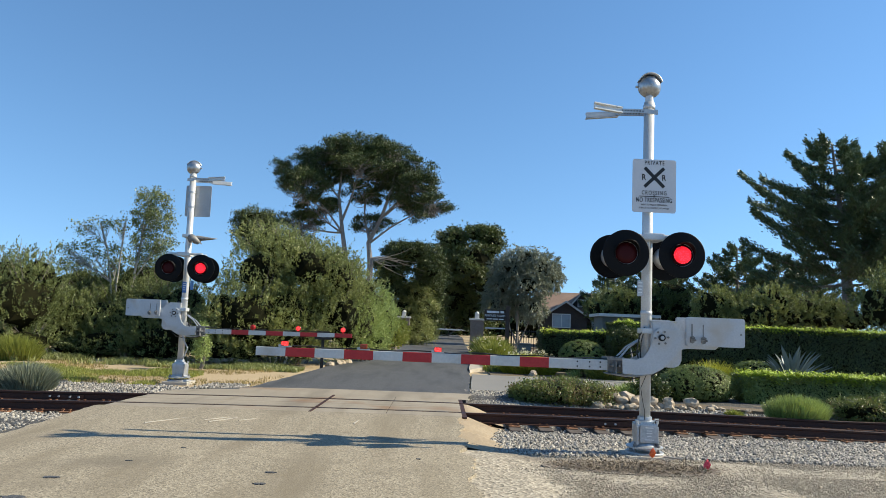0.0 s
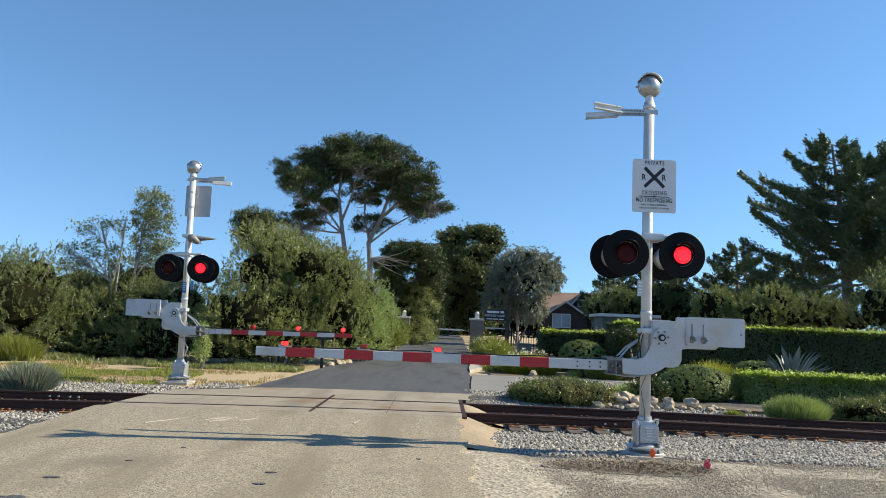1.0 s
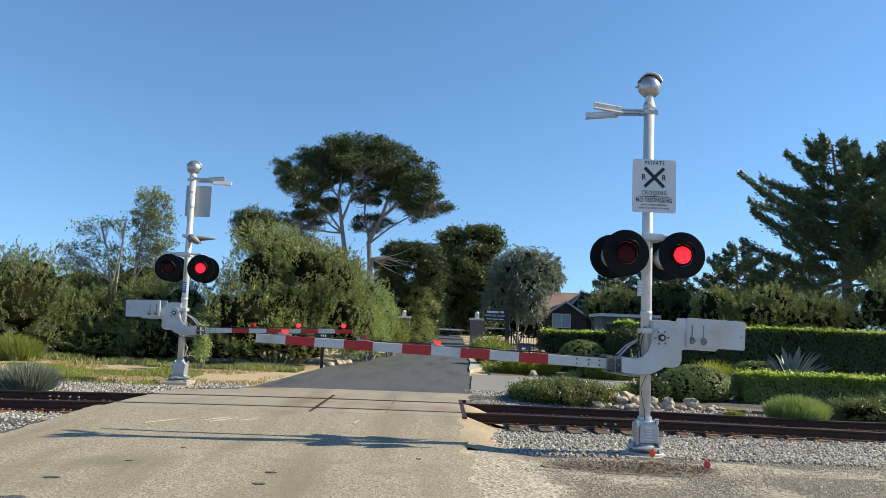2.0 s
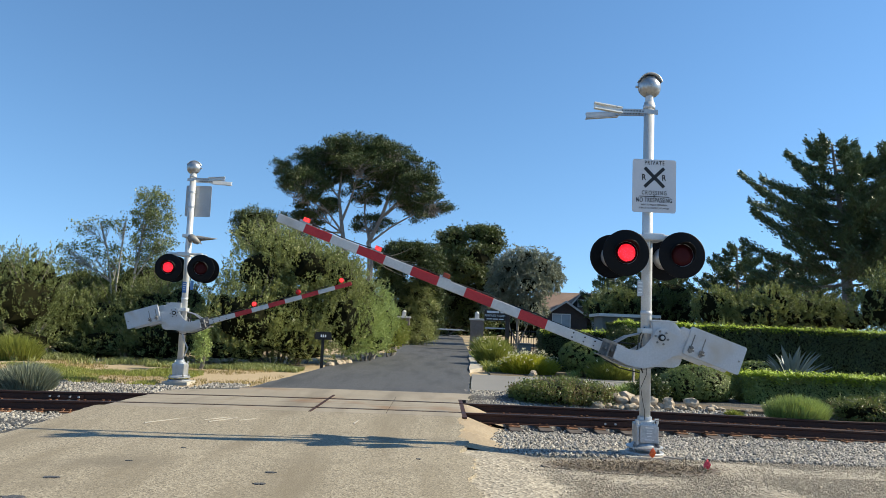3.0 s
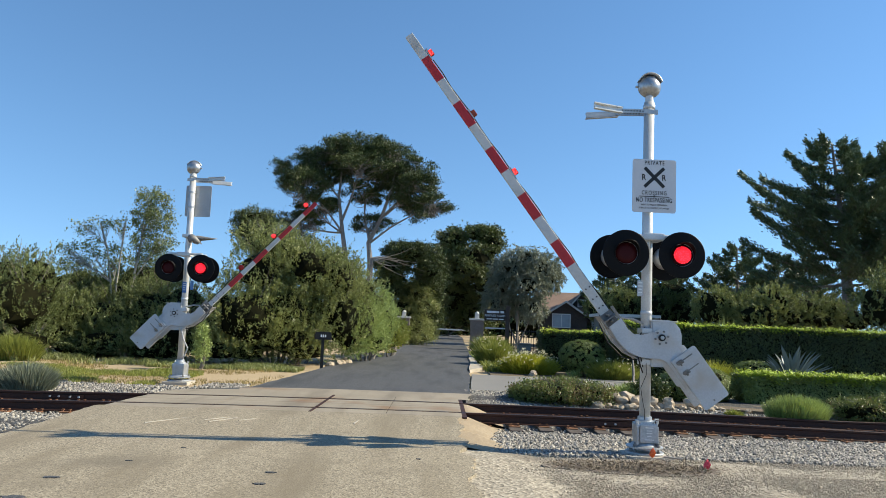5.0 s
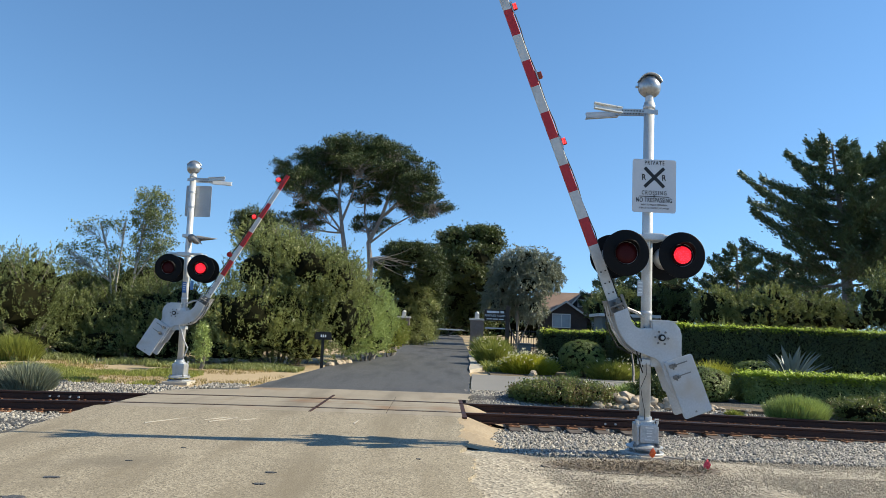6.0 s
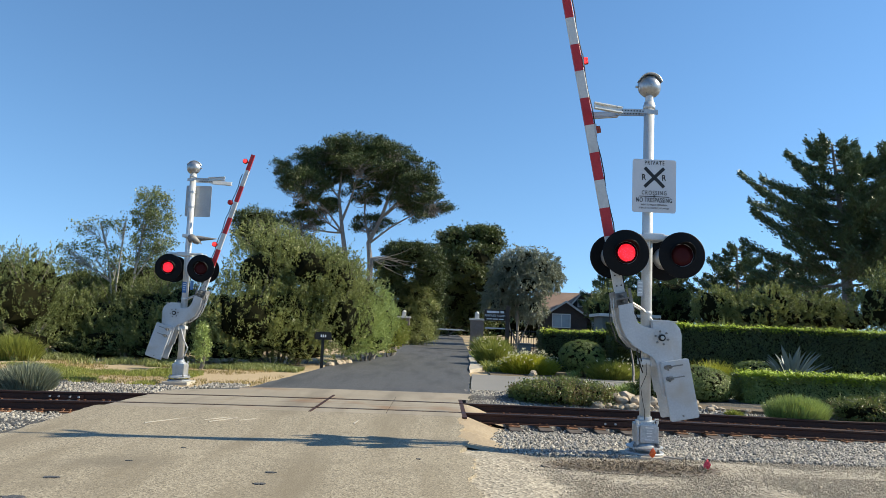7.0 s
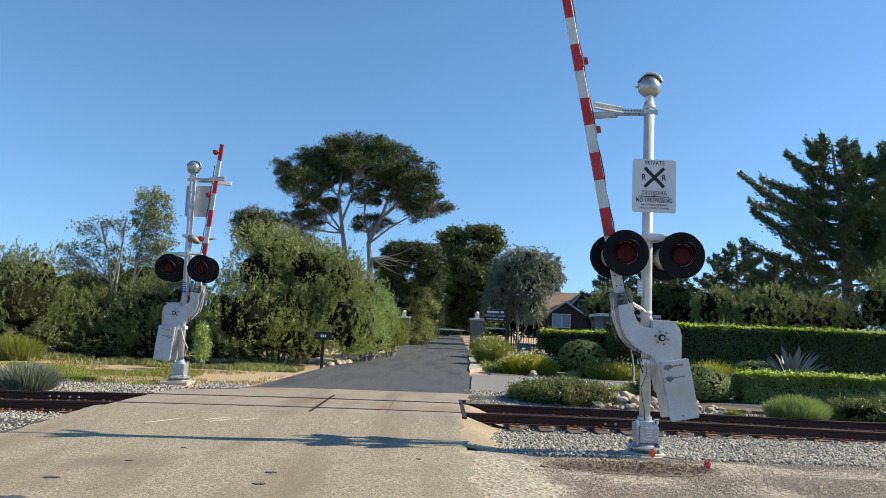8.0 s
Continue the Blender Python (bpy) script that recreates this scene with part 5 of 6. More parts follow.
# big twin-stemmed pine behind the bushes
tree("pine_tree", [[(-5.93, 45.00, -0.06), (-6.07, 45.00, 5.06), (-6.47, 45.20, 7.23), (-6.84, 45.40, 9.45), (-6.77, 45.50, 11.33)], [(-4.57, 45.50, -0.06), (-4.63, 45.50, 5.34), (-4.81, 45.60, 6.62), (-4.06, 45.60, 8.30), (-3.42, 45.50, 10.35), (-3.29, 45.40, 11.64)], [(-4.81, 45.60, 6.54), (-3.39, 45.30, 7.66), (-1.86, 45.00, 8.56), (-0.61, 44.80, 9.01)], [(-6.46, 45.20, 7.16), (-7.51, 44.90, 8.53), (-8.71, 44.60, 9.78)], [(-6.61, 45.20, 7.74), (-6.04, 45.40, 9.48), (-5.52, 45.60, 11.78)], [(-4.06, 45.60, 8.27), (-2.75, 45.30, 9.60), (-1.71, 45.00, 10.88)], [(-4.79, 45.60, 6.80), (-5.19, 45.80, 8.47), (-5.12, 46.00, 10.38)]],
     [(-9.84, 45.00, 10.99, 1.06, 1.00, 0.89), (-8.77, 44.00, 9.66, 1.28, 1.20, 1.47), (-8.36, 46.00, 8.75, 1.24, 1.20, 1.08), (-7.36, 45.00, 12.12, 1.66, 1.40, 0.98), (-8.01, 46.50, 10.93, 1.80, 1.40, 1.19), (-5.42, 46.00, 12.71, 1.78, 1.60, 0.91), (-5.33, 44.20, 11.11, 1.62, 1.40, 0.95), (-3.21, 45.50, 12.23, 1.58, 1.50, 0.98), (-1.95, 45.00, 10.68, 1.29, 1.30, 1.22), (-3.32, 46.50, 10.74, 1.60, 1.40, 1.18), (-0.78, 44.50, 8.88, 1.10, 1.00, 0.86), (-1.80, 46.00, 8.94, 1.13, 1.00, 0.80), (-5.28, 46.00, 9.81, 1.14, 1.00, 0.89), (-9.40, 46.00, 7.66, 1.33, 1.00, 0.81), (-4.86, 46.50, 7.84, 1.15, 0.80, 0.72), (-6.50, 46.00, 11.83, 1.51, 1.50, 1.18), (-4.36, 46.00, 11.54, 1.50, 1.50, 1.35), (-2.50, 46.00, 9.73, 1.49, 1.40, 1.07), (-8.73, 45.50, 11.63, 1.33, 1.20, 0.81)],
     150000, (0.14, 0.05), L_PINE, "tall twin-stemmed pine with dark spreading crown", 11, PINEBARK, tuft=0.27, tufts=10, inner=0.3, flat=0.6, twigs=12, bough=0.9, broken=19)
tree("background_pine", [[(-13.80, 54.00, -0.06), (-13.93, 54.00, 5.48), (-14.26, 54.00, 8.50)]], [(-14.44, 54.00, 9.23, 1.61, 1.20, 0.67), (-15.11, 54.00, 8.25, 1.16, 1.20, 0.99), (-13.61, 54.00, 8.53, 1.25, 1.20, 0.98), (-14.10, 54.50, 7.48, 1.53, 1.40, 0.99), (-12.69, 56.00, 7.49, 1.56, 1.40, 1.01)], 16000, (0.2, 0.07), L_DARK, "dark pine behind the shrubs", 12, tuft=0.36, tufts=70, core=0.5)
tree("spreading_pine", [[(-1.91, 57.00, -0.06), (-1.93, 57.00, 3.94), (-2.33, 56.00, 5.67)]], [(-2.23, 52.00, 6.74, 2.28, 2.00, 0.83), (-3.63, 52.00, 5.73, 1.41, 1.60, 1.08), (-0.85, 52.00, 5.63, 1.16, 1.60, 1.16), (-3.84, 53.00, 4.33, 1.27, 1.60, 1.27), (-1.15, 55.00, 4.54, 1.49, 1.80, 1.31), (-0.66, 56.00, 2.85, 0.89, 1.60, 1.60)], 42000, (0.2, 0.07), L_PINE, "rounded olive green pine beside the road", 13, tuft=0.36, tufts=90, core=0.6)
tree("olive_tree", [[(-1.74, 56.00, -0.06), (-1.82, 56.00, -0.06), (-1.97, 56.00, 3.46)]], [(-1.96, 54.00, 3.82, 1.46, 1.60, 1.12), (-2.76, 54.00, 2.72, 1.12, 1.50, 1.29), (-1.26, 54.00, 2.56, 1.03, 1.50, 1.37), (-1.96, 53.50, 1.35, 1.44, 1.40, 1.02), (-1.36, 53.00, 0.55, 1.01, 1.20, 0.50), (-2.41, 53.00, 0.59, 0.84, 1.20, 0.59)], 36000, (0.13, 0.05), L_BUSH, "light grey-green leafy tree beside the road", 19, tuft=0.4, tufts=50, core=0.6)
tree("dark_evergreen", [[(4.26, 80.00, -0.06), (4.02, 80.00, 6.43), (3.84, 79.00, 10.15)]], [(0.93, 76.00, 10.63, 1.82, 2.50, 1.21), (3.94, 76.00, 11.37, 2.19, 2.50, 0.97), (5.31, 76.00, 10.38, 1.22, 2.20, 1.58), (0.43, 77.00, 8.26, 1.72, 2.50, 2.21), (3.10, 75.00, 8.19, 2.75, 3.00, 2.39), (4.79, 77.00, 6.29, 1.84, 2.50, 3.06), (1.20, 79.00, 5.00, 2.13, 3.00, 3.14), (3.81, 80.00, 3.26, 2.80, 3.00, 2.86)], 60000, (0.26, 0.12), L_DARK, "tall dense dark evergreen at the end of the road", 14, tuft=0.55, tufts=90, core=0.72)
tree("dark_evergreen", [[(0.99, 99.00, -0.06), (0.84, 99.00, -0.06), (0.75, 99.00, 5.05)]], [(-0.82, 96.00, 5.65, 3.05, 3.00, 2.29), (2.34, 98.00, 3.92, 3.11, 3.00, 3.11), (6.33, 100.00, 4.13, 3.58, 3.00, 3.18), (-1.46, 96.00, 2.59, 2.74, 3.00, 2.74)], 26000, (0.3, 0.15), L_DARK, "dark evergreen closing the end of the road", 15, tuft=0.8, tufts=50, core=0.8)
tree("eucalyptus_tree", [[(6.49, 60.00, -0.06), (6.50, 60.00, 3.46), (7.04, 60.00, 6.34)], [(6.63, 60.00, -0.06), (6.28, 60.30, 3.94), (5.42, 60.50, 5.83)]], [(7.00, 60.00, 7.54, 1.73, 1.80, 0.96), (5.84, 60.00, 6.53, 1.63, 1.80, 1.34), (8.46, 60.00, 6.64, 1.45, 1.80, 1.35), (9.27, 60.50, 5.89, 0.97, 1.60, 1.07), (5.21, 60.50, 5.10, 1.16, 1.60, 1.45), (7.18, 59.00, 5.10, 1.61, 1.60, 1.23), (4.81, 61.00, 3.66, 1.17, 1.50, 1.26), (6.50, 61.00, 3.73, 1.17, 1.40, 1.17), (7.70, 59.00, 3.25, 0.94, 1.20, 1.04)], 46000, (0.24, 0.06), L_EUC, "grey-green drooping eucalyptus beside the house", 16, PALEBARK, tuft=0.42, tufts=70, core=0.45, flat=1.1, hang=0.8, inner=0.45)

# dead pale limbs beside the pines
deadwood = root("dead_branch", Matrix.Translation((-4.56, 45.40, 5.62)), "bare pale broken branches over the shrubs", "branch")
bm = bmesh.new()
rng = np.random.default_rng(8)
for k in range(14):
    a, r = rng.uniform(-0.7, 0.5), rng.uniform(1.0, 3.8)
    tube(bm, curve_points((0, 0, 0), (r * math.cos(a), rng.uniform(-0.6, 0.6), r * math.sin(a) * 0.7), rng.uniform(-0.3, 0.4), 5, (rng.normal() * 0.4, 0.3, 1)), [0.034, 0.028, 0.022, 0.016, 0.01, 0.004], 6)
part("branchwork", bm, TWIG, deadwood)["kind"] = "stuff"

# scrub left of the road
bush("willow_bush", [(-5.46, 26.20, 1.77, 1.80, 2.20, 1.59), (-6.57, 24.60, 1.51, 1.51, 2.00, 1.41), (-3.79, 26.80, 1.74, 1.20, 1.80, 1.61), (-6.45, 25.60, 3.24, 1.26, 1.80, 1.15), (-4.76, 25.80, 3.43, 1.29, 1.80, 1.04), (-5.92, 26.20, 4.04, 0.96, 1.50, 0.73), (-3.82, 26.50, 3.10, 0.96, 1.60, 0.96), (-7.70, 25.40, 1.67, 0.84, 1.60, 1.26), (-4.37, 27.20, 3.44, 1.23, 1.80, 1.01), (-3.25, 28.80, 2.69, 0.87, 1.60, 1.15), (-6.71, 26.80, 4.35, 1.14, 1.60, 0.84), (-6.85, 25.20, 0.38, 1.24, 0.90, 0.46), (-4.75, 25.60, 0.45, 1.16, 0.90, 0.45), (-5.50, 25.20, 0.87, 1.74, 1.00, 0.74), (-8.3, 25.4, 0.6, 1.1, 0.9, 0.75), (-7.6, 24.9, 0.4, 1.0, 0.7, 0.5)], 180000, (0.078, 0.034), L_BUSH, "large dense olive green willow-like bush beside the road", "bush", 21, 0.24, 80, 0.6, 0.5, 60, shoot=0.62)
bush("roadside_bush", [(-3.06, 28.00, 1.45, 0.80, 1.60, 1.12), (-3.42, 27.30, 0.91, 0.61, 1.00, 0.79), (-2.83, 30.00, 2.05, 0.76, 1.50, 1.05), (-2.57, 33.00, 1.60, 0.66, 1.40, 0.94), (-2.68, 29.00, 0.90, 0.69, 1.20, 0.65)], 52000, (0.075, 0.032), L_LIGHT, "lighter green leafy bush at the road edge", "bush", 22, 0.22, 60, 0.66, 0.55, 14, shoot=0.5)
bush("roadside_bush", [(-2.15, 38.00, 0.92, 0.45, 1.00, 0.54), (-2.15, 35.00, 1.07, 0.61, 1.20, 0.61), (-2.27, 33.00, 0.83, 0.52, 1.00, 0.47), (-2.56, 31.00, 0.62, 0.44, 0.80, 0.35)], 26000, (0.08, 0.034), L_GRASS, "fresh green bush along the road edge", "bush", 23, 0.22, 50, 0.8, 0.7, 0, shoot=0.35)
bush("roadside_bush", [(-1.88, 72.00, 0.90, 1.26, 2.00, 1.03), (-1.08, 76.00, 0.72, 0.96, 2.00, 0.72), (-2.30, 60.00, 1.46, 0.86, 1.60, 1.24)], 22000, (0.1, 0.04), L_BUSH, "green shrubs beside the brick pillar", "bush", 24, 0.3, 40, 0.8, 0.7, 0)
bush("scrub", [(-12.29, 27.00, 1.09, 1.88, 2.00, 1.29), (-13.51, 26.50, 0.93, 1.42, 2.00, 1.23), (-10.62, 27.00, 1.47, 1.38, 2.00, 1.43), (-9.76, 27.50, 1.83, 1.11, 1.80, 1.39), (-12.38, 28.50, 2.09, 1.36, 1.80, 1.04), (-14.17, 28.50, 1.91, 1.26, 1.80, 1.01), (-9.52, 25.40, 0.70, 1.51, 1.40, 0.77), (-11.95, 25.50, 0.50, 1.34, 1.20, 0.58), (-14.95, 29.50, 2.49, 1.47, 1.80, 1.00), (-12.30, 29.50, 2.83, 1.52, 1.80, 0.96), (-10.09, 25.40, 0.24, 1.52, 0.80, 0.39), (-12.77, 25.60, 0.17, 1.36, 0.80, 0.36)], 140000, (0.085, 0.032), L_SCRUB, "brownish green coastal scrub", "bush", 25, 0.24, 66, 0.64, 0.5, 110, shoot=0.6)
bush("scrub", [(-14.00, 24.00, 1.68, 1.23, 1.80, 1.45), (-14.95, 24.50, 2.43, 0.91, 1.60, 1.14), (-14.17, 25.00, 2.49, 0.82, 1.50, 1.14), (-16.39, 25.00, 2.00, 1.66, 2.00, 1.90), (-13.93, 25.50, 1.32, 0.92, 1.50, 1.15), (-15.4, 23.9, 0.55, 1.6, 0.9, 0.75), (-13.6, 23.6, 0.45, 1.1, 0.8, 0.6)], 60000, (0.08, 0.032), L_SCRUB, "olive green scrub bush", "bush", 26, 0.24, 60, 0.64, 0.5, 40, shoot=0.6)
bush("scrub", [(-19.51, 26.00, 1.92, 2.32, 2.50, 2.06), (-23.90, 28.00, 2.05, 3.21, 2.50, 2.63)], 26000, (0.11, 0.04), L_SCRUB, "brownish green coastal scrub", "bush", 27, 0.3, 50, 0.8, 0.6, 20, shoot=0.7)
tuft_plant("fennel_clump", *(-13.27, 22.50), 1.05, 0.5, 0.85, 5200, L_GRASS, "feathery bright green fennel clump", 31, 0.016, 0.15, 0.4)
tree("sapling_tree", [[(-11.78, 27.50, -0.06), (-11.92, 27.50, 2.73), (-11.70, 27.50, 4.27), (-11.44, 27.50, 5.95)]], [(-11.41, 27.50, 6.06, 0.62, 0.70, 0.38), (-11.08, 27.50, 5.29, 0.57, 0.70, 0.62), (-11.67, 27.50, 5.27, 0.43, 0.60, 0.57), (-11.06, 27.80, 4.44, 0.52, 0.60, 0.52), (-11.70, 27.50, 4.27, 0.38, 0.50, 0.38), (-11.34, 27.80, 3.76, 0.62, 0.70, 0.43)], 9500, (0.085, 0.04), L_SCRUB, "slender young tree with sparse leaves", 17, PALEBARK, tuft=0.2, tufts=46, inner=0.2, flat=0.9, twigs=9, girth=0.011, bough=0.35)
tree("bare_sapling", [[(-12.32, 27.00, -0.06), (-12.51, 27.00, 2.67), (-12.76, 27.00, 3.95), (-13.10, 27.00, 4.92)], [(-12.28, 27.00, -0.06), (-12.30, 27.00, 2.47), (-12.22, 27.00, 3.98), (-12.15, 27.00, 4.96)]], [(-14.26, 26.80, 3.87, 0.43, 0.40, 0.24), (-13.69, 26.80, 4.65, 0.38, 0.40, 0.29), (-13.06, 27.00, 4.92, 0.43, 0.40, 0.24), (-12.29, 27.00, 4.84, 0.38, 0.40, 0.38), (-13.50, 27.20, 3.95, 0.63, 0.60, 0.43), (-12.51, 27.20, 3.77, 0.52, 0.50, 0.62), (-14.14, 27.50, 3.40, 0.64, 0.50, 0.34)], 2800, (0.09, 0.045), L_SCRUB, "nearly bare sapling with thin grey twigs", 18, PALEBARK, tuft=0.2, tufts=26, inner=0.1, twigs=22, girth=0.009, bough=0.32)

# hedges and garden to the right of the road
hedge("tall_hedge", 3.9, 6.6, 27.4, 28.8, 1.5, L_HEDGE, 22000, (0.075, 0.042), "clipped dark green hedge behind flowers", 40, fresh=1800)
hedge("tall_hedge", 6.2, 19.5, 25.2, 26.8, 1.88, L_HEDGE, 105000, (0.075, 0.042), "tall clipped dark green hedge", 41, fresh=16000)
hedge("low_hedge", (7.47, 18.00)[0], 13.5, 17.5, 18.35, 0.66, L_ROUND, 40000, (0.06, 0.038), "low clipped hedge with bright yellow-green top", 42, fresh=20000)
hedge("low_hedge", (11.81, 22.00)[0], 17, 21.6, 22.6, 0.52, L_ROUND, 14000, (0.06, 0.03), "low clipped grey-green hedge", 43)
bush("clipped_shrub", [(6.38, 17.90, 0.38, 0.85, 0.75, 0.45), (5.96, 17.70, 0.32, 0.53, 0.60, 0.40), (6.87, 18.00, 0.33, 0.46, 0.60, 0.41)], 52000, (0.034, 0.019), L_ROUND, "clipped rounded grey-green shrub", "shrub", 44, 0.04, 900, 0.93, 0.95)
bush("clipped_shrub", [(4.98, 25.00, 0.70, 0.77, 0.95, 0.53)], 40000, (0.04, 0.022), L_ROUND, "round clipped green shrub", "shrub", 45, 0.04, 900, 0.93, 0.95)
bush("clipped_shrub", [(9.00, 20.50, 0.66, 0.53, 0.50, 0.23)], 8000, (0.045, 0.024), L_ROUND, "small domed clipped shrub", "shrub", 46, 0.04, 500, 0.92, 0.95)
bush("spreading_mound", [(2.79, 16.50, 0.16, 0.93, 0.90, 0.27), (2.15, 16.60, 0.11, 0.48, 0.70, 0.20), (3.54, 16.40, 0.16, 0.53, 0.70, 0.20)], 26000, (0.055, 0.026), L_MOUND, "low dark spreading evergreen mound", "shrub", 47, 0.12, 140, 0.82, 0.7, 60)
bush("dark_shrub", [(9.04, 15.40, 0.12, 0.68, 0.50, 0.23), (9.82, 15.40, 0.17, 0.58, 0.50, 0.26)], 12000, (0.05, 0.026), L_MOUND, "low dark glossy leafy shrub beside the track", "shrub", 48, 0.12, 90, 0.8, 0.8, 6)
bush("dark_shrub", [(6.41, 24.50, 1.24, 0.52, 0.70, 0.44), (5.00, 17.00, 0.26, 0.37, 0.50, 0.28)], 12000, (0.06, 0.03), L_HEDGE, "dark leafy shrub in the garden", "shrub", 49, 0.14, 80, 0.8, 0.8, 0)
tuft_plant("lavender_clump", *(7.41, 14.90), 0.78, 0.42, 0.52, 5200, L_LAV, "grey-green lavender clump beside the track", 51, 0.014, 0.06, 0.55)
tuft_plant("lavender_clump", *(-8.46, 14.90), 0.72, 0.4, 0.56, 5600, L_EUC, "blue-green bushy clump beside the track", 52, 0.016, 0.12, 0.6)
tuft_plant("yellow_tuft", *(7.93, 20.80), 0.6, 0.4, 1.0, 2600, L_YELLOW, "yellow-green grassy tuft by the hedge", 53, 0.018, 0.2, 0.7)
tuft_plant("flowering_clump", *(3.18, 25.40), 1.1, 0.6, 0.85, 6500, L_YELLOW, "yellow-green strappy clump with cream flowers", 54, 0.03, 0.3, 0.7, flowers=130)
tuft_plant("grass_clump", *(2.33, 30.00), 0.8, 0.8, 1.1, 4200, L_GRASS, "tall green strappy grass clump", 55, 0.035, 0.25, 0.5, flowers=16)
tuft_plant("grass_clump", *(2.59, 36.00), 0.9, 0.9, 1.3, 3200, L_GRASS, "tall green strappy grass clump", 56, 0.04, 0.25, 0.5)
tuft_plant("grass_clump", *(3.12, 17.30), 0.45, 0.35, 0.62, 1500, L_GRASS, "bright green grass tuft behind the mound", 57, 0.02, 0.22, 0.7)
tuft_plant("grass_clump", *(2.61, 17.50), 0.4, 0.3, 0.45, 900, L_GRASS, "bright green grass tuft behind the mound", 58, 0.02, 0.22, 0.7)
tuft_plant("grass_clump", *(4.52, 17.20), 0.5, 0.35, 0.5, 1500, L_LAV, "grey-green strappy tuft in garden soil", 59, 0.025, 0.3, 0.7)
tuft_plant("grass_clump", *(5.82, 24.00), 0.9, 0.5, 0.8, 2600, L_GRASS, "green strappy clump with pale flowers", 60, 0.03, 0.3, 0.7, flowers=30)
tuft_plant("grass_clump", *(6.33, 15.40), 0.25, 0.2, 0.16, 300, L_GRASS, "small grass tuft in the soil", 61, 0.015, 0.3, 0.9)
bush("weed_shrub", [(-7.08, 21.50, 0.58, 0.23, 0.30, 0.47), (-7.11, 21.50, 1.04, 0.16, 0.22, 0.32)], 3200, (0.07, 0.025), L_LIGHT, "upright leafy green weed by the mast", "weed", 62, 0.1, 60, 0.0, 0.2)

# agave
rng = np.random.default_rng(66)
agave = root("agave", Matrix.Translation((*(10.07, 20.50), GROUND)), "blue-grey agave rosette before the hedge", "agave")
for k in range(52):
    a, tilt = k * 2.4 + rng.normal() * 0.15, 0.08 + 1.15 * (k / 52)
    L = rng.uniform(1.05, 1.4)
    bm = bmesh.new()
    rows = []
    for j in range(6):
        s = j / 5
        w = 0.10 * (0.75 + 0.6 * s) * (1 - s) ** 0.55 + 0.002
        d = tilt + 0.12 * s * s
        c = Vector((math.sin(d) * L * s, 0, math.cos(d) * L * s + 0.15))
        rows.append([bm.verts.new(c + Vector((-0.3 * math.cos(d) * w * abs(q) , q * w, 0.35 * w * abs(q) + (0.0 if q else -0.01)))) for q in (-1, 0, 1)] + [bm.verts.new(c + Vector((0.0, 0, -0.02 * (1 - s) - 0.012)))])
    for p, q in zip(rows, rows[1:]):
        for i, j in ((0, 1), (1, 2), (2, 3), (3, 0)):
            bm.faces.new((p[i], p[j], q[j], q[i]))
    leaf = part("leaf", bm, L_AGAVE, agave)
    leaf.matrix_basis = pose(0, 0, 0, 0, 0, math.degrees(a))

# evergreens and shrubs behind the hedge
cypress((24.08, 42.00, -0.06), 14.0, 5.2, "massive dark windswept cypress behind the hedge", 71, 78, 0.36, (-0.9, 0), top=0.6, leaves=10, rise=(0.05, 0.6))
cypress((27.40, 41.00, -0.06), 13.9, 5.2, "massive dark windswept cypress behind the hedge", 72, 88, 0.3, (0.4, 0), top=0.6, leaves=10, rise=(0.05, 0.6))
cypress((24.09, 58.00, -0.06), 9.3, 4.2, "young dark cypress behind the garden", 73, 70, 0.12, (0, 0), leaves=9, top=0.4, rise=(0.0, 0.4))
cypress((28.24, 60.00, -0.06), 9.0, 4.6, "young dark cypress behind the garden", 74, 70, 0.12, (0.3, 0), leaves=9, top=0.4, rise=(0.0, 0.4))
cypress((29.75, 57.00, -0.06), 8.2, 4.4, "young dark cypress behind the garden", 75, 60, 0.12, (-0.3, 0), leaves=9, top=0.4, rise=(0.0, 0.4))
cypress((18.91, 62.00, -0.06), 8.2, 4.4, "dark cypress behind the signal mast", 76, 70, 0.15, (0, 0), leaves=9, top=0.4, rise=(0.0, 0.4))
cypress((15.97, 66.00, -0.06), 8.2, 3.4, "dark cypress behind the signal mast", 77, 60, 0.15, (0, 0), leaves=9, top=0.4, rise=(0.0, 0.4))
bush("garden_shrub", [(11.10, 46.00, 3.45, 1.28, 1.50, 0.98), (9.97, 45.00, 2.85, 0.88, 1.30, 0.80), (12.01, 46.00, 3.13, 0.98, 1.40, 0.98)], 24000, (0.11, 0.05), L_SCRUB, "leafy grey-green garden tree", "shrub", 81, 0.3, 50, 0.7, 0.5, 0, shoot=0.5)
bush("garden_shrub", [(14.74, 46.00, 3.96, 1.53, 1.60, 1.15), (13.53, 45.00, 2.99, 1.12, 1.50, 1.27), (15.14, 45.00, 2.87, 1.13, 1.50, 1.21)], 26000, (0.11, 0.05), L_DARK, "dense mid-green garden tree", "shrub", 82, 0.3, 50, 0.78, 0.6, 0, shoot=0.5)
bush("garden_shrub", [(13.73, 36.00, 2.97, 0.92, 1.20, 1.04), (14.82, 36.00, 2.87, 1.05, 1.20, 0.99), (15.98, 34.50, 3.16, 1.03, 1.20, 0.91), (15.21, 34.00, 2.58, 1.18, 1.10, 0.71)], 30000, (0.11, 0.05), L_BUSH, "mixed green garden shrubs behind the hedge", "shrub", 83, 0.3, 50, 0.75, 0.6, 10, shoot=0.5)
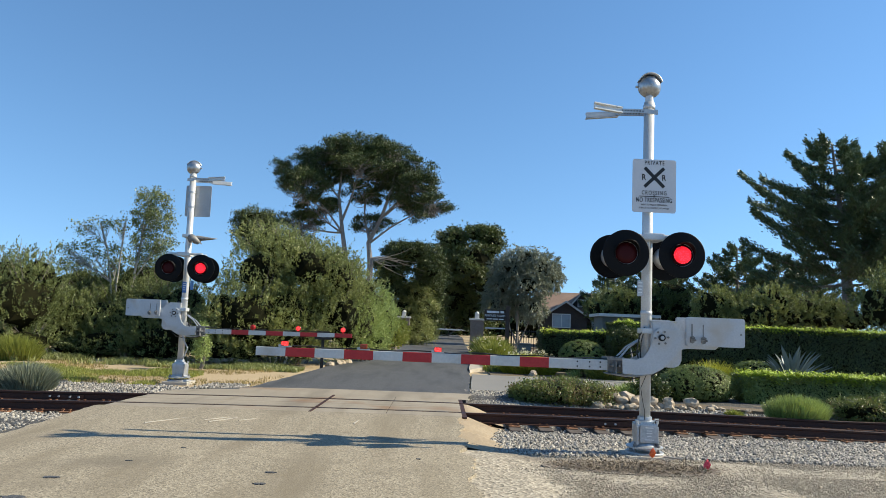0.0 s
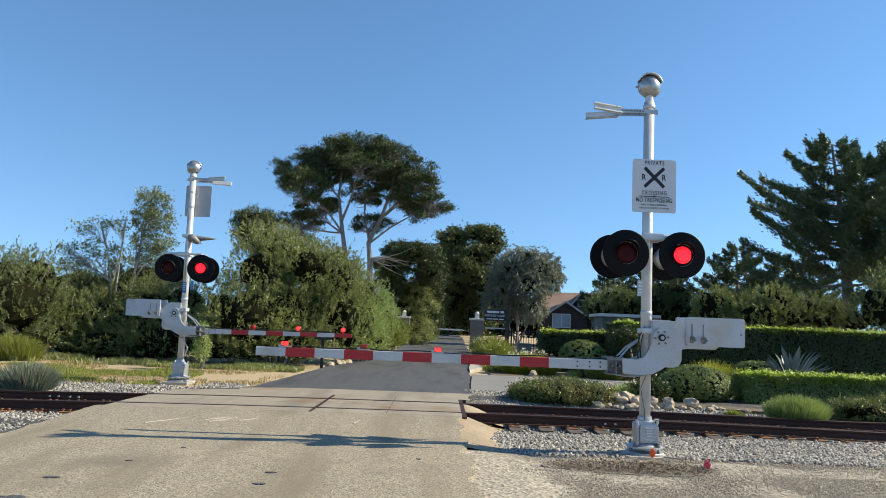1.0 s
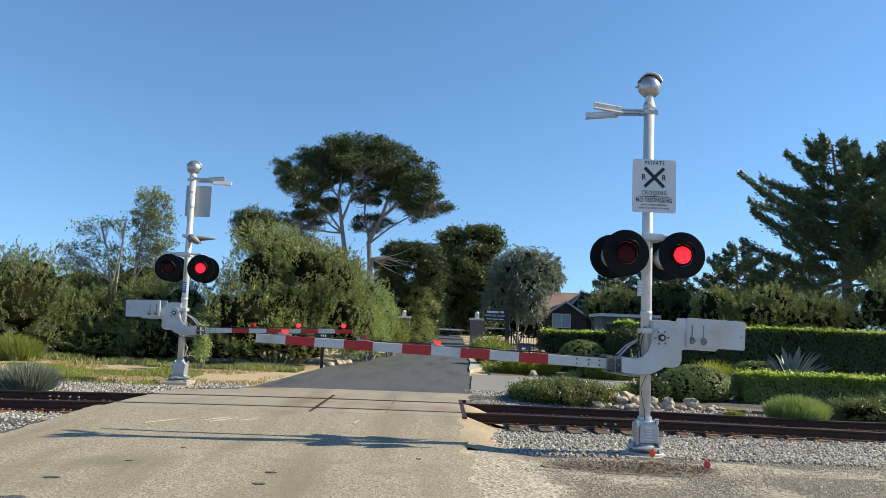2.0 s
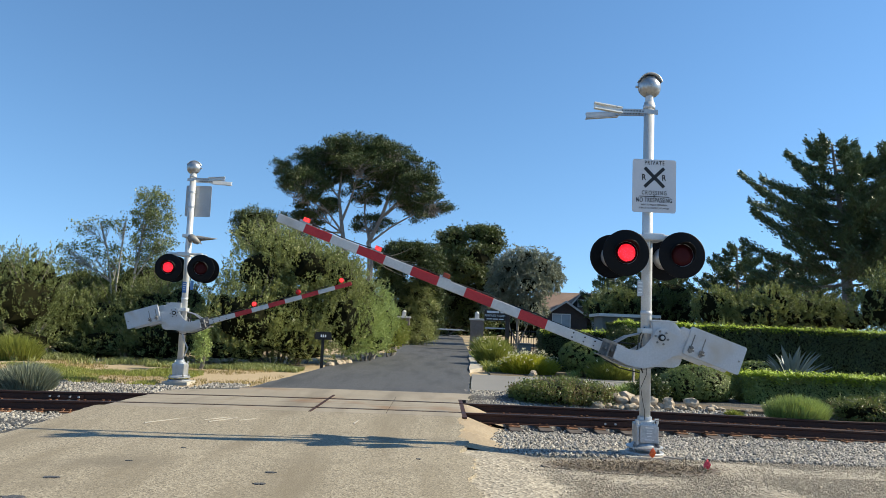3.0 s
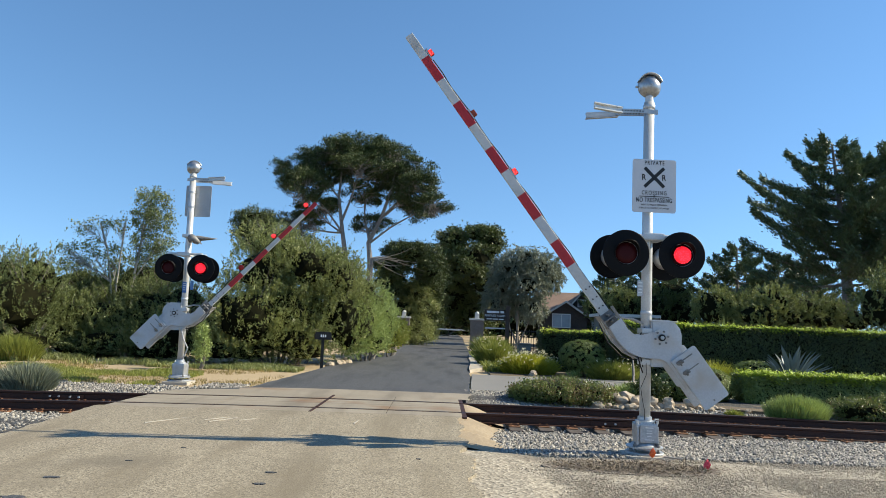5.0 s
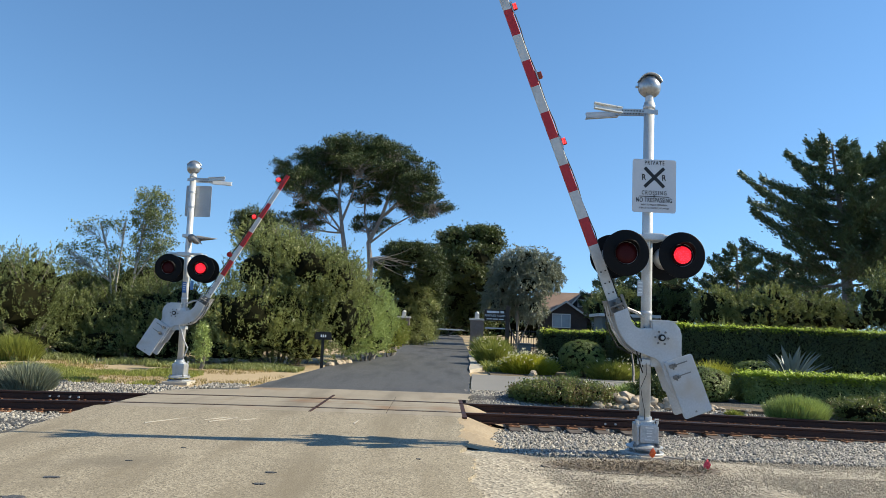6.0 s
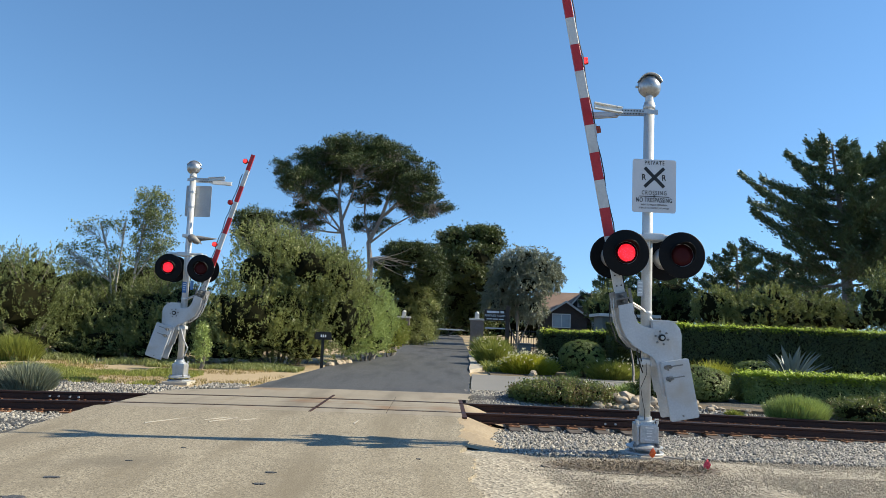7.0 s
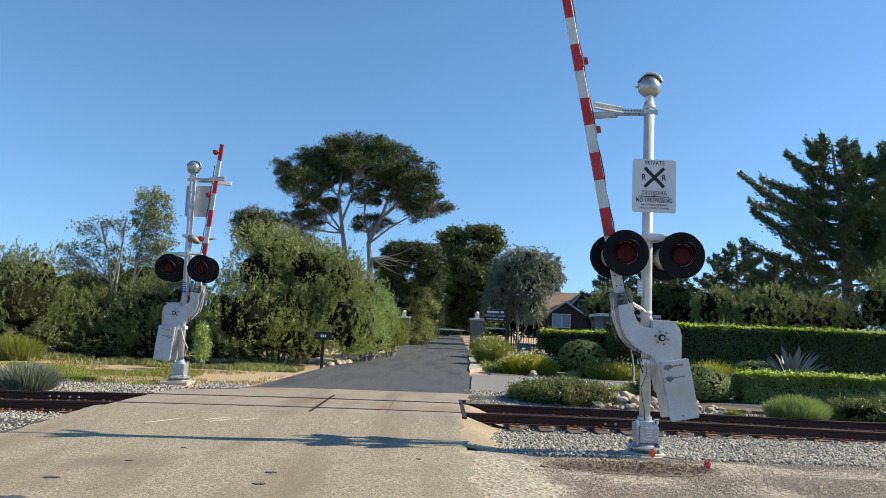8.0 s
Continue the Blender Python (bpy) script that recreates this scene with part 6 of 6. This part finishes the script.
bush("garden_shrub", [(17.62, 34.50, 3.09, 1.11, 1.10, 0.61), (18.71, 34.50, 3.00, 0.93, 1.10, 0.69), (16.68, 34.00, 2.58, 1.02, 1.00, 0.54), (18.03, 34.00, 2.48, 1.22, 1.00, 0.49), (19.70, 34.00, 2.54, 1.06, 1.10, 0.75)], 20000, (0.085, 0.035), L_SCRUB, "yellow-green garden shrubs behind the hedge", "shrub", 84, 0.3, 50, 0.6, 0.4, 10, shoot=0.55)
bush("garden_shrub", [(18.30, 30.00, 3.02, 0.73, 1.30, 1.39), (19.58, 30.50, 3.44, 1.15, 1.50, 1.73), (21.13, 31.00, 3.27, 1.49, 1.60, 1.79)], 34000, (0.09, 0.045), L_SCRUB, "tall olive green shrub beside the hedge", "shrub", 85, 0.26, 50, 0.6, 0.5, 0, shoot=0.5)
for k, (x, y) in enumerate(((11.87, 30.00), (13.86, 31.00), (15.08, 31.00), (10.57, 30.00))):
    tuft_plant("spiky_stalk", x, y, 0.3, 0.3, (2.4, 2.2, 2.15, 2.1)[k], 150, L_LAV, "spiky pale green stalk above the hedge", 90 + k, 0.05, 0.1, 0.12)

# far woods that close the view
rng = np.random.default_rng(99)
lumps = []
for k in range(34):
    x = -170 + 10.5 * k + rng.normal() * 3
    d = 118 + rng.normal() * 8
    h = rng.uniform(2.2, 4.4) + (2.0 if 60 < x or -6 < x < 20 else 0.0)
    lumps.append((x, d, h * 0.45, 8.5, 4.5, h * 0.55))
at = clump_points(rng, lumps, 36000, 1.2, 50, 0.7)
woods = leaf_cloud("far_woods", at, 0.8, 0.4, L_DARK, None, rng, (0, 0, 0.4))
tagged(woods, "distant dark green trees", "trees", kind="stuff")
# Near-black lumps paint the shade inside the far woods.
bm_core = core_mesh("far_shade_core", lumps, CORE, None, rng, 0.85)
tagged(bm_core, "near-black lumps painting the shade inside the distant trees", "trees", kind="stuff")

# grass and weeds on the ground
ground_cover("verge_grass", -12.5, -6.4, 16.3, 21.0, 30000, 0.12, L_GRASS, "patchy green grass on dry dirt", 101, -0.05, 0.52)
ground_cover("dry_grass", -14, -4.3, 16.6, 23, 14000, 0.10, L_DRY, "thin dry straw-coloured grass", 102, -0.05, 0.62)
ground_cover("bush_foot_weeds", -9.0, -4.3, 22.0, 24.6, 11000, 0.17, L_BUSH, "green weeds at the foot of the bush", 103, -0.05, 0.56, 0.02)
ground_cover("bush_foot_weeds", -16, -8.5, 21.8, 24.8, 9000, 0.26, L_BUSH, "green weeds at the foot of the scrub", 104, -0.05, 0.58, 0.02)
ground_cover("road_edge_weeds", 1.7, 3.4, 25.5, 40, 9000, 0.35, L_GRASS, "green weeds along the kerb", 105, -0.02, 0.45, 0.03)
ground_cover("bed_weeds", 4.5, 14, 23.8, 25.0, 9000, 0.32, L_LAV, "low planting before the hedge", 106, -0.02, 0.45, 0.025)
ground_cover("bed_weeds", 5.5, 15, 18.6, 21.5, 9000, 0.22, L_MOUND, "low dark planting in the garden bed", 107, -0.02, 0.45, 0.025)


# twigs and dry scraps on the mulch
rng = np.random.default_rng(118)
d = ball(rng, 5200) * [1.1, 0.4, 0]
litter = leaf_cloud("mulch_litter", d + [2.45, 9.0, -0.052], 0.05, 0.014, MULCHLITTER, None, rng, facing=np.tile([0.0, 0.0, 1.0], (5200, 1)))
tagged(litter, "dry twigs and bark scraps on the mulch", "litter", kind="stuff")


# ---------------------------------------------------------------- rocks
def rock(x, y, z, r, seed, label="rounded tan garden boulder"):
    bm = bmesh.new()
    bmesh.ops.create_icosphere(bm, subdivisions=2, radius=1)
    for v in bm.verts:
        w = 1 + 0.55 * noise.noise(v.co * 1.2 + Vector((seed * 7.1, 0, 0))) + 0.08 * noise.noise(v.co * 4 + Vector((0, seed * 3.3, 0)))
        v.co = Vector((v.co.x * r[0] * w, v.co.y * r[1] * w, v.co.z * r[2] * w))
    ob = part("garden_rock", bm, ROCK, None)
    ob.matrix_world = pose(x, y, z, 0, 0, seed * 47)
    return tagged(ob, label, "rock", "garden rocks")


rng = np.random.default_rng(120)
for k in range(26):
    u = (k / 25) ** 1.5
    s = rng.uniform(0.05, 0.12)
    rock(3.45 + 3.3 * u + rng.normal() * 0.08, 15.75 + 0.1 * u + rng.normal() * 0.14, -0.05 + s * 0.35, (s * rng.uniform(0.9, 1.4), s, s * rng.uniform(0.6, 0.9)), k)
for k, (x, y, s) in enumerate(((3.9, 16.05, 0.14), (4.2, 16.1, 0.17), (3.68, 16.0, 0.12), (4.5, 16.0, 0.13), (4.05, 15.9, 0.11), (4.35, 15.85, 0.12), (4.75, 15.95, 0.11), (5.1, 15.9, 0.12), (5.6, 15.95, 0.13))):
    rock(x, y, 0.05 + s * 0.35, (s * 1.2, s, s * 0.95), 30 + k, "large tan boulder in the garden edge")
for k, (x, y, s) in enumerate(((-3.75, 25.0, 0.16), (-3.65, 26.0, 0.18), (-3.5, 27.2, 0.2), (-3.55, 26.6, 0.14), (3.2, 24.3, 0.16))):
    rock(x, y, 0.04, (s * 1.3, s, s * 0.8), 40 + k, "pale stone at the road edge")


# ---------------------------------------------------------------- roadside things
def mailbox():
    x, y = -3.95, 24.4
    ob = root("mailbox", pose(x, y, GROUND, 0, 0, 12), "black metal mailbox on a dark post", "mailbox")
    part("post", box(bmesh.new(), -0.05, 0.05, -0.05, 0.05, -0.05, 0.98, 0.006), IRON, ob)
    bm = slab(bmesh.new(), [(-0.28, 0.98), (0.28, 0.98), (0.28, 1.16), (0.24, 1.24), (-0.24, 1.24), (-0.28, 1.16)], -0.12, 0.12, 0.01)
    b = part("box", bm, IRON, ob)
    bm = bmesh.new()
    for k in range(3):
        box(bm, -0.09 + 0.07 * k, -0.045 + 0.07 * k, -0.126, -0.121, 1.06, 1.15)
    part("number_bars", bm, WHITEPAINT, b)


mailbox()


def brick_pillar(x, y, label):
    ob = root("gate_pillar", pose(x, y, GROUND), label, "pillar", "gate pillars")
    bm = box(bmesh.new(), -0.42, 0.42, -0.42, 0.42, -0.05, 2.0, 0.02)
    shaft = part("shaft", bm, BRICK, ob, "brown brick shaft")
    for k in range(13):
        bm = bmesh.new()
        for s in (-1, 1):
            for j in range(4):
                o = 0.1 * (k % 2)
                a = -0.42 + o + 0.21 * j
                box(bm, max(-0.42, a) + 0.006, min(0.42, a + 0.205), s * 0.425 - 0.008, s * 0.425 + 0.008, 0.05 + 0.15 * k, 0.185 + 0.15 * k)
        part("brick_course", bm, BRICK, shaft)
    bm = box(bmesh.new(), -0.50, 0.50, -0.50, 0.50, 2.0, 2.12, 0.03)
    part("cap", bm, CAPSTONE, ob, "pale stone cap")
    bm = bmesh.new()
    box(bm, -0.16, 0.16, -0.16, 0.16, 2.12, 2.18, 0.01)
    box(bm, -0.13, 0.13, -0.13, 0.13, 2.18, 2.46, 0.02)
    rod(bm, (0, 0, 2.46), (0, 0, 2.58), 0.17, 0.03, 4)
    part("lantern", bm, CAPSTONE, ob, "pale square lantern")
    part("number_plate", box(bmesh.new(), -0.02, 0.16, -0.45, -0.43, 0.62, 0.9), WHITEPAINT, ob, "small white plate")


brick_pillar(*(2.42, 47.00), "brown brick gate pillar with pale cap and lantern")
brick_pillar(*(-2.62, 52.00), "brown brick gate pillar half hidden by shrubs")

px0, py0 = (4.13, 44.00)
road_sign = root("private_road_sign", pose(px0, py0, GROUND), "brown wooden private road sign on a post", "sign")
part("post", box(bmesh.new(), -0.12, 0.12, -0.12, 0.12, -0.05, 2.85, 0.01), BROWNWOOD, road_sign)
part("post_cap", box(bmesh.new(), -0.15, 0.15, -0.15, 0.15, 2.85, 2.92, 0.02), BROWNWOOD, road_sign)
bm = box(bmesh.new(), -1.42, -0.13, -0.04, 0.04, 2.0, 2.68, 0.01)
board = part("board", bm, BROWNWOOD, road_sign, "dark brown board with white letters")
part("rail_board", box(bmesh.new(), -1.35, -0.13, -0.03, 0.03, 1.5, 1.58, 0.008), CAPSTONE, road_sign)
part("small_board", box(bmesh.new(), -0.16, 0.20, -0.16, -0.125, 0.25, 0.62, 0.005), BROWNWOOD, road_sign)
bm = bmesh.new()
for x0, x1 in ((-1.28, -0.52), (-0.44, -0.22)):
    box(bm, x0, x1, -0.046, -0.041, 2.47, 2.60)
for x0, x1 in ((-1.28, -0.95), (-0.9, -0.6), (-0.52, -0.24)):
    box(bm, x0, x1, -0.046, -0.041, 2.07, 2.13)
part("name_bars", bm, WHITEPAINT, board)
lettering("PRIVATE ROAD", 0.185, -0.77, -0.043, 2.30, board, WHITEPAINT)

gx, gy = (1.52, 88.00)
bar_gate = root("bar_gate", pose(gx, gy, GROUND), "closed white bar gate across the road", "gate")
part("bar", box(bmesh.new(), -3.2, 3.4, -0.05, 0.05, 0.95, 1.13, 0.02), WHITEPAINT, bar_gate)
part("gate_post", box(bmesh.new(), 3.2, 3.6, -0.2, 0.2, -0.05, 1.35, 0.02), IRON, bar_gate)
part("gate_post", box(bmesh.new(), -3.3, -3.1, -0.1, 0.1, -0.05, 1.15, 0.02), IRON, bar_gate)

sx, sy = (-1.46, 66.00)
stop = root("round_sign", pose(sx, sy, GROUND), "faded red sign on a thin post", "sign")
part("post", rod(bmesh.new(), (0, 0, -0.05), (0, 0, 1.4), 0.04, n=10), GALV, stop)
bm = rod(bmesh.new(), (0, -0.045, 1.35), (0, -0.06, 1.35), 0.33, n=8)
part("plate", bm, REDSIGN, stop)
part("plate_bar", box(bmesh.new(), -0.2, 0.2, -0.066, -0.061, 1.3, 1.4), WHITEPAINT, stop)
for x, y, h in ((*(-2.66, 42.00), 1.25), (*(-2.28, 58.00), 1.4)):
    post = root("marker_post", pose(x, y, GROUND), "thin pale wooden marker post", "post")
    part("stake", box(bmesh.new(), -0.06, 0.06, -0.05, 0.05, -0.05, h, 0.01), KERB, post)
ux, uy = (-2.12, 60.00)
bin_box = root("utility_box", pose(ux, uy, GROUND), "green utility cabinet by the road", "cabinet")
part("body", box(bmesh.new(), -0.45, 0.45, -0.3, 0.3, -0.05, 1.15, 0.03), GREENWALL, bin_box)
part("lid", box(bmesh.new(), -0.5, 0.5, -0.35, 0.35, 1.15, 1.25, 0.03), GREENWALL, bin_box)
ux, uy = (4.72, 40.00)
bin_box = root("utility_box", pose(ux, uy, GROUND), "dark green utility cabinet by the hedge", "cabinet")
part("body", box(bmesh.new(), -0.35, 0.35, -0.3, 0.3, -0.05, 0.72, 0.03), GREENWALL, bin_box)
part("lid", box(bmesh.new(), -0.40, 0.40, -0.35, 0.35, 0.72, 0.79, 0.02), GREENWALL, bin_box)

# iron fence behind the sign
fx, fy = (4.60, 46.00)
fence = root("iron_fence", pose(fx, fy, GROUND), "black iron railing fence behind the sign", "fence")
part("top_rail", box(bmesh.new(), 0, 4.0, -0.02, 0.02, 1.38, 1.44), IRON, fence)
part("bottom_rail", box(bmesh.new(), 0, 4.0, -0.02, 0.02, 0.3, 0.35), IRON, fence)
for x in (0.0, 2.0, 4.0):
    part("fence_post", box(bmesh.new(), x - 0.04, x + 0.04, -0.04, 0.04, -0.1, 1.55), IRON, fence)
pk = box(bmesh.new(), -0.014, 0.014, -0.014, 0.014, 0.2, 1.5)
first_picket = part("picket", pk, IRON, fence)
for k in range(1, 26):
    p = new("picket", first_picket.data)
    p.parent = fence
    p.matrix_basis = pose(0.16 * k, 0, 0)


# ---------------------------------------------------------------- house and shed
def window(parent, x, y, z, w, h):
    bm = bmesh.new()
    for a, b, c, d in ((-w / 2 - 0.08, w / 2 + 0.08, h / 2, h / 2 + 0.09), (-w / 2 - 0.08, w / 2 + 0.08, -h / 2 - 0.09, -h / 2), (-w / 2 - 0.08, -w / 2, -h / 2, h / 2), (w / 2, w / 2 + 0.08, -h / 2, h / 2), (-0.025, 0.025, -h / 2, h / 2)):
        box(bm, x + a, x + b, y - 0.06, y + 0.04, z + c, z + d)
    win = part("window", bm, WHITEPAINT, parent, "white framed window")
    part("pane", box(bmesh.new(), x - w / 2, x + w / 2, y - 0.01, y + 0.03, z - h / 2, z + h / 2), PANEGLASS, win)


hx, hy = (12.05, 66.00)
house = root("house", pose(hx, hy, GROUND, 0, 0, -8), "dark shingled house with brown roof and dormer", "house")
part("wall", box(bmesh.new(), -3.0, 3.2, 0, 7, -0.05, 3.0), SHINGLE, house)
bm = bmesh.new()
v = [bm.verts.new(p) for p in ((-3.4, -0.5, 2.85), (3.7, -0.5, 2.85), (3.7, 3.5, 5.2), (-3.4, 3.5, 5.2), (3.7, 7.5, 2.85), (-3.4, 7.5, 2.85))]
for f in ((0, 1, 2, 3), (3, 2, 4, 5), (0, 3, 5), (1, 4, 2), (0, 5, 4, 1)):
    bm.faces.new([v[k] for k in f])
part("roof", bm, ROOFTILE, house, "brown shingle roof")
for gx0, w, base, peak, depth_y in ((-0.5, 1.9, 2.9, 4.15, -1.2), (1.0, 0.85, 4.1, 5.1, 0.9)):
    bm = slab(bmesh.new(), [(gx0 - w, -0.05 if w > 1.5 else 3.2), (gx0 + w, -0.05 if w > 1.5 else 3.2), (gx0 + w, base), (gx0, peak), (gx0 - w, base)], depth_y, 3.4)
    gable = part("gable", bm, SHINGLE, house)
    bm = bmesh.new()
    for s in (-1, 1):
        k = (peak - base) / w
        vs = [bm.verts.new((gx0 + s * a, y, peak - k * a + o)) for y in (depth_y - 0.35, 3.4) for a, o in ((0, 0.06), (w + 0.3, 0.06), (w + 0.3, -0.1), (0, -0.1))]
        for f in ((0, 1, 2, 3), (4, 7, 6, 5), (0, 4, 5, 1), (1, 5, 6, 2), (2, 6, 7, 3), (3, 7, 4, 0)):
            bm.faces.new([vs[j] for j in f])
    part("gable_roof", bm, ROOFTILE, house)
    bm = bmesh.new()
    for s in (-1, 1):
        k = (peak - base) / w
        vs = [bm.verts.new((gx0 + s * a, depth_y - 0.38 + dy, peak - k * a + o)) for dy in (0, 0.03) for a, o in ((0, 0.08), (w + 0.32, 0.08), (w + 0.32, -0.12), (0, -0.12))]
        for f in ((0, 1, 2, 3), (4, 7, 6, 5), (0, 4, 5, 1), (2, 6, 7, 3)):
            bm.faces.new([vs[j] for j in f])
    part("barge_board", bm, CAPSTONE, house)
    window(gable, gx0 - (0.4 if w > 1.5 else 0), depth_y - 0.02, 2.4 if w > 1.5 else 4.1, 1.5 if w > 1.5 else 0.6, 1.1 if w > 1.5 else 0.55)
window(house, 2.4, -0.02, 1.9, 0.9, 1.2)

gx, gy = (10.08, 40.00)
shed = root("garden_shed", pose(gx, gy, GROUND, 0, 0, -3), "low grey-green flat-roofed outbuilding", "shed")
part("wall", box(bmesh.new(), -1.0, 1.9, 0, 3, -0.05, 2.45), GREENWALL, shed)
part("roof", box(bmesh.new(), -1.25, 2.15, -0.35, 3.3, 2.45, 2.62, 0.02), CAPSTONE, shed, "pale flat roof edge")
for k in range(6):
    part("batten", box(bmesh.new(), -0.95 + 0.5 * k, -0.90 + 0.5 * k, -0.03, 0.0, 0, 2.45), GREENWALL, shed)
window(shed, 0.3, -0.02, 1.75, 0.7, 0.8)

# survey flags near the mast
for x, y, mat, label in ((2.90, 9.74, FLAGORANGE, "orange survey marker cap at the mast foot"), (3.36, 9.02, FLAGPINK, "red survey flag in the gravel")):
    fl = root("survey_marker", pose(x, y, -0.07), label, "marker")
    part("stake", rod(bmesh.new(), (0, 0, -0.05), (0, 0, 0.06), 0.006, n=6), GALV, fl)
    bm = lathe(bmesh.new(), [(0.0, 0.13), (0.03, 0.12), (0.055, 0.08), (0.05, 0.04), (0.02, 0.02), (0.0, 0.02)], pose(0, 0, 0, 8, 5, 0), 9)
    for v in bm.verts:
        v.co = Vector((v.co.x * 0.75, v.co.y * 0.5, v.co.z * 0.9)) * (1 + 0.6 * noise.noise(v.co * 24))
    part("cap", bm, mat, fl)
hose = root("drain_pipe", pose(3.05, 9.72, -0.06), "short white plastic pipe lying on gravel", "pipe")
part("pipe", rod(bmesh.new(), (0.0, 0.0, 0.02), (0.22, -0.12, 0.02), 0.012, n=10), KERB, hose)

# tar marks on the near road
rng = np.random.default_rng(140)
for k, (x, y, r) in enumerate(((-3.63, 6.98, 0.075), (-1.67, 7.05, 0.055), (-3.29, 7.88, 0.03), (-1.69, 7.57, 0.05), (-0.19, 8.63, 0.03), (-3.01, 8.75, 0.03), (-3.54, 6.20, 0.1))):
    bm = bmesh.new()
    vs = [bm.verts.new((r * math.cos(a) * (1 + 0.9 * noise.noise(Vector((math.cos(a) * 2, math.sin(a) * 2, k)))), 0.55 * r * math.sin(a) * (1 + 0.9 * noise.noise(Vector((math.cos(a) * 2, math.sin(a) * 2, k + 9)))), 0)) for a in between(0, 6.0, 22)]
    bm.faces.new(vs)
    got = bmesh.ops.extrude_face_region(bm, geom=bm.faces[:])
    bmesh.ops.translate(bm, vec=(0, 0, -0.02), verts=[v for v in got["geom"] if isinstance(v, bmesh.types.BMVert)])
    spot = part("tar_patch", bm, ASPHALT if r < 0.15 else DRIVE)
    spot.matrix_world = pose(x, y, 0.012 + 0.03 * ease((y - 9.5) / 2.5))
    tagged(spot, "dark tar patch on the worn road", "road patch", kind="structure")

# pale scrapes on the road before the crossing
for (x, y, w), turn in zip(((-3.96, 10.83, 0.9), (-3.33, 11.08, 0.5), (-3.21, 10.99, 0.6), (-1.23, 11.19, 0.35), (-2.86, 11.09, 0.4)), (62, 58, 63, 85, 60)):
    scrape = part("scrape_mark", box(bmesh.new(), -w / 2, w / 2, -0.012, 0.012, -0.004, 0.004), KERB)
    scrape.matrix_world = pose(x, y, crown(x) * ease((y - 9.5) / 2.5) + 0.006, 0, 0, turn)
    tagged(scrape, "thin pale scrape on the worn road", "road mark", kind="structure")


# ---------------------------------------------------------------- what moves
def motions():
    rise_near = [(0, -0.2), (1.75, -0.2), (2.0, 1.6), (2.3, 6.2), (2.8, 15.5), (3.1, 21.1), (3.5, 28.5), (4.0, 37.3), (4.5, 45.7), (5.8, 65.1), (6.0, 68.7), (6.3, 74.2), (6.5, 76.8), (6.7, 78.1), (7.0, 78.6), (8.0, 78.6)]
    rise_far = [(0, 0), (1.75, 0), (2.0, 1.4), (2.3, 5.3), (2.8, 13.8), (3.3, 21.8), (3.6, 26.5), (4.5, 39.6), (5.8, 57.2), (6.5, 66.3), (7.0, 73.4), (7.5, 80.3), (7.8, 83.4), (8.0, 84.5)]
    for arm, rise in ((near_arm, rise_near), (far_arm, rise_far)):
        walk(arm, [(t, pose(0.16, 0, 1.615, 0, a, 0)) for t, a in rise])
    first = [(0.07, 0.75), (1.36, 1.97), (2.62, 3.27), (3.84, 4.54), (5.16, 5.77), (6.34, 7.04), (7.64, 7.74)]
    second = [(-1, 0.07), (0.75, 1.36), (1.97, 2.62), (3.34, 3.84), (4.54, 5.16), (5.85, 6.34), (7.04, 7.64)]

    def blink(ob, on, off, spans):
        rows = [(0.0, on if spans[0][0] < 0 else off)]
        for a, b in spans:
            if a > 0:
                rows += [(a - 0.017, off), (a + 0.017, on)]
            rows += [(b - 0.017, on), (b + 0.017, off)]
        rows.append((8.0, off))
        walk(ob, rows)

    # the diodes sit before the dark lens while they shine and draw back behind it between flashes
    for glows, order in ((near_glows, (first, second)), (far_glows, (second, first))):
        for (led, m), spans in zip(glows, order):
            blink(led, m @ Matrix.Translation((0, 0, 0.022)), m @ Matrix.Translation((0, 0, -0.012)), spans)
    for (led, on, off), spans in zip(near_arm_glows[:2], (second, first)):
        blink(led, on, off, spans)
    for led, on, off in (near_arm_glows[2], far_arm_glows[2]):
        blink(led, on, off, [(-1, 7.74)])
    for (led, on, off), spans in zip(far_arm_glows[:2], (first, second)):
        blink(led, on, off, spans)


motions()
